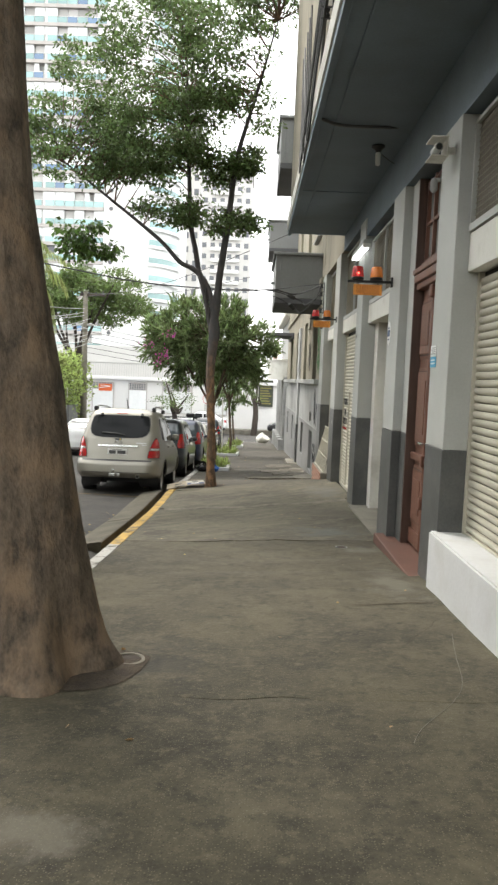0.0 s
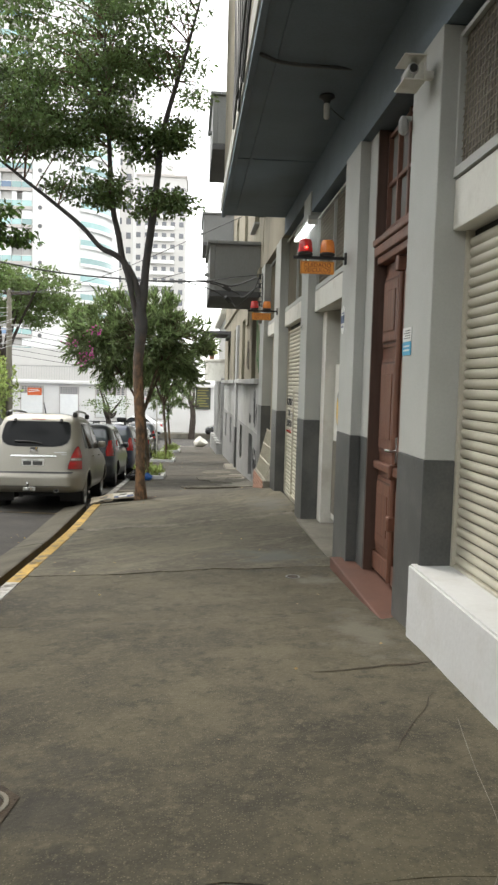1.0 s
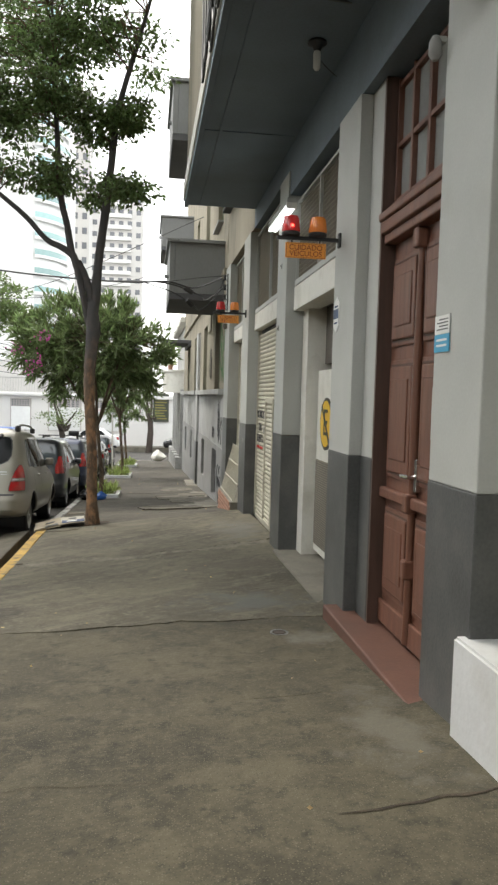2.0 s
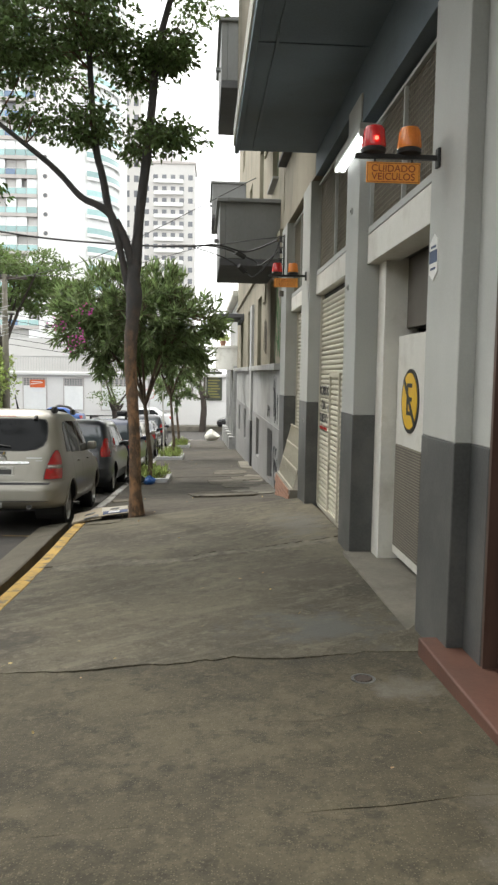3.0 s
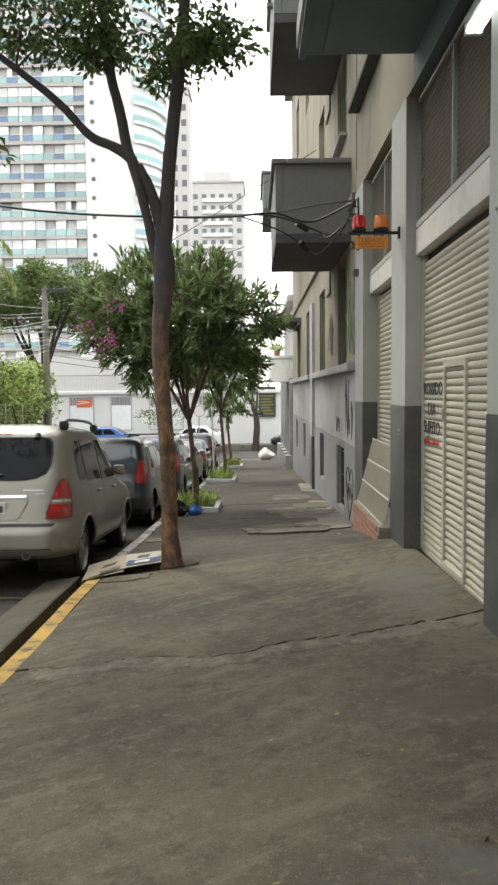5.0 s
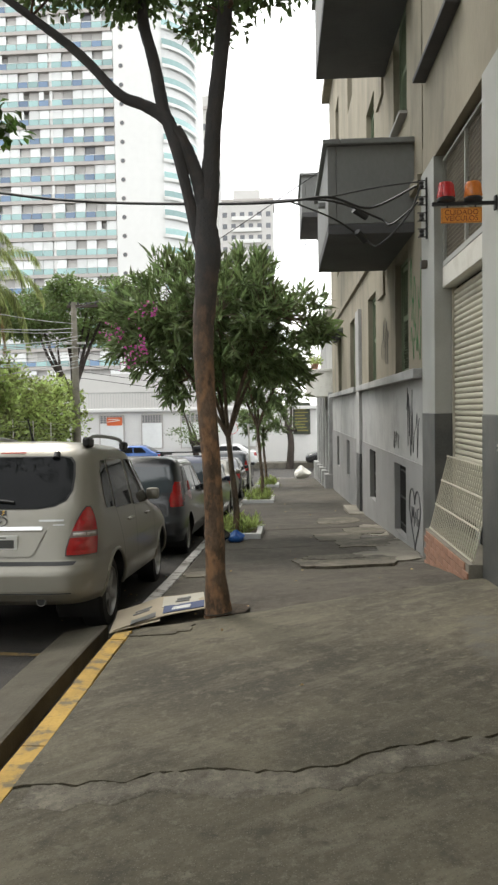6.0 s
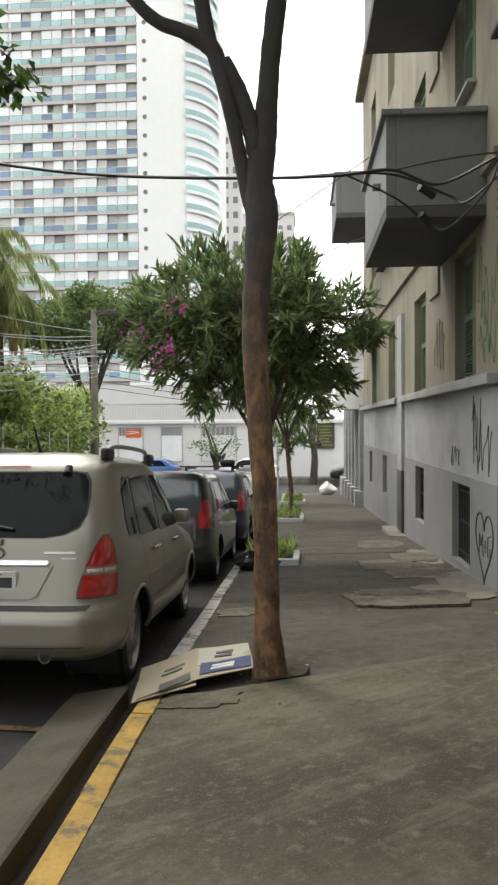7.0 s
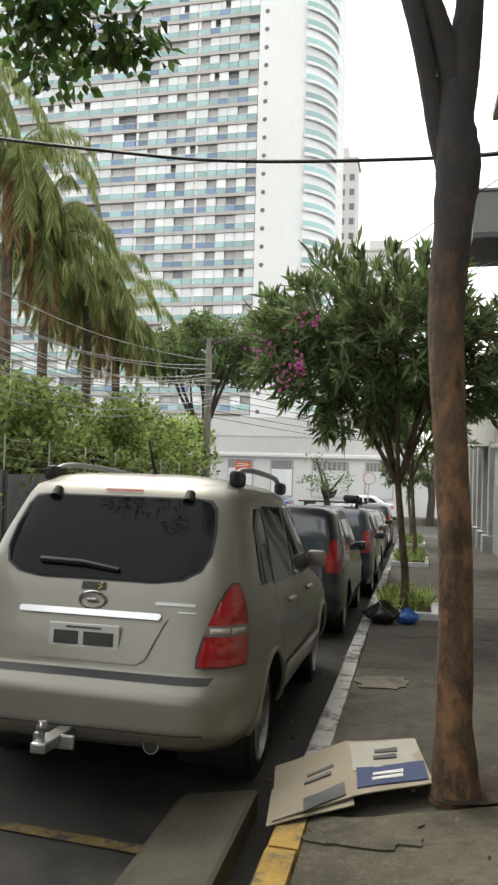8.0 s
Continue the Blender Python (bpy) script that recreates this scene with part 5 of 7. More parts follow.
mid = pit.verts.new((-1.2, 4.4, ground(-1.2, 4.4) + 0.03))
rim_v = [pit.verts.new((x, y, ground(x, y) + 0.005)) for x, y in edge]
for i in range(len(rim_v)):
    pit.faces.new((mid, rim_v[i], rim_v[(i + 1) % len(rim_v)]))
tagged(part("tree_pit", pit, BED, None), "bare dark soil round the foot of the old tree", "soil", kind="structure")
cov = thing("round_cover", pose(-0.7, 4.6, ground(-0.7, 4.6) + 0.004), "small round worn cover set in the tree pit", "cover")
part("ring", lathe(bmesh.new(), [(0.1, -0.01), (0.1, 0.012), (0.082, 0.014), (0.08, 0.0)], 24), PALE, cov, soft=True)
part("lid", lathe(bmesh.new(), [(0.08, -0.01), (0.08, 0.004), (0.03, 0.008)], 24), BARK_DARK, cov, soft=True)

# young street tree with three limbs and an airy crown
gz = ground(-0.98, 15.35)
young = thing("young_tree", Matrix(), "slim street tree with flaking reddish bark and three limbs", "tree", "street trees")
TR = [(-0.97, 15.38, gz - 0.1), (-0.97, 15.37, gz + 0.05), (-0.98, 15.34, gz + 0.35), (-0.99, 15.32, 0.36), (-1.055, 15.38, 1.47), (-1.03, 15.45, 2.06), (-1.01, 15.48, 2.38), (-1.03, 15.5, 2.65), (-1.03, 15.5, 2.9)]
sp = spline(TR, 6)
rad = [float(np.interp(p.z, [gz - 0.1, gz + 0.05, gz + 0.35, 0.36, 1.47, 2.06, 2.4, 2.58, 2.74, 2.9], [0.14, 0.118, 0.09, 0.08, 0.088, 0.1, 0.118, 0.105, 0.085, 0.05])) for p in sp]
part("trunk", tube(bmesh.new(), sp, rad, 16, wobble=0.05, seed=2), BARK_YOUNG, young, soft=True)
BOUGHS = [
    ([(-1.059, 15.5, 2.328), (-1.117, 15.5, 2.593), (-1.17, 15.48, 2.858), (-1.228, 15.45, 3.123), (-1.292, 15.45, 3.388), (-1.357, 15.45, 3.549), (-1.548, 15.45, 3.668), (-1.781, 15.45, 3.786), (-2.208, 15.45, 4.218), (-3.283, 15.4, 5.026), (-4.143, 15.3, 5.656)], [0.05, 0.056, 0.05, 0.05, 0.06, 0.062, 0.05, 0.045, 0.04, 0.026, 0.012]),
    ([(-1.313, 15.45, 3.441), (-1.382, 15.45, 3.674), (-1.425, 15.45, 3.918), (-1.472, 15.45, 4.13), (-1.53, 15.45, 4.376), (-1.586, 15.45, 4.939), (-1.633, 15.5, 5.656), (-1.7, 15.5, 6.6), (-1.75, 15.6, 8.2)], [0.045, 0.055, 0.055, 0.052, 0.05, 0.046, 0.04, 0.03, 0.012]),
    ([(-1.016, 15.5, 2.487), (-1.011, 15.52, 2.752), (-0.99, 15.54, 2.996), (-0.969, 15.54, 3.208), (-0.948, 15.52, 3.441), (-0.91, 15.5, 3.759), (-0.835, 15.5, 4.328), (-0.756, 15.5, 5.076), (-0.66, 15.5, 5.915), (-0.3, 15.5, 7.2), (0.05, 15.6, 8.6)], [0.06, 0.095, 0.092, 0.076, 0.072, 0.07, 0.068, 0.06, 0.05, 0.035, 0.012]),
    ([(-1.02, 15.5, 2.62), (-1.05, 15.5, 2.85), (-1.1, 15.49, 3.06), (-1.17, 15.47, 3.26), (-1.27, 15.45, 3.45)], [0.05, 0.068, 0.062, 0.06, 0.055]),
]
tips = []
for pts, rr in BOUGHS:
    s = spline(pts, 6)
    r = [float(np.interp(i / 6, range(len(rr)), rr)) for i in range(len(s))]
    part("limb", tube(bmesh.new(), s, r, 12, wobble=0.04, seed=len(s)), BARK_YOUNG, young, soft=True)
    tips.append(s)
rng = np.random.RandomState(9)
prng = random.Random(9)
P, D = [], []
twigs = bmesh.new()
crown = clumps(rng, (-2.05, 15.5, 7.7), (2.45, 2.6, 2.4), 150, 0.1) + clumps(rng, (-3.6, 15.2, 5.9), (1.7, 1.8, 1.2), 62, 0.1) + clumps(rng, (-1.5, 15.2, 5.3), (1.1, 0.9, 0.8), 26, 0.2) + clumps(rng, (-0.6, 15.2, 5.1), (0.45, 0.5, 0.6), 9, 0.2) + clumps(rng, (0.1, 15.4, 9.1), (1.2, 1.2, 0.6), 24, 0.1) + clumps(rng, (-0.35, 15.2, 4.75), (0.35, 0.4, 0.4), 6, 0.1) + clumps(rng, (-0.95, 15.9, 4.62), (0.35, 0.4, 0.4), 4, 0.1, False) + clumps(rng, (-1.6, 15.7, 4.65), (0.25, 0.3, 0.25), 2, 0.1, False) + clumps(rng, (-2.4, 15.6, 4.75), (0.3, 0.3, 0.2), 2, 0.1, False)
allp = [p for s in tips for p in s[12:]]
for c in crown:
    near = min(allp, key=lambda p: (p - Vector(c)).length + (0.6 if p.z > c[2] else 0))
    if (near - Vector(c)).length < 2.2:
        mid = near.lerp(Vector(c), 0.5) + Vector((prng.uniform(-.15, .15), prng.uniform(-.15, .15), 0.12))
        tube(twigs, [near, mid, Vector(c)], [0.014, 0.009, 0.004], 5, cap=False)
    o = ball(rng, 150, 0.42) * rng.uniform(0.26, 0.58)
    P.extend(c + o)
    D.extend(o + rng.normal(size=o.shape) * 0.35 - np.array([0, 0, 0.2]))
tagged(part("twig_work", twigs, BARK_RED, young), kind="stuff")
leaves("crown", P, D, 0.092, 0.046, LEAF, young, 9)
P, D = [], []
for c in clumps(rng, (-4.3, 17.0, 4.45), (0.8, 0.6, 0.4), 20, 0.1, False) + clumps(rng, (-3.6, 17.0, 4.25), (0.3, 0.2, 0.16), 5, 0.1, False):
    o = ball(rng, 30, 0.7) * 0.26
    P.extend(c + o)
    D.extend(o + rng.normal(size=o.shape) * 0.15 - np.array([0, 0, 0.22]))
leaves("hanging_spray", P, D, 0.13, 0.085, LEAF_BROAD, young, 13, "hanging spray of broad glossy leaves", kind="stuff")
bm = bmesh.new()
bm.faces.new([bm.verts.new((x, y, ground(x, y) + 0.005)) for x, y in ((-1.08, 15.26), (-0.98, 15.2), (-0.86, 15.22), (-0.72, 15.26), (-0.7, 15.4), (-0.7, 15.58), (-0.86, 15.66), (-1.02, 15.62), (-1.12, 15.45))])
part("soil", bm, BED, young, "bare dark soil at the foot")


def oleander(x, y, base, fork, crown_c, radii, n_tip, seed, stems, flowers=()):
    t = thing("oleander_tree", Matrix(), "small oleander tree with dense dark lance leaves" + (" and pink flowers" if flowers else ""), "tree", "planted oleanders")
    rng, prng = np.random.RandomState(seed), random.Random(seed)
    part("trunk", tube(bmesh.new(), spline([(x, y, base - 0.05), (x + 0.03, y, base + 0.5), (x - 0.03, y, (base + fork) / 2 + 0.2), (x - 0.1, y, fork)], 5), [0.062 - 0.0012 * k for k in range(16)], 10, wobble=0.06, seed=seed), BARK_GREY, t, soft=True)
    tips = clumps(rng, crown_c, radii, n_tip, 0.12, False)
    c0 = np.array(crown_c)
    stemsb = bmesh.new()
    ends = []
    for k in range(stems):
        a = 2 * math.pi * k / stems + prng.uniform(-.3, .3)
        e = Vector((crown_c[0] + radii[0] * 0.5 * math.cos(a), crown_c[1] + radii[1] * 0.5 * math.sin(a), crown_c[2] + prng.uniform(-.3, .4) * radii[2]))
        s0 = Vector((x - 0.1, y, fork))
        s = spline([s0, s0.lerp(e, 0.4) + Vector((0, 0, 0.12)), e], 4)
        part("limb", tube(bmesh.new(), s, [0.04 - 0.003 * j for j in range(len(s))], 7), BARK_GREY, t, soft=True)
        ends += s
    for c in tips:
        v = Vector(c)
        q = min(ends, key=lambda p: (p - v).length)
        tube(stemsb, [q, q.lerp(v, 0.5) + Vector((0, 0, 0.08)), v], [0.012, 0.008, 0.004], 4, cap=False)
    tagged(part("twig_work", stemsb, BARK_GREY, t), kind="stuff")
    P, D = [], []
    for c in tips:
        out = (c - c0) / np.array(radii)
        up = 1.1 * (out[2] + 0.1)
        for _ in range(32):
            d = rng.normal(size=3) * 0.75 + out * 0.7 + np.array([0, 0, up])
            P.append(c - out * rng.uniform(0, 0.35) + rng.normal(size=3) * 0.035)
            D.append(d)
    leaves("crown", P, D, 0.24, 0.05, LEAF_OLEANDER, t, seed)
    if flowers:
        P, D = [], []
        for f in flowers:
            for _ in range(30):
                P.append(np.array(f) + rng.normal(size=3) * np.array([0.11, 0.11, 0.09]))
                D.append(rng.normal(size=3))
        leaves("blossom", P, D, 0.055, 0.045, PETAL, t, seed, "pink flower clusters", kind="stuff")
    return t


oleander(-1.38, 22.3, ground(-1.38, 22.3), 0.5, (-1.6, 22.2, 2.5), (2.2, 1.75, 1.5), 430, 3, 7, ((-2.75, 20.75, 2.05), (-2.9, 20.8, 1.85), (-3.3, 21.2, 2.35), (-2.6, 20.7, 2.6)))
oleander(-1.3, 31.5, ground(-1.3, 31.5), 0.4, (-1.4, 31.4, 1.9), (1.8, 1.5, 1.2), 170, 6, 7)
oleander(-1.5, 39.5, ground(-1.5, 39.5), -0.2, (-1.5, 39.5, 0.7), (1.3, 1.2, 1.2), 60, 7, 5)
tagged(part("tree_stake", tube(bmesh.new(), [(-1.62, 31.2, ground(-1.6, 31.2) - 0.05), (-1.66, 31.2, 0.55)], 0.025, 8), WHITE, None), "pale wooden stake beside a young tree", "stake")


def planter(x0, x1, y0, y1, seed):
    zc = ground((x0 + x1) / 2, (y0 + y1) / 2, 0)
    p = thing("planter_bed", Matrix(), "tree bed edged with white painted kerb and filled with weeds", "planter", "planted beds")
    w = 0.1
    for a, b, c, d in ((x0, x1, y0, y0 + w), (x0, x1, y1 - w, y1), (x0, x0 + w, y0 + w, y1 - w), (x1 - w, x1, y0 + w, y1 - w)):
        zz = ground((a + b) / 2, (c + d) / 2, 0)
        part("edging", bx(a, b, c, d, zz - 0.15, zz + 0.11, bevel=0.012), PLINTH_WHITE, p)
    bm = bmesh.new()
    bm.faces.new([bm.verts.new((x, y, ground(x, y, 0) + 0.05)) for x, y in ((x0 + w, y0 + w), (x1 - w, y0 + w), (x1 - w, y1 - w), (x0 + w, y1 - w))])
    part("soil", bm, BED, p)
    rng = np.random.RandomState(seed)
    P, D = [], []
    for _ in range(26):
        c = np.array([rng.uniform(x0 + 0.12, x1 - 0.12), rng.uniform(y0 + 0.12, y1 - 0.12), 0])
        c[2] = ground(c[0], c[1], 0) + 0.05
        h = rng.uniform(0.15, 0.5)
        for _ in range(22):
            P.append(c + rng.normal(size=3) * np.array([0.05, 0.05, 0.02]) + np.array([0, 0, rng.uniform(0, h * 0.6)]))
            D.append(rng.normal(size=3) * 0.5 + np.array([0, 0, 0.9]))
    leaves("weed_growth", P, D, 0.2, 0.03, LEAF_HEDGE, p, seed, kind="stuff")


planter(-1.80, -0.88, 21.7, 23.1, 1)
planter(-1.85, -0.92, 30.6, 32.2, 2)
planter(-1.9, -0.95, 38.8, 40.2, 3)

# ---- palms across the road ----
def palm(x, y, z0, top, seed, n=20, L=3.4, dry=8):
    rng = random.Random(seed)
    p = thing("queen_palm", pose(x, y, z0), "tall palm with arching feathery fronds and dry hanging leaves", "palm", "palms")
    H = top - z0
    part("trunk", tube(bmesh.new(), spline([(0, 0, -0.3), (0.05, 0, H * 0.5), (0, 0, H)], 8), [0.17 - 0.002 * k for k in range(17)], 10, wobble=0.05, seed=seed), BARK_GREY, p, soft=True)
    part("crownshaft", tube(bmesh.new(), [(0, 0, H - 0.3), (0, 0, H + 0.3), (0, 0, H + 0.8)], [0.2, 0.22, 0.08], 10), LEAF_HEDGE, p, soft=True)
    ribs = bmesh.new()
    for dead in (False, True):
        P, D = [], []
        for k in range(dry if dead else n):
            a = rng.uniform(0, 2 * math.pi)
            el = rng.uniform(-0.5, 0.1) if dead else rng.uniform(0.1, 1.4)
            ln = L * rng.uniform(0.75, 1.1) * (0.75 if dead else 1)
            pts, q = [], Vector((0, 0, H + 0.4))
            d = Vector((math.cos(a) * math.cos(el), math.sin(a) * math.cos(el), math.sin(el)))
            for j in range(22):
                pts.append(q.copy())
                q += d * (ln / 22)
                d = (d + Vector((0, 0, -0.15 if not dead else -0.24))).normalized()
            tube(ribs, pts, [0.022 - 0.0009 * j for j in range(22)], 4, cap=False)
            for j in range(3, 22):
                t = (pts[j] - pts[j - 1]).normalized()
                s = t.cross(Vector((0, 0, 1))).normalized()
                for sg in (-1, 1):
                    for h in range(6):
                        P.append(pts[j - 1].lerp(pts[j], (h + rng.random()) / 6))
                        D.append(s * sg * rng.uniform(0.35, 0.6) + t * 0.35 + Vector((rng.uniform(-.1, .1), rng.uniform(-.1, .1), -rng.uniform(0.7, 1.1))))
        leaves("dry_fronds" if dead else "fronds", P, D, 0.55, 0.034, LEAF_DRY if dead else LEAF_PALM, p, seed, "dry brown hanging fronds" if dead else "")
    part("frond_ribs", ribs, LEAF_PALM, p)


palm(-12.0, 28.9, road_z(-9, 29), 8.1, 1, n=32, L=3.5, dry=5)
palm(-12.0, 30.9, road_z(-9, 31), 6.6, 2, n=30, L=3.3, dry=5)
palm(-12.0, 33.8, road_z(-9, 34), 6.0, 3, n=30, L=3.3, dry=6)
palm(-12.0, 36.2, road_z(-9, 36), 5.4, 4, n=28, L=3.2, dry=8)
palm(-12.8, 27.4, road_z(-9, 28), 9.6, 5, n=26, L=3.6, dry=5)

# hedge and fence across the road
rng = np.random.RandomState(21)
hedge = thing("hedge", Matrix(), "tall loose green hedge behind the fence", "hedge")
P, D = [], []
for k in range(380):
    y = rng.uniform(22, 42.5)
    h = 3.7 + 1.3 * noise.noise(Vector((y * 0.35, 2, 0))) + (0.4 if y > 33 else 0)
    c = np.array([-10.9 + rng.uniform(-0.8, 0.75), y, road_z(-9, y) + 0.5 + rng.uniform(0, 1) ** 0.7 * h])
    o = ball(rng, 85, 0.8) * 0.55
    P.extend(c + o)
    D.extend(o + rng.normal(size=o.shape) * 0.4)
leaves("foliage", P, D, 0.2, 0.12, LEAF_HEDGE, hedge, 21)
# one solid dark box fills the hedge core
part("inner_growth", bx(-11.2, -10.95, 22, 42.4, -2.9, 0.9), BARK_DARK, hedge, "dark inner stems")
fence = thing("fence", Matrix(), "dark panel fence with thin electric wire posts on top", "fence", kind="structure")
yy = 14.0
panel = None
while yy < 40:
    z0 = road_z(-9, yy)
    part("panel", bx(-10.1, -10.02, yy, yy + 1.96, z0 - 0.2, z0 + 2.0), DARK_GREY, fence)
    part("post", bx(-10.14, -10.0, yy - 0.06, yy + 0.06, z0 - 0.2, z0 + 2.1), BLACK, fence)
    part("wire_post", tube(bmesh.new(), [(-10.07, yy, z0 + 2.0), (-10.07, yy, z0 + 2.9)], 0.02, 6), WHITE, fence)
    yy += 2.0
for k in range(4):
    part("wire", tube(bmesh.new(), [(-10.09, 14, road_z(-9, 14) + 2.2 + 0.2 * k), (-10.09, 27, road_z(-9, 27) + 2.2 + 0.2 * k), (-10.09, 40, road_z(-9, 39) + 2.2 + 0.2 * k)], 0.006, 4), STEEL, fence)
far_pave = part("far_pavement", bx(-10.0, -8.0, -12, 47, -0.0, 0.15), PALE, None)
bm = bmesh.new()
sheet(bm, [-10.3, -8.1], [k * 1.0 for k in range(-12, 48)], lambda x, y: road_z(-9, y) + 0.15)
ed = [e for e in bm.edges if e.is_boundary]
r = bmesh.ops.extrude_edge_only(bm, edges=ed)
bmesh.ops.translate(bm, vec=(0, 0, -0.3), verts=[g for g in r["geom"] if isinstance(g, bmesh.types.BMVert)])
bm.to_mesh(far_pave.data)
bm.free()
tagged(far_pave, "narrow concrete pavement across the road", "pavement", kind="structure")


def broad_tree(name, x, y, z0, trunk_h, crown_c, radii, n, seed, label, size=0.16, per=60, mt=None):
    t = thing(name, Matrix(), label, "tree", "far trees")
    rng, prng = np.random.RandomState(seed), random.Random(seed)
    part("trunk", tube(bmesh.new(), spline([(x, y, z0 - 0.2), (x + 0.1, y, z0 + trunk_h * 0.6), (x, y, z0 + trunk_h)], 5), [0.25 - 0.008 * k for k in range(11)], 10, wobble=0.06, seed=seed), BARK_DARK, t, soft=True)
    cl = clumps(rng, crown_c, radii, n, 0.2)
    fork = Vector((x, y, z0 + trunk_h))
    for k in range(8):
        e = Vector(cl[(k * 3) % len(cl)])
        part("limb", tube(bmesh.new(), spline([fork, fork.lerp(e, 0.5) + Vector((prng.uniform(-.3, .3), 0, -0.2)), e], 4), [0.14 - 0.013 * j for j in range(9)], 6), BARK_DARK, t)
    P, D = [], []
    for c in cl:
        o = ball(rng, per, 0.4) * rng.uniform(0.5, 0.95)
        P.extend(c + o)
        D.extend(o + rng.normal(size=o.shape) * 0.4)
    leaves("crown", P, D, size, size * 0.5, mt or LEAF_FAR, t, seed)


broad_tree("spreading_tree", -12.3, 48.5, -2.6, 4.6, (-12.3, 48.5, 6.4), (5.0, 4.2, 1.9), 190, 31, "wide flat-crowned tree beyond the hedge", 0.22, 110)
broad_tree("young_far_tree", -6.6, 55, -2.7, 1.4, (-6.6, 55, 0.1), (1.5, 1.3, 1.3), 18, 33, "thin young tree before the white building", 0.16, 36)
broad_tree("young_far_tree", -0.6, 56.5, -2.7, 2.4, (-0.8, 56.5, 0.6), (1.2, 1.0, 1.2), 8, 34, "thin bare young tree before the white building", 0.14, 30)

# ---- far side: cross street, white building, towers ----
GLASS_TEAL = mat("teal_balcony_glass", (0.28, 0.44, 0.43), 0.2, 0.15, 0.3, 4, 0, per_object=0.25, spec=0.8)
TOWER_WHITE = mat("white_tower_render", (0.73, 0.73, 0.71), 0.8, 0.06, 0.05, 1, 0.02)
TOWER_GREY = mat("beige_tower_render", (0.56, 0.55, 0.53), 0.8, 0.08, 0.05, 1, 0.02)
TOWER_BAND = mat("pinkish_tower_band", (0.45, 0.42, 0.395), 0.8, 0.08, 0.05, 1, 0.02)
GLASS_BLUE = mat("blue_balcony_glass", (0.12, 0.2, 0.32), 0.2, 0.15, 0.3, 4, 0, per_object=0.3, spec=0.8)
BAY_BACK = mat("greyish_loggia_wall", (0.46, 0.45, 0.43), 0.8, 0.1, 0.05, 1, 0.0, per_object=0.25)
PORTHOLE = mat("dark_round_pane", (0.1, 0.105, 0.11), 0.3, 0.2, 0.3, 4, 0)
PANE = mat("far_window_pane", (0.22, 0.23, 0.25), 0.2, 0.3, 0.3, 4, 0, per_island=0.6, per_object=0.0)
CURTAIN = mat("pale_blind", (0.7, 0.71, 0.7), 0.6, 0.1, 0.3, 4, 0, per_object=0.15)
WHITE_WALL = mat("white_street_wall", (0.7, 0.69, 0.67), 0.8, 0.06, 0.3, 8, 0.05, stain=(0.55, 0.54, 0.52), amount=0.4, stain_scale=0.3)

cz = -2.65
corner = thing("corner_pavement", Matrix(), "concrete pavement along the cross street", "pavement", kind="structure")
part("slab", bx(-60, 40, 57.0, 59.0, cz - 0.3, cz + 0.12), PALE, corner)
part("kerb_edge", bx(-2.2, 3.0, 46.9, 47.15, -2.9, soft_interp(47, KERB_Y, KERB_Z) + 0.01), KERB_WHT, corner, "white painted kerb at the corner")

far = thing("white_building", pose(0, 58.5, cz), "long white low building with shuttered shop windows", "building")
part("wall", holed(bmesh.new(), -20, 40, 0, 3.9, 0, 0.3, [(-20 + 0, -19.9, 0, 0.1)]), WHITE_WALL, far, m=pose(-8.0, 0, 0, 0, 0, 90))
part("cornice", bx(-45, 12, -0.25, 0.3, 3.62, 3.85, bevel=0.03), WHITE_WALL, far)
part("upper_wall", bx(-45, -3, 3.0, 3.4, 3.8, 6.4), TOWER_GREY, far, "pale upper storey set back")
part("terrace_rail", bx(-45, -5, 0.1, 0.16, 4.9, 4.98), STEEL, far)
first = None
for k in range(120):
    m = pose(-28 + k * 0.19, 0.13, 3.85)
    if first is None:
        first = part("rail_bar", bx(-0.015, 0.015, -0.015, 0.015, 0, 1.08), STEEL, far, m=m)
    else:
        same("rail_bar", first, far, m)
for x0, w in ((-17.2, 1.7), (-13.6, 1.75), (-10.7, 1.5), (-8.0, 2.4), (-4.6, 1.8)):
    win = part("window", bx(x0, x0 + w, -0.06, 0.02, 1.1, 3.45), TOWER_BAND, far, "shuttered window in a grey frame")
    part("shutter_panel", bx(x0 + 0.08, x0 + w - 0.08, -0.08, -0.05, 1.15, 2.85), CURTAIN, win)
    for i in range(7):
        for j in range(4):
            part("vent_slot", bx(x0 + 0.12 + i * (w - 0.2) / 7, x0 + 0.12 + (i + 0.6) * (w - 0.2) / 7, -0.09, -0.06, 2.9 + j * 0.13, 2.98 + j * 0.13), PANE, win)
sg = thing("rent_sign", pose(-13.05, 58.4, cz + 2.72), "orange notice board on a shuttered window", "sign")
part("board", bx(0, 1.05, 0.0, 0.03, 0, 0.55), mat("orange_red_board", (0.62, 0.12, 0.03), 0.6, 0.08), sg)
part("line", bx(0.1, 0.95, -0.006, 0.0, 0.2, 0.26, m=pose(0, 0, 0, 0, -8, 0)), PAPER, sg)
part("line", bx(0.1, 0.8, -0.006, 0.0, 0.4, 0.44), PAPER, sg)
pn = thing("dark_banner", pose(-0.35, 58.35, cz + 1.95), "dark banner with yellow lettering bars on the white wall", "banner")
part("cloth", bx(0, 1.15, 0, 0.03, 0, 2.1), mat("dark_green_cloth", (0.05, 0.055, 0.04), 0.8, 0.2), pn)
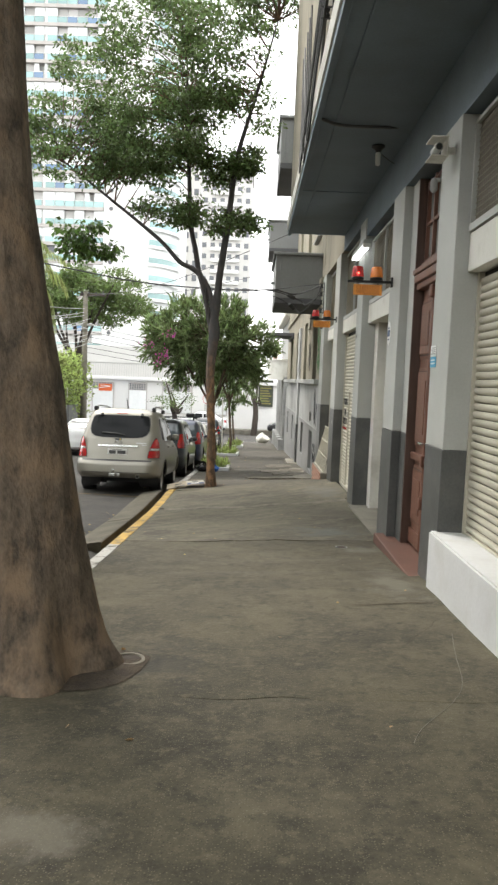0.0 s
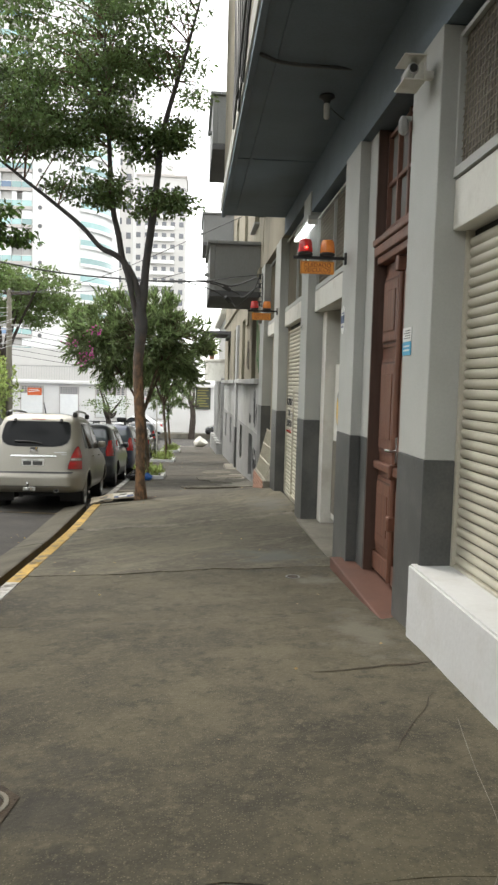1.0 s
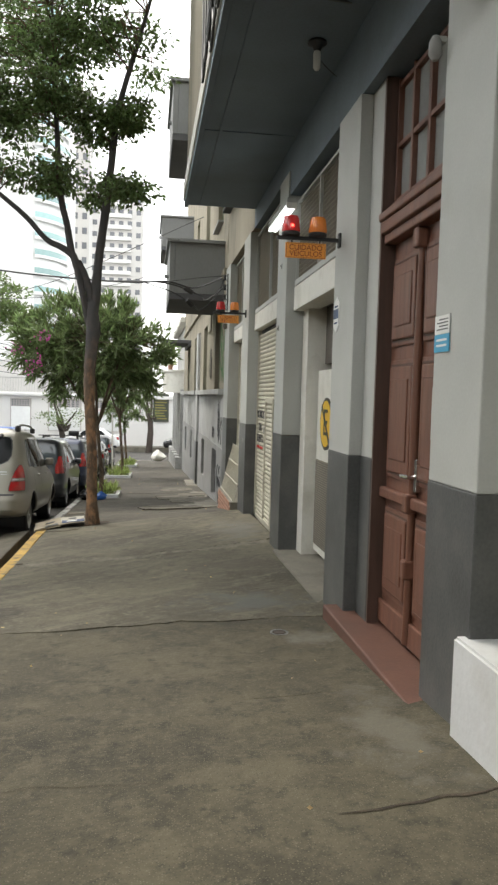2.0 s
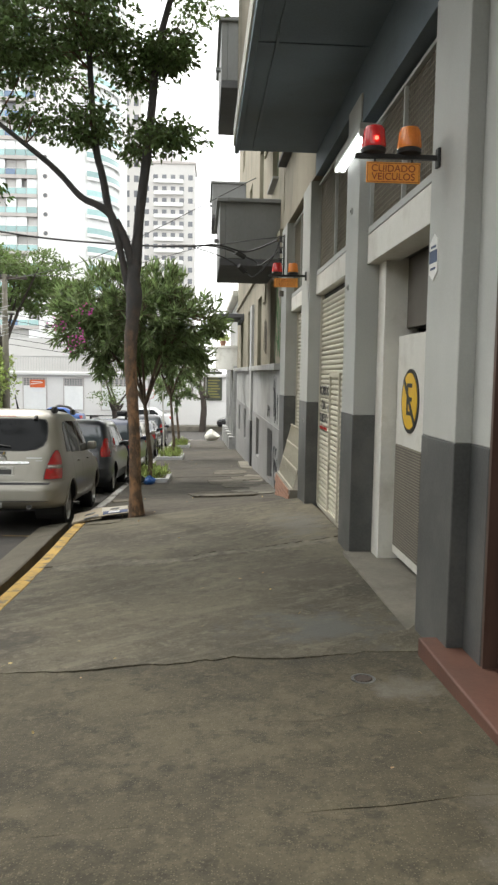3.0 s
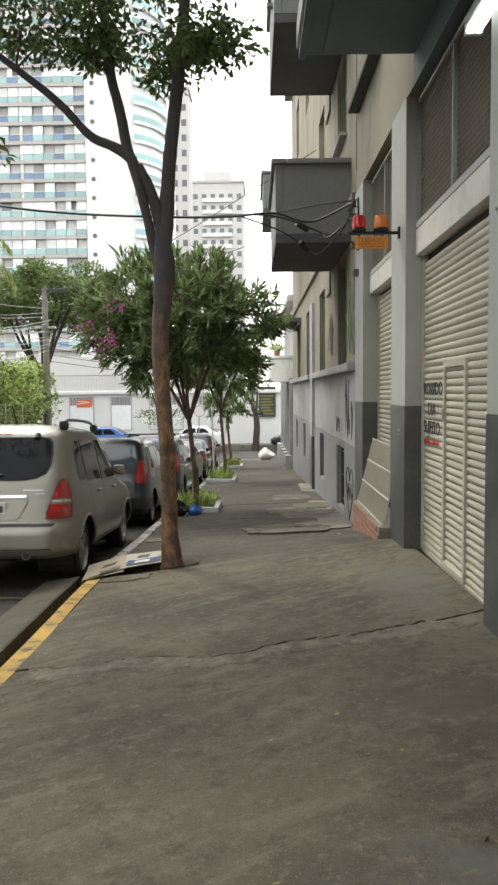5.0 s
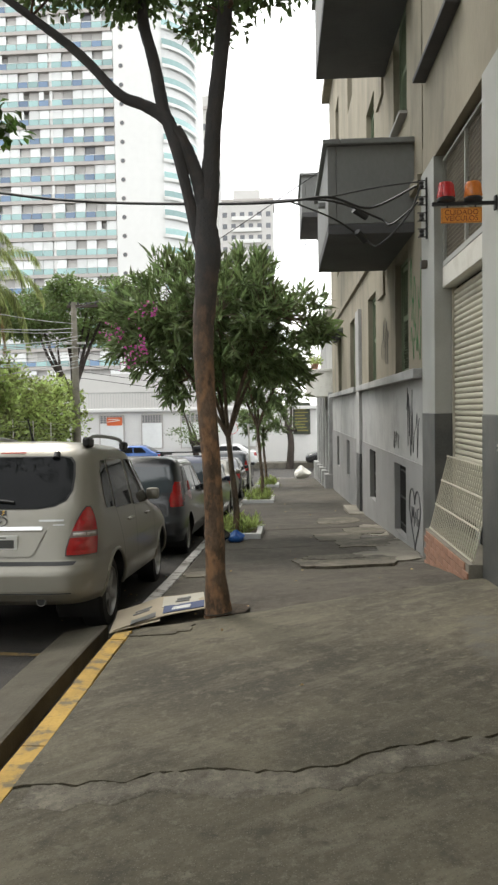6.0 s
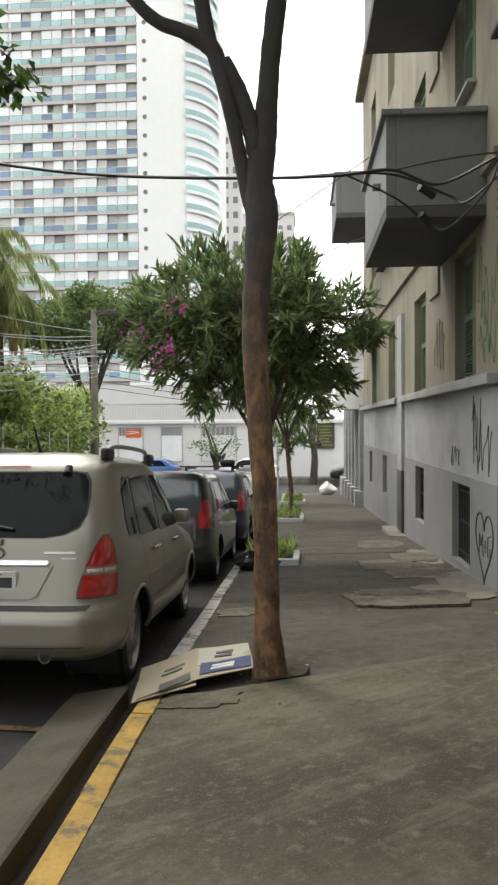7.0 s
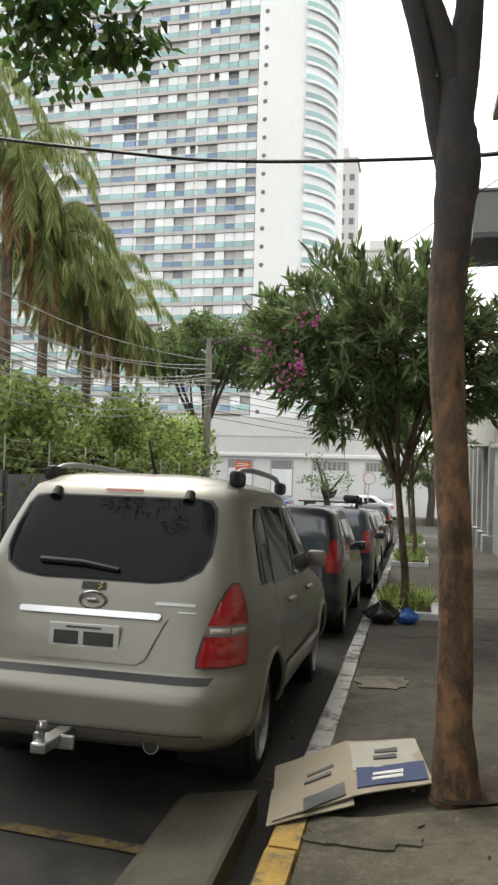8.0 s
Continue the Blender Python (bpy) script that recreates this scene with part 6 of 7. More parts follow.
for k in range(9):
    part("bar", bx(0.12, 1.0 - 0.1 * (k % 3), -0.006, 0.0, 0.2 + k * 0.2, 0.29 + k * 0.2), mat("dull_yellow_print", (0.2, 0.18, 0.05), 0.7, 0.1) if k == 0 else bpy.data.materials["dull_yellow_print"], pn)
road_sign = thing("road_sign", pose(-3.9, 50.5, cz), "round white traffic sign on a grey post", "traffic sign")
part("post", tube(bmesh.new(), [(0, 0, -0.1), (0.12, 0, 2.6)], 0.035, 8), STEEL, road_sign)
part("disc", lathe(bmesh.new(), [(0.3, 0), (0.3, 0.02)], 20, pose(0.12, -0.05, 2.6, 90, 0, 0)), PAPER, road_sign)
part("disc_rim", lathe(bmesh.new(), [(0.33, 0), (0.33, 0.01)], 20, pose(0.12, -0.04, 2.6, 90, 0, 0)), RED_LENS, road_sign)


def tower_main():
    t = thing("apartment_tower", pose(0, 125, -6), "tall white apartment tower with teal glass balconies", "apartment building")
    base = 28.8 - 2.93 * 11 + 6
    n = 30
    part("core", bx(-75, -22.4, 1.4, 20, 0, base + n * 2.93), TOWER_WHITE, t)
    part("blank_wall", bx(-27.8, -22.4, 0.0, 1.39, 0, base + n * 2.93), TOWER_WHITE, t)
    # rounded end with window bands
    pts = [(-22.39, 0.0)] + [(-22.4 + 6.3 * math.sin(a), 9.0 - 9.0 * math.cos(a)) for a in [math.pi / 2 * k / 10 for k in range(11)]] + [(-16.1, 20), (-22.39, 20)]
    part("round_end", prism(bmesh.new(), pts[:1] + pts[1:], 0, base + n * 2.93, "z"), TOWER_WHITE, t, soft=True)
    xs = [-27.85, -38.2, -48.6, -61.8, -75.0]
    first = {}

    def rep(key, name, make, mt, m, parent=None):
        if key not in first:
            first[key] = part(name, make(), mt, parent or t, m=m)
        else:
            same(name, first[key], parent or t, m)

    rng = random.Random(3)
    for k in range(n):
        z = base + k * 2.93
        rep("slab", "floor_slab", lambda: bx(-75, -27.85, -0.1, 1.38, -0.4, 0.15), TOWER_BAND, pose(0, 0, z))
        rep("rail", "handrail", lambda: bx(-75, -27.85, -0.14, -0.04, 1.05, 1.13), TOWER_WHITE, pose(0, 0, z))
        for b in range(4):
            x1, x0 = xs[b], xs[b + 1]
            rep("pier", "pier", lambda: bx(-0.22, 0.22, 0.1, 1.38, 0.15, 2.5), TOWER_WHITE, pose(x0 + 0.3, 0, z))
            nseg = 6
            wseg = (x1 - x0 - 0.5) / nseg
            for s in range(nseg):
                xx = x0 + 0.5 + s * wseg
                u = rng.random()
                blue = u > 0.5 and rng.random() < (0.75 if 12 <= k <= 19 else 0.25)
                rep("glass%d%d" % (b, blue), "balcony_glass", lambda: bx(0.06, wseg - 0.06, -0.1, -0.06, 0.16, 1.04), GLASS_BLUE if blue else GLASS_TEAL, pose(xx, 0, z))
                if u < 0.5:
                    rep("blind%d" % b, "blind", lambda: bx(0.03, wseg - 0.03, 0.12, 0.18, 0.4, 2.5), CURTAIN, pose(xx, 0, z))
                elif u < 0.89:
                    rep("bay%d" % b, "loggia_wall", lambda: bx(0.03, wseg - 0.03, 0.45, 0.51, 0.16, 2.5), BAY_BACK, pose(xx, 0, z))
                elif u < 0.94:
                    rep("dark%d" % b, "dark_opening", lambda: bx(0.05, wseg - 0.05, 0.6, 0.66, 0.2, 2.5), PANE, pose(xx, 0, z))
                else:
                    rep("half%d" % b, "blind", lambda: bx(0.03, wseg * 0.5, 0.12, 0.18, 0.4, 2.5), CURTAIN, pose(xx, 0, z))
        rep("port", "round_window", lambda: lathe(bmesh.new(), [(0.3, 0), (0.3, 0.08)], 14, pose(0, 0.0, 0, 90, 0, 0)), PORTHOLE, pose(-26.6, 0, z + 0.0))
        rep("ring", "round_frame", lambda: lathe(bmesh.new(), [(0.4, 0), (0.4, 0.05)], 14, pose(0, 0.02, 0, 90, 0, 0)), TOWER_BAND, pose(-26.6, 0, z + 0.0))

        def curve_band(r_out, z0, z1):
            bm = bmesh.new()
            pr = None
            for j in range(13):
                a = math.radians(20 + 70 * j / 12)
                p = (-22.4 + (6.3 + r_out) * math.sin(a), 9.0 - (9.0 + r_out) * math.cos(a))
                q = [bm.verts.new((p[0], p[1], zz)) for zz in (z0, z1)]
                if pr:
                    bm.faces.new((pr[0], q[0], q[1], pr[1]))
                pr = q
            return bm
        rep("cslab", "curved_slab", lambda: curve_band(0.5, -0.3, 0.2), TOWER_WHITE, pose(0, 0, z))
        rep("cglass", "curved_glass", lambda: curve_band(0.45, 0.2, 1.1), GLASS_TEAL, pose(0, 0, z))
        rep("cwin", "curved_window", lambda: curve_band(0.05, 1.1, 2.6), CURTAIN, pose(0, 0, z))


tower_main()


def tower_far(x0, x1, y, top, cols, seed, label, balc=False):
    t = thing("far_tower", pose(x0, y, -6), label, "apartment building", "far towers")
    w, h = x1 - x0, top + 6
    part("wall", bx(0, w, 0, w * 0.9, 0, h), TOWER_GREY, t)
    part("roof", bx(-0.3, w + 0.3, -0.3, w * 0.9, h, h + 0.6), TOWER_BAND, t)
    part("roof_tank", bx(w * 0.25, w * 0.75, 1, w * 0.6, h + 0.6, h + 3.2), TOWER_GREY, t)
    first = None
    fb = None
    n = int(h / 3.0)
    for k in range(3, n):
        for c in range(cols):
            m = pose(w * (c + 0.5) / cols, -0.03, k * 3.0 + 0.9)
            if first is None:
                first = part("window", bx(-w / cols * 0.26, w / cols * 0.26, -0.03, 0.05, 0, 1.3), PANE, t, m=m)
            else:
                same("window", first, t, m)
        if balc:
            m = pose(w * 0.5, -0.7, k * 3.0)
            if fb is None:
                fb = part("balcony", bx(-w * 0.28, w * 0.28, 0, 0.68, 0, 1.0), TOWER_WHITE, t, m=m)
            else:
                same("balcony", fb, t, m)


tower_far(-22.5, -15.0, 160, 62, 4, 1, "narrow beige apartment tower far behind")
tower_far(-19.0, -5.2, 205, 56, 6, 2, "distant pale tower with stacked balconies", True)

# added plain blocks behind and across, never in view, to cut sky light
def sky_blocker(name, x0, x1, y0, y1, h, label):
    b = thing(name, pose((x0 + x1) / 2, (y0 + y1) / 2, road_z(-9, min(max(y0, -12), 40))), label, "building", kind="structure")
    part("wall", bx(-(x1 - x0) / 2, (x1 - x0) / 2, -(y1 - y0) / 2, (y1 - y0) / 2, -0.5, h), CREAM, b)
    part("roof", bx(-(x1 - x0) / 2 - 0.3, (x1 - x0) / 2 + 0.3, -(y1 - y0) / 2 - 0.3, (y1 - y0) / 2 + 0.3, h, h + 0.3), BALCONY, b)


sky_blocker("opposite_sky_blocker", -24, -11, -40, 15, 7, "unseen cream block added across the street to cut sky light")
sky_blocker("rear_sky_blocker", -9, 1, -60, -34, 9, "unseen cream block added at the end of the street to cut sky light")

# utility pole and cable bundle across the road
pole = thing("utility_pole", pose(-10.2, 42.0, road_z(-9, 42)), "grey concrete utility pole with a crossarm", "utility pole")
H = 6.0 - road_z(-9, 42)
part("shaft", tube(bmesh.new(), [(0, 0, -0.2), (0, 0, H * 0.5), (0, 0, H)], [0.19, 0.16, 0.12], 12), PALE, pole, soft=True)
part("crossarm", bx(-0.3, 1.1, -0.06, 0.06, H - 0.25, H - 0.12, bevel=0.01), BARK_DARK, pole)
part("crossarm", bx(-0.5, 0.5, -0.06, 0.06, H - 1.9, H - 1.8, bevel=0.01), STEEL, pole)
for k in range(4):
    part("insulator", lathe(bmesh.new(), [(0.03, 0), (0.05, 0.05), (0.03, 0.12)], 8, pose(-0.2 + k * 0.4, 0, H - 0.12)), BLACK, pole)
rng = random.Random(12)
CABLE_GREY = mat("weathered_grey_cable", (0.34, 0.34, 0.33), 0.6, 0.1)
for k in range(13):
    zt = 2.6 + 0.16 * k + rng.uniform(-.06, .06)
    sag = rng.uniform(0.6, 1.3)
    x = -10.15 + rng.uniform(-.15, .25)
    cable("pole_cable", [(x, 42, zt + 0.5), (x, 36, zt - sag * 0.55 + 0.35), (x, 29, zt - sag + 0.35), (x, 20, zt - sag * 0.7 + 0.6), (x, 8, zt + 1.0)], 0.014, "sagging grey street cable between poles", CABLE_GREY, m=W, n=6)
for k in range(6):
    zt = 2.2 + 0.3 * k
    cable("pole_cable", [(-10.2, 42, zt + 0.4), (-4, 50, zt - 0.3), (3, 57.5, zt + 0.2)], 0.014, "thin dark cable crossing to the white building", BLACK, m=W, n=6)
for k, (a, b) in enumerate((((-10.2, 42, 5.9), (1.2, 30, 6.0)), ((-10.2, 42, 5.7), (1.2, 24, 6.3)))):
    A, B = Vector(a), Vector(b)
    cable("crossing_cable", [A, A.lerp(B, 0.5) - Vector((0, 0, 0.5)), B], 0.012, "thin black cable crossing the road", BLACK, m=W)

# ---- cars ----
PAINT_SILVER = mat("beige_silver_car_paint", (0.27, 0.255, 0.215), 0.42, 0.05, 1.0, 300, 0.0, metal=0.5, coat=0.35)
PAINT_DARK = mat("dark_grey_car_paint", (0.016, 0.018, 0.022), 0.3, 0.05, 1.0, 300, 0.0, metal=0.0, coat=0.7)
PAINT_NAVY = mat("navy_car_paint", (0.025, 0.032, 0.06), 0.3, 0.05, 1.0, 300, 0.0, metal=0.4, coat=0.7)
PAINT_BLUE = mat("blue_car_paint", (0.05, 0.12, 0.35), 0.3, 0.05, 1.0, 300, 0.0, metal=0.3, coat=0.7)
PAINT_WHITE = mat("white_car_paint", (0.65, 0.65, 0.64), 0.3, 0.03, 1.0, 300, 0.0, coat=0.7)
PAINT_BLACK = mat("black_car_paint", (0.015, 0.015, 0.016), 0.2, 0.05, 1.0, 300, 0.0, coat=0.8)
TAIL_RED = mat("red_tail_lens", (0.36, 0.012, 0.012), 0.12, 0.2, 20, 90, 0.1, coat=1.0)
TAIL_WHITE = mat("pale_reflector_lens", (0.5, 0.45, 0.42), 0.15, 0.3, 30, 120, 0.3, coat=1.0)
TAIL_CLEAR = mat("clear_tail_lens", (0.2, 0.15, 0.14), 0.12, 0.2, 20, 90, 0.1, coat=1.0)
PLASTIC = mat("dark_plastic_trim", (0.035, 0.035, 0.036), 0.55, 0.15, 3, 60, 0.05)


class Shape:
    """A car body: its ends by height, its half width by height; y runs from tail to nose."""

    def __init__(s, W, rear, front, width, roof, power=9):
        s.W, s.p = W, power
        s.rz, s.ry = zip(*rear)
        s.fz, s.fy = zip(*front)
        s.wz, s.ww = zip(*width)
        s.roof = roof

    def ends(s, z):
        return float(np.interp(z, s.rz, s.ry)), float(np.interp(z, s.fz, s.fy))

    def half(s, z):
        return s.W * float(np.interp(z, s.wz, s.ww))

    def at(s, a, z, side=1):
        """a: -1 tail middle .. 1 nose middle, through the side at 0."""
        r, f = s.ends(z)
        c = (r + f) / 2
        h = (f - r) / 2
        ca, sa = math.cos(a * math.pi / 2), math.sin(a * math.pi / 2)
        e = 2 / s.p
        return Vector((side * s.half(z) * abs(ca) ** e, c + h * (abs(sa) ** e) * (1 if sa > 0 else -1), z))

    def rear(s, x, z, off=0.0):
        r, f = s.ends(z)
        q = min(abs(x) / s.half(z), 0.9999)
        return Vector((x, (r + f) / 2 - (f - r) / 2 * (1 - q ** s.p) ** (1 / s.p) - off, z))

    def front(s, x, z, off=0.0):
        r, f = s.ends(z)
        q = min(abs(x) / s.half(z), 0.9999)
        return Vector((x, (r + f) / 2 + (f - r) / 2 * (1 - q ** s.p) ** (1 / s.p) + off, z))

    def side(s, y, z, sg=1, off=0.0):
        r, f = s.ends(z)
        q = min(abs(y - (r + f) / 2) / ((f - r) / 2), 0.9999)
        return Vector((sg * (s.half(z) * (1 - q ** s.p) ** (1 / s.p) + off), y, z))

    def shell(s, levels, wells=(), n=120):
        """The skin, with round wheel openings (y, r, R)."""
        e = 2 / s.p
        q0 = math.sin(math.pi / 4) ** e
        path = []
        for k in range(14):
            t = math.radians(90 - 45 * k / 14)
            path.append((math.cos(t) ** e, -(math.sin(t) ** e)))
        for k in range(n + 1):
            q = -q0 + 2 * q0 * k / n
            path.append(((1 - abs(q) ** s.p) ** (1 / s.p), q))
        for k in range(13, -1, -1):
            t = math.radians(90 - 45 * k / 14)
            path.append((math.cos(t) ** e, math.sin(t) ** e))
        loop = path + [(-x, q) for x, q in path[::-1]]
        bm = bmesh.new()
        rings = []
        zs = sorted(set(levels) | ({levels[0] + 0.028 * k for k in range(1, 20)} if wells else set()))
        for z in zs:
            r, f = s.ends(z)
            w = s.half(z)
            rings.append([bm.verts.new((w * x, (r + f) / 2 + (f - r) / 2 * q, z)) for x, q in loop])
        m = len(loop)
        for a, b in zip(rings, rings[1:]):
            for k in range(m):
                c = [v.co for v in (a[k], a[(k + 1) % m], b[(k + 1) % m], b[k])]
                mid = sum(c, Vector()) / 4
                if any((mid.y - y) ** 2 + (mid.z - r) ** 2 < R * R for y, r, R in wells) and abs(mid.x) > 0.5 * s.W:
                    continue
                bm.faces.new((a[k], a[(k + 1) % m], b[(k + 1) % m], b[k]))
        for v in list(bm.verts):
            if not v.link_faces:
                bm.verts.remove(v)
        for v in bm.verts:
            if v.is_boundary and abs(v.co.x) > 0.5 * s.W:
                for y, r, R in wells:
                    d = Vector((v.co.y - y, v.co.z - r))
                    if d.length < R + 0.09 and d.length > 1e-4 and v.co.z > levels[0] + 0.001:
                        d = d.normalized() * R
                        p = s.side(y + d.x, max(r + d.y, levels[0]), 1 if v.co.x > 0 else -1)
                        v.co = p
        keep = [v for v in rings[0] if v.is_valid]
        # crowned roof
        top = rings[-1]
        cy = sum((v.co.y for v in top)) / m
        prev = top
        for sc, dz in ((0.93, 0.022), (0.75, 0.045), (0.45, 0.058)):
            nxt = [bm.verts.new((v.co.x * sc, cy + (v.co.y - cy) * (0.5 + sc * 0.5), v.co.z + dz)) for v in top]
            for k in range(m):
                bm.faces.new((prev[k], prev[(k + 1) % m], nxt[(k + 1) % m], nxt[k]))
            prev = nxt
        bm.faces.new(prev)
        bmesh.ops.remove_doubles(bm, verts=bm.verts, dist=0.0004)
        bmesh.ops.recalc_face_normals(bm, faces=bm.faces)
        return bm


def panel(put, rows, n=10, thick=0.0):
    """A curved panel: rows of (z, a, b) put on a surface by put(u, z)."""
    bm = bmesh.new()
    dense = []
    for (z0, a0, b0), (z1, a1, b1) in zip(rows, rows[1:]):
        m = max(1, int(abs(z1 - z0) / 0.05))
        dense += [(z0 + (z1 - z0) * k / m, a0 + (a1 - a0) * k / m, b0 + (b1 - b0) * k / m) for k in range(m)]
    dense.append(rows[-1])
    grid = [[bm.verts.new(put(a + (b - a) * k / n, z)) for k in range(n + 1)] for z, a, b in dense]
    for p, q in zip(grid, grid[1:]):
        for k in range(n):
            bm.faces.new((p[k], p[k + 1], q[k + 1], q[k]))
    return bm


def wheel(parent, x, y, r, sg, rim_mat, w=0.22):
    m = pose(x, y, r) @ pose(0, 0, 0, 0, 90 * sg, 0)
    wh = part("wheel", lathe(bmesh.new(), [(r * 0.62, -w), (r * 0.93, -w), (r, -w * 0.85), (r, -w * 0.15), (r * 0.95, 0.0), (r * 0.72, 0.012), (r * 0.68, 0.0), (r * 0.66, -0.05)], 36), RUBBER, parent, "black rubber tyre", m=m, soft=True)
    part("rim", lathe(bmesh.new(), [(r * 0.70, -0.06), (r * 0.70, 0.005), (r * 0.66, 0.008), (r * 0.63, -0.02), (r * 0.6, -0.07), (0.02, -0.07)], 36), rim_mat, wh, "alloy rim", soft=True)
    sp = bmesh.new()
    for k in range(5):
        a = 2 * math.pi * k / 5
        prism(sp, [(math.cos(a) * u - math.sin(a) * v, math.sin(a) * u + math.cos(a) * v) for u, v in ((0.0, -0.05), (r * 0.64, -0.035), (r * 0.64, 0.035), (0.0, 0.05))], -0.045 + 0.0005 * k, -0.012 + 0.0005 * k, "z")
    part("spokes", sp, rim_mat, wh)
    part("hub_cap", lathe(bmesh.new(), [(0.05, -0.03), (0.05, -0.004), (0.03, 0.0)], 16), STEEL, wh)


def arch(parent, shape, yc, r, sg, R):
    """The dark liner inside a wheel opening."""
    bm = bmesh.new()
    prev = None
    for k in range(25):
        a = math.radians(-25 + 230 * k / 24)
        y, z = yc + (R + 0.012) * math.cos(a), r + (R + 0.012) * math.sin(a)
        x = shape.side(y, max(z, 0.3), 1).x - 0.012
        row = [bm.verts.new((sg * v, y, z)) for v in (x, 0.42)]
        if prev:
            bm.faces.new((prev[0], row[0], row[1], prev[1]))
        prev = row
    part("wheel_well", bm, BLACK, parent, "black wheel well liner")
    part("well_back", bx(sg * 0.42 - 0.01, sg * 0.42 + 0.01, yc - R, yc + R, r - 0.12, r + R), BLACK, parent)


def car(name, m, shape, levels, paint, label, wb, r, glass_rows, tail_rows, side_windows, group="parked cars", rim=None, belt=0.98, pane=GLASS_DARK):
    c = thing(name, m, label, "car", group)
    R = r + 0.065
    body = part("body", shape.shell(levels, [(y, r, R) for y in wb]), paint, c, soft=True)
    part("floor_pan", bx(-shape.W * 0.5, shape.W * 0.5, 0.2, wb[1] + 0.5, levels[0] - 0.02, levels[0] + 0.02), BLACK, c)
    part("rear_window", panel(lambda u, z: shape.rear(u, z, 0.012), glass_rows, 64), pane, c, "dark tinted rear window", soft=True)
    for sg in (-1, 1):
        for rows in side_windows:
            part("side_window", panel(lambda u, z: shape.side(u, z, sg, 0.006), rows, 10), pane, c, "dark tinted side window", soft=True)
        if callable(tail_rows):
            tail_rows(c, sg)
        else:
            part("tail_light", panel(lambda u, z: shape.rear(sg * u, z, 0.012), tail_rows, 8), TAIL_RED, c, "red tail light", soft=True)
        arch(c, shape, wb[0], r, sg, R)
        arch(c, shape, wb[1], r, sg, R)
        for y in wb:
            wheel(c, sg * (shape.half(r) - 0.018), y, r, sg, rim or STEEL)
        mir = bmesh.new()
        box(mir, sg * shape.W - 0.075, sg * shape.W + 0.085, -0.055, 0.055, -0.07, 0.07, bevel=0.035)
        part("mirror", mir, paint, c, m=pose(0, side_windows[-1][0][2] - 0.12, belt + 0.09), soft=True)
    return c


# silver compact sport utility car
suv_shape = Shape(0.895,
    rear=[(0.36, 0.04), (0.40, -0.05), (0.47, -0.10), (0.64, -0.09), (0.70, -0.04), (0.74, 0.02), (0.9, 0.07), (1.0, 0.11), (1.16, 0.17), (1.43, 0.33), (1.65, 0.48), (1.71, 0.54), (1.75, 0.64)],
    front=[(0.36, 4.2), (0.45, 4.3), (0.65, 4.31), (0.82, 4.22), (0.95, 3.95), (1.08, 3.3), (1.12, 3.15), (1.40, 2.85), (1.65, 2.55), (1.75, 2.3)],
    width=[(0.36, 0.94), (0.42, 0.975), (0.55, 1.0), (0.8, 0.995), (1.0, 0.975), (1.12, 0.95), (1.40, 0.875), (1.65, 0.795), (1.71, 0.765), (1.75, 0.70)],
    roof=1.75, power=8)
VAN_LEVELS = [0.28, 0.31, 0.36, 0.42, 0.5, 0.58, 0.62, 0.66, 0.70, 0.78, 0.86, 0.93, 0.98, 1.02, 1.06, 1.12, 1.2, 1.3, 1.4, 1.48, 1.54, 1.58, 1.605, 1.62]
SUV_LEVELS = [0.36, 0.38, 0.41, 0.44, 0.5, 0.58, 0.64, 0.67, 0.70, 0.72, 0.74, 0.8, 0.88, 0.95, 1.02, 1.08, 1.12, 1.18, 1.26, 1.34, 1.43, 1.52, 1.6, 1.65, 1.71, 1.735, 1.75]


def suv_tail(c, sg):
    # tall lamp wrapped round the corner: red, clear band, red
    def put(u, z):
        # u: 0 at the inner edge on the tail, 1 on the flank
        a = -0.84 + 0.5 * u
        p = suv_shape.at(a, z, sg)
        n = Vector((p.x, p.y - 2.1, 0)).normalized()
        return p + n * 0.014
    lamp = part("tail_light", panel(put, [(0.785, 0.0, 0.82), (0.83, 0.0, 0.85), (0.93, 0.06, 0.87)], 16), TAIL_RED, c, "tall red and clear tail light", soft=True)
    part("clear_band", panel(put, [(0.931, 0.05, 0.87), (0.985, 0.085, 0.885)], 16), TAIL_CLEAR, lamp, "clear reversing lens", soft=True)
    part("upper_lens", panel(put, [(0.986, 0.085, 0.885), (1.08, 0.24, 0.86), (1.15, 0.42, 0.8), (1.19, 0.56, 0.72)], 16), TAIL_RED, lamp, soft=True)
    for lo, hi, a0, b0, lens in ((0.82, 0.9, 0.12, 0.62, TAIL_RED), (1.0, 1.08, 0.28, 0.78, TAIL_RED), (0.945, 0.972, 0.12, 0.46, TAIL_WHITE), (0.945, 0.972, 0.5, 0.82, TAIL_WHITE)):
        def bulge(u, z, lo=lo, hi=hi, a0=a0, b0=b0):
            p = put(u, z)
            n = Vector((p.x, p.y - 2.1, 0)).normalized()
            return p + n * 0.012 * max(0.1, (1 - ((u - (a0 + b0) / 2) / ((b0 - a0) / 2)) ** 2)) * max(0.1, 1 - ((z - (lo + hi) / 2) / ((hi - lo) / 2)) ** 2)
        part("reflector", panel(bulge, [(lo, a0, b0), (lo + (hi - lo) * 0.3, a0, b0), ((lo + hi) / 2, a0, b0), (lo + (hi - lo) * 0.7, a0, b0), (hi, a0, b0)], 12), lens, lamp, soft=True)

    def rim(u, z):
        p = put(u, z)
        n = Vector((p.x, p.y - 2.1, 0)).normalized()
        return p - n * 0.007
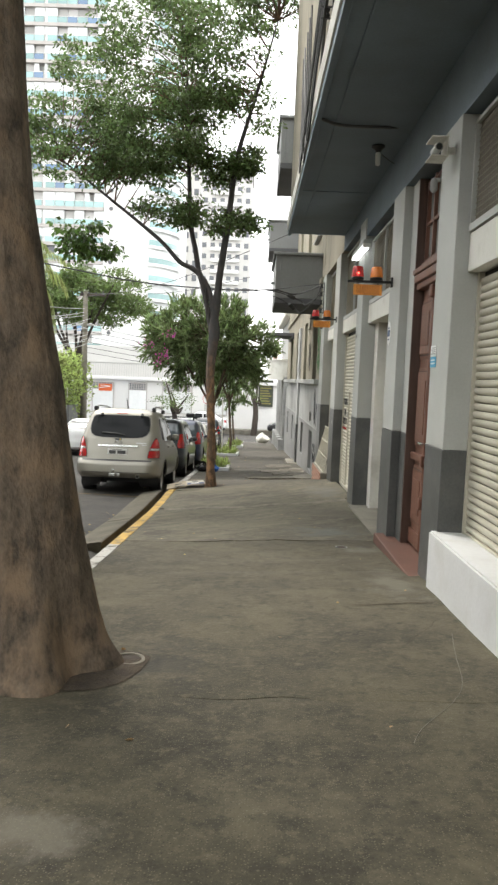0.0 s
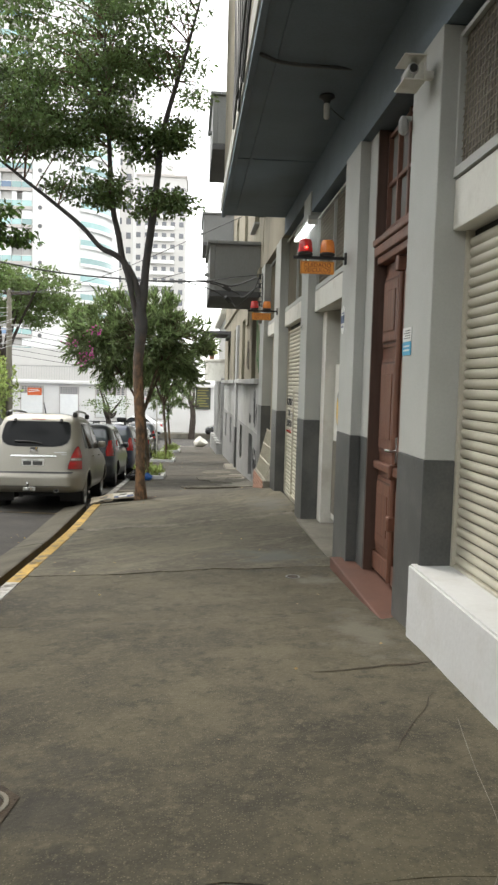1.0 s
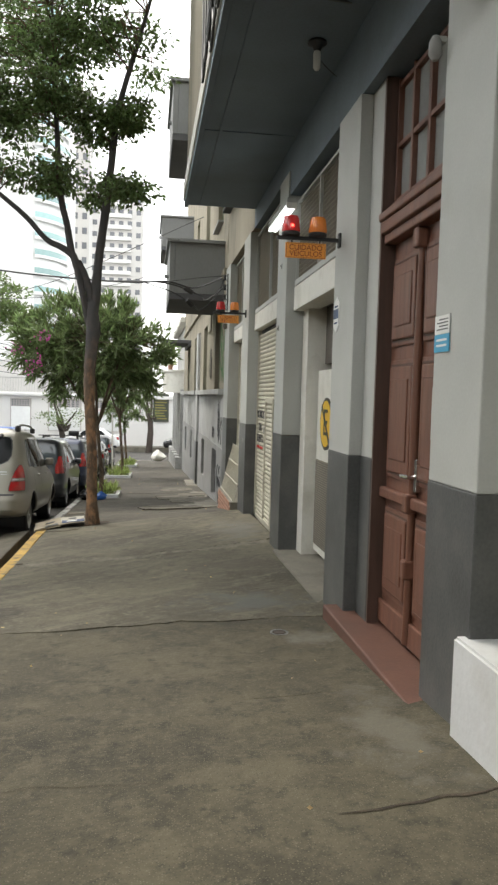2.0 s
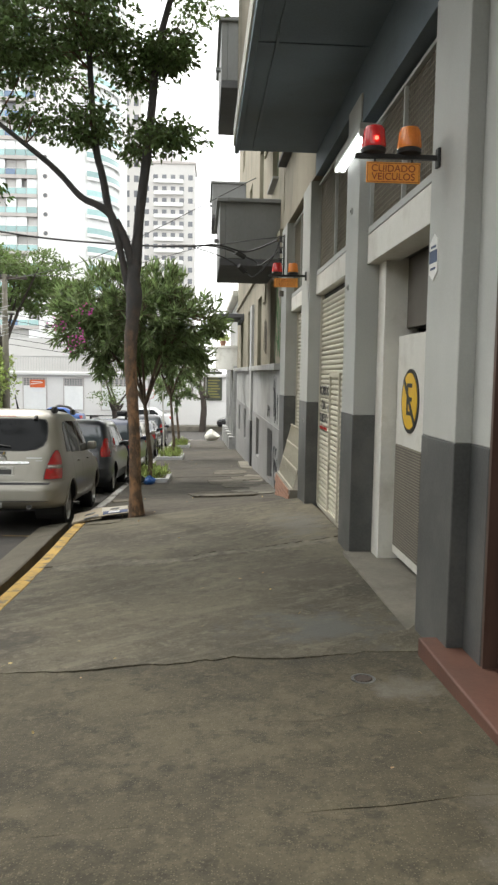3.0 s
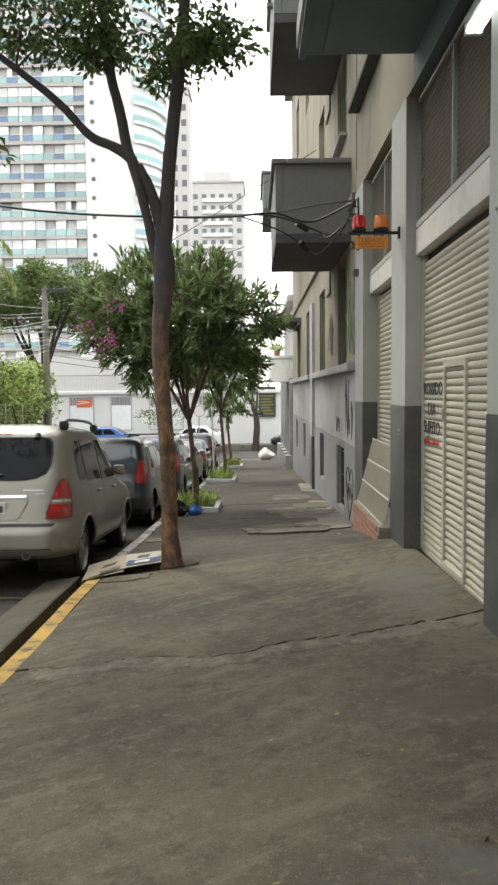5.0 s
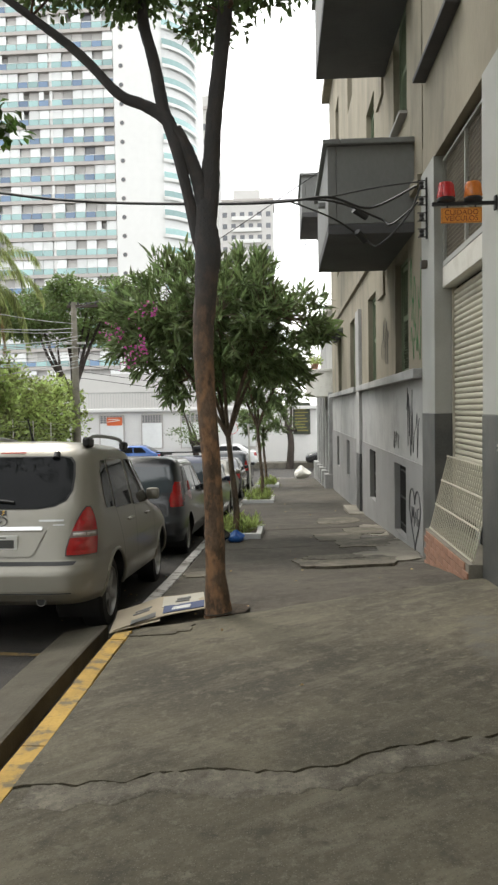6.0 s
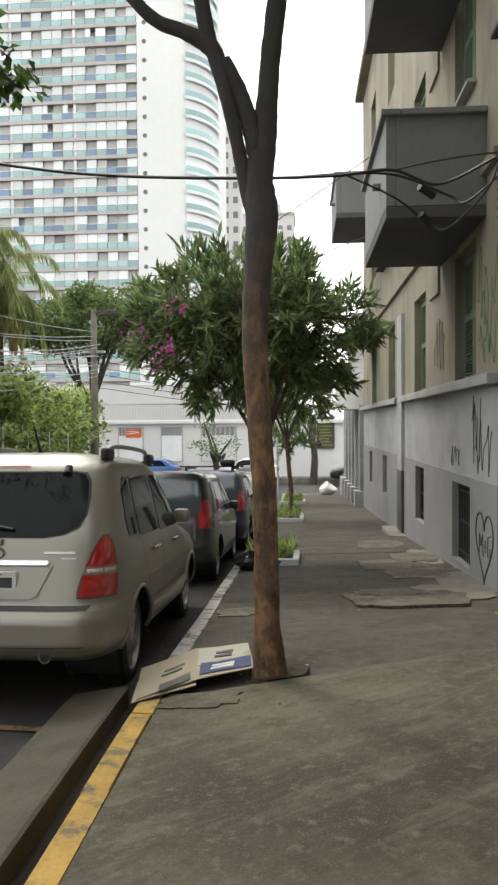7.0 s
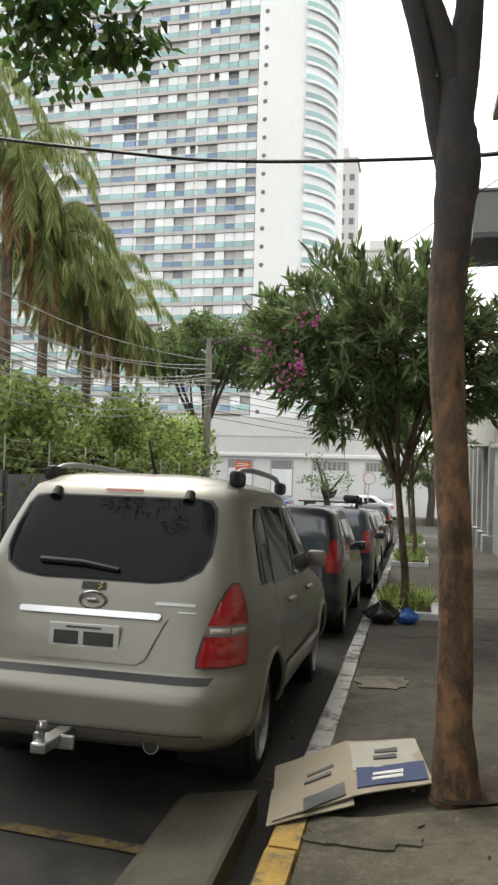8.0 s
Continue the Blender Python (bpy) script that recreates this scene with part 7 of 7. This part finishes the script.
    part("lamp_surround", panel(rim, [(0.776, -0.02, 0.84), (0.83, -0.022, 0.872), (0.93, 0.038, 0.892), (1.08, 0.215, 0.885), (1.16, 0.4, 0.82), (1.198, 0.545, 0.735)], 16), PLASTIC, lamp, soft=True)


road15 = road_z(-2.7, 15.7)
slope = -math.degrees(math.atan2(road_z(-2.7, 15.7) - road_z(-2.7, 18.3), 2.63))
SUV = pose(-2.89, 15.06, road_z(-2.7, 15.88) + 0.02, slope, 0, 0.9)
suv = car("silver_suv", SUV, suv_shape, SUV_LEVELS, PAINT_SILVER, "silver-beige compact off-road car parked at the kerb", (0.86, 3.49), 0.34,
    [(1.19, -0.34, 0.34), (1.21, -0.47, 0.47), (1.26, -0.565, 0.565), (1.34, -0.605, 0.605), (1.46, -0.605, 0.605), (1.58, -0.585, 0.585), (1.63, -0.55, 0.55), (1.645, -0.48, 0.48)],
    suv_tail,
    [[(1.16, 0.66, 0.94), (1.26, 0.66, 0.95), (1.5, 0.74, 0.99), (1.61, 0.86, 1.0)], [(1.14, 1.0, 1.72), (1.28, 1.02, 1.75), (1.52, 1.06, 1.78), (1.63, 1.09, 1.78)], [(1.13, 1.82, 2.9), (1.22, 1.84, 2.8), (1.44, 1.87, 2.6), (1.63, 1.89, 2.42)]],
    rim=STEEL, belt=1.12)


def suv_extras(c):
    S = suv_shape
    rear = lambda off: (lambda u, z: S.rear(u, z, off))
    # window surround and deep seals
    part("window_seal", panel(rear(0.006), [(1.18, -0.34, 0.34), (1.2, -0.485, 0.485), (1.25, -0.58, 0.58), (1.34, -0.622, 0.622), (1.46, -0.622, 0.622), (1.59, -0.6, 0.6), (1.645, -0.56, 0.56), (1.654, -0.48, 0.48)], 64), PLASTIC, c, "black window seal", soft=True)
    # bumper with a dark seam, tailgate recess, plate
    part("bumper_seam", panel(rear(0.004), [(0.705, -0.70, 0.70), (0.735, -0.72, 0.72)], 64), PLASTIC, c, "dark seam above the bumper", soft=True)
    part("bumper_step", panel(rear(0.004), [(0.47, -0.7, 0.7), (0.478, -0.7, 0.7)], 64), PLASTIC, c, soft=True)
    rec = part("plate_recess", panel(rear(0.012), [(0.775, -0.3, 0.3), (0.80, -0.35, 0.35), (0.96, -0.42, 0.42), (1.005, -0.44, 0.44)], 12), PAINT_SILVER, c, "raised plate surround", soft=True)
    part("chrome_bar", panel(lambda u, z: S.rear(u, z, 0.03), [(1.0, -0.4, 0.4), (1.02, -0.41, 0.41), (1.032, -0.4, 0.4)], 12), CHROME, c, "chrome grip strip", soft=True)
    y0 = S.rear(0, 0.89).y
    plate = part("number_plate", bx(-0.2, 0.2, y0 - 0.028, y0 - 0.014, 0.83, 0.96, bevel=0.006), PAPER, c, "pale number plate with dark bars")
    part("plate_bar", bx(-0.17, -0.03, y0 - 0.031, y0 - 0.027, 0.85, 0.92), DARK_GREY, plate)
    part("plate_bar", bx(0.0, 0.17, y0 - 0.031, y0 - 0.027, 0.85, 0.92), DARK_GREY, plate)
    part("plate_strip", bx(-0.1, 0.1, y0 - 0.031, y0 - 0.027, 0.935, 0.945), MESH_GREY, plate)
    # plain oval badge and bars where the maker's marks are
    yb = S.rear(0, 1.08).y
    bm = bmesh.new()
    pts = [(0.075 * math.cos(a), 0.045 * math.sin(a)) for a in [2 * math.pi * k / 28 for k in range(29)]]
    tube(bm, [Vector((x, yb - 0.012, 1.075 + z)) for x, z in pts], 0.008, 6, cap=False)
    part("badge", bm, CHROME, c, "plain chrome oval badge", soft=True)
    part("badge_bar", bx(-0.03, 0.03, yb - 0.022, yb - 0.008, 1.065, 1.085, bevel=0.004, m=pose(0, 0, 0)), CHROME, c)
    part("nameplate_bar", panel(rear(0.007), [(1.072, 0.36, 0.58), (1.088, 0.36, 0.58)], 24), STEEL, c, "thin chrome maker's bar", soft=True)
    part("nameplate_bar", panel(rear(0.007), [(1.037, 0.49, 0.59), (1.046, 0.49, 0.59)], 16), STEEL, c, soft=True)
    dec = part("sticker", panel(rear(0.008), [(1.13, -0.08, 0.06), (1.17, -0.08, 0.06)], 4), PLASTIC, c, "small dark sticker with yellow checks")
    for i in range(4):
        part("check", panel(rear(0.0095), [(1.132 + 0.01 * i, 0.02 + 0.01 * (i % 2), 0.03 + 0.01 * (i % 2)), (1.141 + 0.01 * i, 0.02 + 0.01 * (i % 2), 0.03 + 0.01 * (i % 2))], 1), YELLOW, dec)
    # wiper, hinges, spoiler, aerial
    part("wiper", tube(bmesh.new(), [S.rear(-0.36, 1.275, 0.03), S.rear(-0.1, 1.27, 0.035), S.rear(0.12, 1.24, 0.03)], [0.018, 0.016, 0.012], 6), BLACK, c, "black rear wiper", soft=True)
    for x in (-0.42, 0.42):
        q = S.rear(x, 1.63, 0.02)
        part("window_hinge", tube(bmesh.new(), [q, S.rear(x, 1.685, 0.025)], [0.035, 0.028], 10), BLACK, c, "black window hinge", soft=True)
    part("brake_light", panel(rear(0.01), [(1.682, -0.12, 0.12), (1.694, -0.12, 0.12)], 6), TAIL_RED, c, soft=True)
    part("aerial", tube(bmesh.new(), [(0.05, 0.92, 1.78), (0.05, 0.88, 1.83), (0.03, 0.80, 2.02)], [0.035, 0.012, 0.006], 8), BLACK, c, "short black roof aerial", soft=True)
    for sg in (-1, 1):
        rail = tube(bmesh.new(), spline([(sg * 0.61, 0.74, 1.76), (sg * 0.61, 0.86, 1.83), (sg * 0.62, 1.2, 1.865), (sg * 0.62, 2.0, 1.865), (sg * 0.61, 2.3, 1.84), (sg * 0.59, 2.42, 1.77)], 5), 0.02, 8)
        r = part("roof_rail", rail, STEEL, c, "silver roof rail with black feet", soft=True)
        for y in (0.72, 2.3):
            part("rail_foot", bx(sg * 0.62 - 0.035, sg * 0.62 + 0.035, y, y + 0.22, 1.74, 1.84, bevel=0.028), BLACK, r)
        for y in (1.52, 2.45):
            q = S.side(y, 1.0, sg, 0.02)
            part("door_handle", bx(q.x - 0.022, q.x + 0.022, y - 0.1, y + 0.1, 0.985, 1.015, bevel=0.012), PAINT_SILVER, c)
        for y in (1.0, 1.85, 2.95):
            part("door_seam", panel(lambda u, z: S.side(u, z, sg, 0.003), [(0.4, y - 0.005 + (0.25 if y == 1.0 else 0), y + 0.005 + (0.25 if y == 1.0 else 0)), (0.7, y - 0.005 + (0.2 if y == 1.0 else 0), y + 0.005 + (0.2 if y == 1.0 else 0)), (1.13, y - 0.005, y + 0.005)], 1), BLACK, c)
        part("side_moulding", panel(lambda u, z: S.side(u, z, sg, 0.014), [(0.5, 1.3, 3.05), (0.53, 1.28, 3.06), (0.58, 1.28, 3.06), (0.6, 1.3, 3.05)], 16), PAINT_SILVER, c, soft=True)
        # flared arch lips
        for yc in (0.86, 3.49):
            pts = [S.side(yc + 0.415 * math.cos(a), max(0.34 + 0.415 * math.sin(a), 0.36), sg, 0.0) for a in [math.radians(3 + 174 * k / 24) for k in range(25)]]
            part("arch_lip", tube(bmesh.new(), pts, 0.018, 8), PAINT_SILVER, c, soft=True)
    # exhaust and tow ball
    part("exhaust", tube(bmesh.new(), [(0.44, -0.06, 0.405), (0.44, 0.3, 0.405)], 0.042, 16), STEEL, c, "steel exhaust pipe", soft=True)
    # black disc on the closed pipe stands for the darkness of its bore
    part("exhaust_bore", tube(bmesh.new(), [(0.44, -0.065, 0.405), (0.44, -0.05, 0.405)], 0.034, 16), BLACK, c)
    tow = part("tow_bar", bx(-0.04, 0.04, -0.4, 0.25, 0.42, 0.47, bevel=0.01), STEEL, c, "steel tow bar with ball")
    part("tow_ball", lathe(bmesh.new(), [(0.015, 0.0), (0.015, 0.04), (0.027, 0.055), (0.03, 0.07), (0.02, 0.092)], 14, pose(0, -0.36, 0.47)), CHROME, tow, soft=True)
    part("tow_plate", bx(-0.11, 0.11, -0.24, -0.225, 0.4, 0.47, bevel=0.01), STEEL, tow)
    part("underbody", bx(-0.66, 0.66, 0.75, 4.0, 0.24, 0.37), BLACK, c)


suv_extras(suv)

# dark saloon
sedan_shape = Shape(0.86,
    rear=[(0.25, 0.12), (0.35, 0.0), (0.55, 0.0), (0.7, 0.04), (0.92, 0.07), (1.0, 0.12), (1.04, 0.35), (1.08, 0.5), (1.3, 0.85), (1.42, 1.15)],
    front=[(0.25, 4.1), (0.4, 4.2), (0.6, 4.2), (0.75, 4.05), (0.9, 3.5), (0.98, 3.1), (1.2, 2.75), (1.42, 2.3)],
    width=[(0.25, 0.92), (0.4, 1.0), (0.7, 1.0), (0.95, 0.96), (1.02, 0.92), (1.3, 0.8), (1.42, 0.7)], roof=1.42)
SED_LEVELS = [0.25, 0.3, 0.36, 0.45, 0.55, 0.7, 0.8, 0.9, 0.96, 1.0, 1.02, 1.04, 1.08, 1.15, 1.25, 1.34, 1.39, 1.42]
SED_SIDE = [[(1.03, 0.95, 1.75), (1.15, 1.05, 1.76), (1.35, 1.3, 1.78)], [(1.02, 1.83, 2.85), (1.15, 1.84, 2.7), (1.36, 1.86, 2.4)]]
# tall dark people carrier or estate
van_shape = Shape(0.9,
    rear=[(0.28, 0.1), (0.4, 0.0), (0.6, 0.0), (0.7, 0.05), (1.0, 0.1), (1.3, 0.24), (1.55, 0.4), (1.62, 0.5)],
    front=[(0.28, 4.2), (0.5, 4.3), (0.75, 4.2), (0.95, 3.7), (1.05, 3.25), (1.3, 2.95), (1.62, 2.4)],
    width=[(0.28, 0.93), (0.5, 1.0), (0.95, 0.97), (1.04, 0.95), (1.3, 0.87), (1.55, 0.79), (1.62, 0.72)], roof=1.62)
VAN_SIDE = [[(1.06, 0.45, 0.95), (1.3, 0.6, 0.97), (1.5, 0.75, 0.98)], [(1.06, 1.03, 1.78), (1.5, 1.08, 1.8)], [(1.05, 1.86, 2.95), (1.2, 1.88, 2.8), (1.5, 1.9, 2.5)]]


def parked(shape, levels, paint, label, y, x, side, glass, tail, wb, r, name="parked_car", turn=0.6):
    sl = -math.degrees(math.atan2(road_z(x, y) - road_z(x, y + 3), 3.0))
    return car(name, pose(x, y, road_z(x, y + wb[0]) + 0.02, sl, 0, turn), shape, levels, paint, label, wb, r, glass, tail, side, pane=GLASS_SKY)


SED_GLASS = [(1.07, -0.62, 0.62), (1.2, -0.6, 0.6), (1.36, -0.54, 0.54)]
VAN_GLASS = [(1.08, -0.68, 0.68), (1.3, -0.68, 0.68), (1.5, -0.62, 0.62)]
SED_TAIL = [(0.74, 0.45, 0.83), (0.8, 0.43, 0.84), (0.9, 0.44, 0.83), (0.94, 0.5, 0.8)]
VAN_TAIL = [(0.85, 0.66, 0.87), (0.95, 0.64, 0.88), (1.1, 0.66, 0.87), (1.25, 0.7, 0.83)]
parked(van_shape, VAN_LEVELS, PAINT_DARK, "dark grey hatchback parked behind the silver car", 20.5, -2.94, VAN_SIDE, VAN_GLASS, VAN_TAIL, (0.85, 3.5), 0.33)
v1 = parked(van_shape, VAN_LEVELS, PAINT_NAVY, "tall navy blue estate car with a bicycle rack on the roof", 24.9, -2.85, VAN_SIDE, VAN_GLASS, VAN_TAIL, (0.85, 3.5), 0.34)
for x in (-0.5, 0.5):
    part("rack_bar", bx(x - 0.02, x + 0.02, 0.8, 2.3, 1.70, 1.74, bevel=0.006), BLACK, v1)
    part("rack_foot", bx(x - 0.03, x + 0.03, 0.85, 0.95, 1.6, 1.71), BLACK, v1)
for y in (0.95, 1.9):
    part("rack_cross", bx(-0.65, 0.65, y - 0.02, y + 0.02, 1.74, 1.77), BLACK, v1)
part("rack_clamp", bx(0.25, 0.55, 0.7, 1.0, 1.77, 1.9, bevel=0.04), BLACK, v1)
parked(sedan_shape, SED_LEVELS, PAINT_SILVER, "silver saloon car parked at the kerb", 29.8, -2.95, SED_SIDE, SED_GLASS, SED_TAIL, (0.8, 3.35), 0.31)
parked(sedan_shape, SED_LEVELS, PAINT_BLACK, "black saloon car parked at the kerb", 34.6, -3.0, SED_SIDE, SED_GLASS, SED_TAIL, (0.8, 3.35), 0.31)
parked(van_shape, VAN_LEVELS, PAINT_DARK, "dark estate car parked at the kerb", 39.4, -3.05, VAN_SIDE, VAN_GLASS, VAN_TAIL, (0.85, 3.5), 0.34)


PAINT_GREEN = mat("dark_green_car_paint", (0.02, 0.035, 0.028), 0.3, 0.05, 1.0, 300, 0.0, metal=0.3, coat=0.7)
parked(sedan_shape, SED_LEVELS, PAINT_GREEN, "dark green saloon car parked beside the old tree", 4.85, -2.93, SED_SIDE, SED_GLASS, SED_TAIL, (0.8, 3.35), 0.31)


def across(shape, levels, paint, label, x, y, side, glass, tail, wb, r, turn):
    return car("parked_car", pose(x, y, cz + 0.02, 0, 0, turn), shape, levels, paint, label, wb, r, glass, tail, side)


across(sedan_shape, SED_LEVELS, PAINT_BLACK, "black saloon car parked across the junction", 4.6, 55.6, SED_SIDE, SED_GLASS, SED_TAIL, (0.8, 3.35), 0.31, 90)
across(sedan_shape, SED_LEVELS, PAINT_WHITE, "white saloon car parked across the junction", -2.6, 55.6, SED_SIDE, SED_GLASS, SED_TAIL, (0.8, 3.35), 0.31, 90)
across(sedan_shape, SED_LEVELS, PAINT_BLUE, "blue saloon car parked across the junction", -8.6, 55.2, SED_SIDE, SED_GLASS, SED_TAIL, (0.8, 3.35), 0.31, 90)
parked(sedan_shape, SED_LEVELS, PAINT_WHITE, "white saloon car parked across the road", 29, -7.2, SED_SIDE, SED_GLASS, SED_TAIL, (0.8, 3.35), 0.31)

# ---- loose things ----
box_ = thing("flattened_carton", Matrix(), "flattened cardboard carton leaning from the kerb to the tree", "cardboard")


def sheet_card(name, quad, lift, parent, material, label="", n=6):
    bm = bmesh.new()
    A, B, C, D = [Vector(q) for q in quad]
    g = []
    for i in range(n + 1):
        row = []
        for j in range(n + 1):
            u, v = i / n, j / n
            p = A.lerp(B, u).lerp(D.lerp(C, u), v)
            row.append(bm.verts.new(p + Vector((0, 0, lift + 0.003 * math.sin(5 * u + 3 * v)))))
        g.append(row)
    for i in range(n):
        for j in range(n):
            bm.faces.new((g[i][j], g[i + 1][j], g[i + 1][j + 1], g[i][j + 1]))
    r = bmesh.ops.extrude_face_region(bm, geom=list(bm.faces))
    bmesh.ops.translate(bm, vec=(0, 0, 0.006), verts=[e for e in r["geom"] if isinstance(e, bmesh.types.BMVert)])
    bmesh.ops.recalc_face_normals(bm, faces=bm.faces)
    return part(name, bm, material, parent, label)


def gp(x, y, h=0.0):
    return (x, y, ground(x, y) + h)


sheet_card("flap", [gp(-1.79, 14.85, 0.03), gp(-1.46, 15.12, 0.05), gp(-1.55, 15.82, 0.08), gp(-1.89, 15.44, 0.05)], 0.004, box_, CARDBOARD)
sheet_card("panel", [gp(-1.46, 15.12, 0.05), gp(-1.07, 15.34, 0.05), gp(-1.17, 15.95, 0.07), gp(-1.55, 15.82, 0.08)], 0.004, box_, CARDBOARD)
sheet_card("under_sheet", [gp(-1.81, 14.82, 0.022), gp(-1.44, 15.08, 0.035), gp(-1.5, 15.5, 0.045), gp(-1.86, 15.2, 0.03)], 0.0, box_, CARDBOARD)
sheet_card("printed_band", [gp(-1.66, 14.93, 0.045), gp(-1.485, 15.13, 0.055), gp(-1.505, 15.26, 0.058), gp(-1.68, 15.07, 0.05)], 0.007, box_, DARK_GREY, "dark grey printed band")
sheet_card("white_print", [gp(-1.475, 15.40, 0.062), gp(-1.125, 15.60, 0.06), gp(-1.165, 15.93, 0.07), gp(-1.53, 15.79, 0.078)], 0.006, box_, CARD_WHITE, "pale printed face")
sheet_card("printed_band", [gp(-1.435, 15.20, 0.056), gp(-1.095, 15.37, 0.055), gp(-1.12, 15.60, 0.062), gp(-1.46, 15.43, 0.066)], 0.0075, box_, CARD_BLUE, "dark blue printed band")
for k in range(2):
    sheet_card("print_line", [gp(-1.38, 15.56 + 0.1 * k, 0.068), gp(-1.26, 15.62 + 0.1 * k, 0.068), gp(-1.265, 15.66 + 0.1 * k, 0.07), gp(-1.385, 15.60 + 0.1 * k, 0.07)], 0.0095, box_, DARK_GREY, n=1)
    sheet_card("print_line", [gp(-1.37, 15.29 + 0.06 * k, 0.0615), gp(-1.22, 15.365 + 0.06 * k, 0.0615), gp(-1.222, 15.39 + 0.06 * k, 0.0625), gp(-1.372, 15.315 + 0.06 * k, 0.0625)], 0.0095, box_, PAPER, n=1)
    sheet_card("print_line", [gp(-1.70, 15.22 + 0.1 * k, 0.056), gp(-1.58, 15.36 + 0.1 * k, 0.062), gp(-1.585, 15.38 + 0.1 * k, 0.063), gp(-1.705, 15.24 + 0.1 * k, 0.057)], 0.008, box_, DARK_GREY, n=1)


def bag(x, y, r, material, label, seed):
    bm = bmesh.new()
    rows = []
    for i in range(9):
        t = i / 8
        rr = r * (math.sin(math.pi * (0.12 + 0.8 * t)) ** 0.7) * (1 - 0.55 * max(0, t - 0.6) / 0.4)
        rows.append([bm.verts.new(((rr * (1 + 0.45 * noise.noise(Vector((math.cos(a) * 1.6, math.sin(a) * 1.6, t * 3 + seed))) + 0.12 * noise.noise(Vector((math.cos(a) * 6, math.sin(a) * 6, t * 7 + seed))))) * math.cos(a), rr * math.sin(a), r * (1.35 + 0.25 * math.sin(3 * a)) * t)) for a in [2 * math.pi * k / 18 for k in range(18)]])
    for a, b in zip(rows, rows[1:]):
        for k in range(18):
            bm.faces.new((a[k], a[(k + 1) % 18], b[(k + 1) % 18], b[k]))
    bm.faces.new(rows[-1])
    bm.faces.new(rows[0][::-1])
    o = part("rubbish_bag", bm, material, None, m=pose(x, y, ground(x, y) - 0.01), soft=True)
    tagged(o, label, "rubbish bag", "rubbish bags")


bag(-1.62, 21.3, 0.2, mat("black_bin_liner", (0.015, 0.015, 0.016), 0.25, 0.2, 6, 40, 0.3), "knotted black plastic rubbish bag by the tree bed", 1)
bag(-1.3, 21.4, 0.14, mat("blue_bin_liner", (0.03, 0.12, 0.4), 0.35, 0.2, 6, 40, 0.3), "blue plastic rubbish bag by the tree bed", 2)
bag(0.05, 46.4, 0.42, mat("white_bin_liner", (0.7, 0.68, 0.6), 0.4, 0.1, 6, 40, 0.3), "white plastic rubbish bag at the corner", 3)
string = part("loose_string", tube(bmesh.new(), spline([gp(1.44, 5.28, 0.004), gp(1.34, 4.8, 0.005), gp(1.25, 4.31, 0.004), gp(1.13, 4.03, 0.005), gp(0.97, 3.8, 0.004), gp(0.87, 3.64, 0.005), gp(0.81, 3.5, 0.004)], 6), 0.0013, 5), PALE, None, soft=True)
tagged(string, "loose pale string lying on the pavement", "string")
# yellow line and leaves on the road
ln = bmesh.new()
sheet(ln, [-4.0, -3.6, -3.2, -2.8, -2.5, -2.2], [14.74, 14.78, 14.82], lambda x, y: road_z(x, y) + 0.006)
tagged(part("road_line", ln, ROAD_YEL, None), "faded yellow painted line on the asphalt", "road marking", kind="structure")
rng = np.random.RandomState(77)
P = [(x, y, ground(x, y) + 0.006) for x, y in zip(rng.uniform(-1.6, 1.5, 60), rng.uniform(2, 30, 60))] + [(x, y, road_z(x, y) + 0.01) for x, y in zip(rng.uniform(-2.6, -1.95, 60), rng.uniform(9, 24, 60))]
D = [(rng.normal(), rng.normal(), 0.05) for _ in P]
tagged(leaves("fallen_leaves", P, D, 0.035, 0.022, LEAF_DRY, None, 77, fold=0.1), "small dry fallen leaves on the pavement", "leaves", kind="stuff")
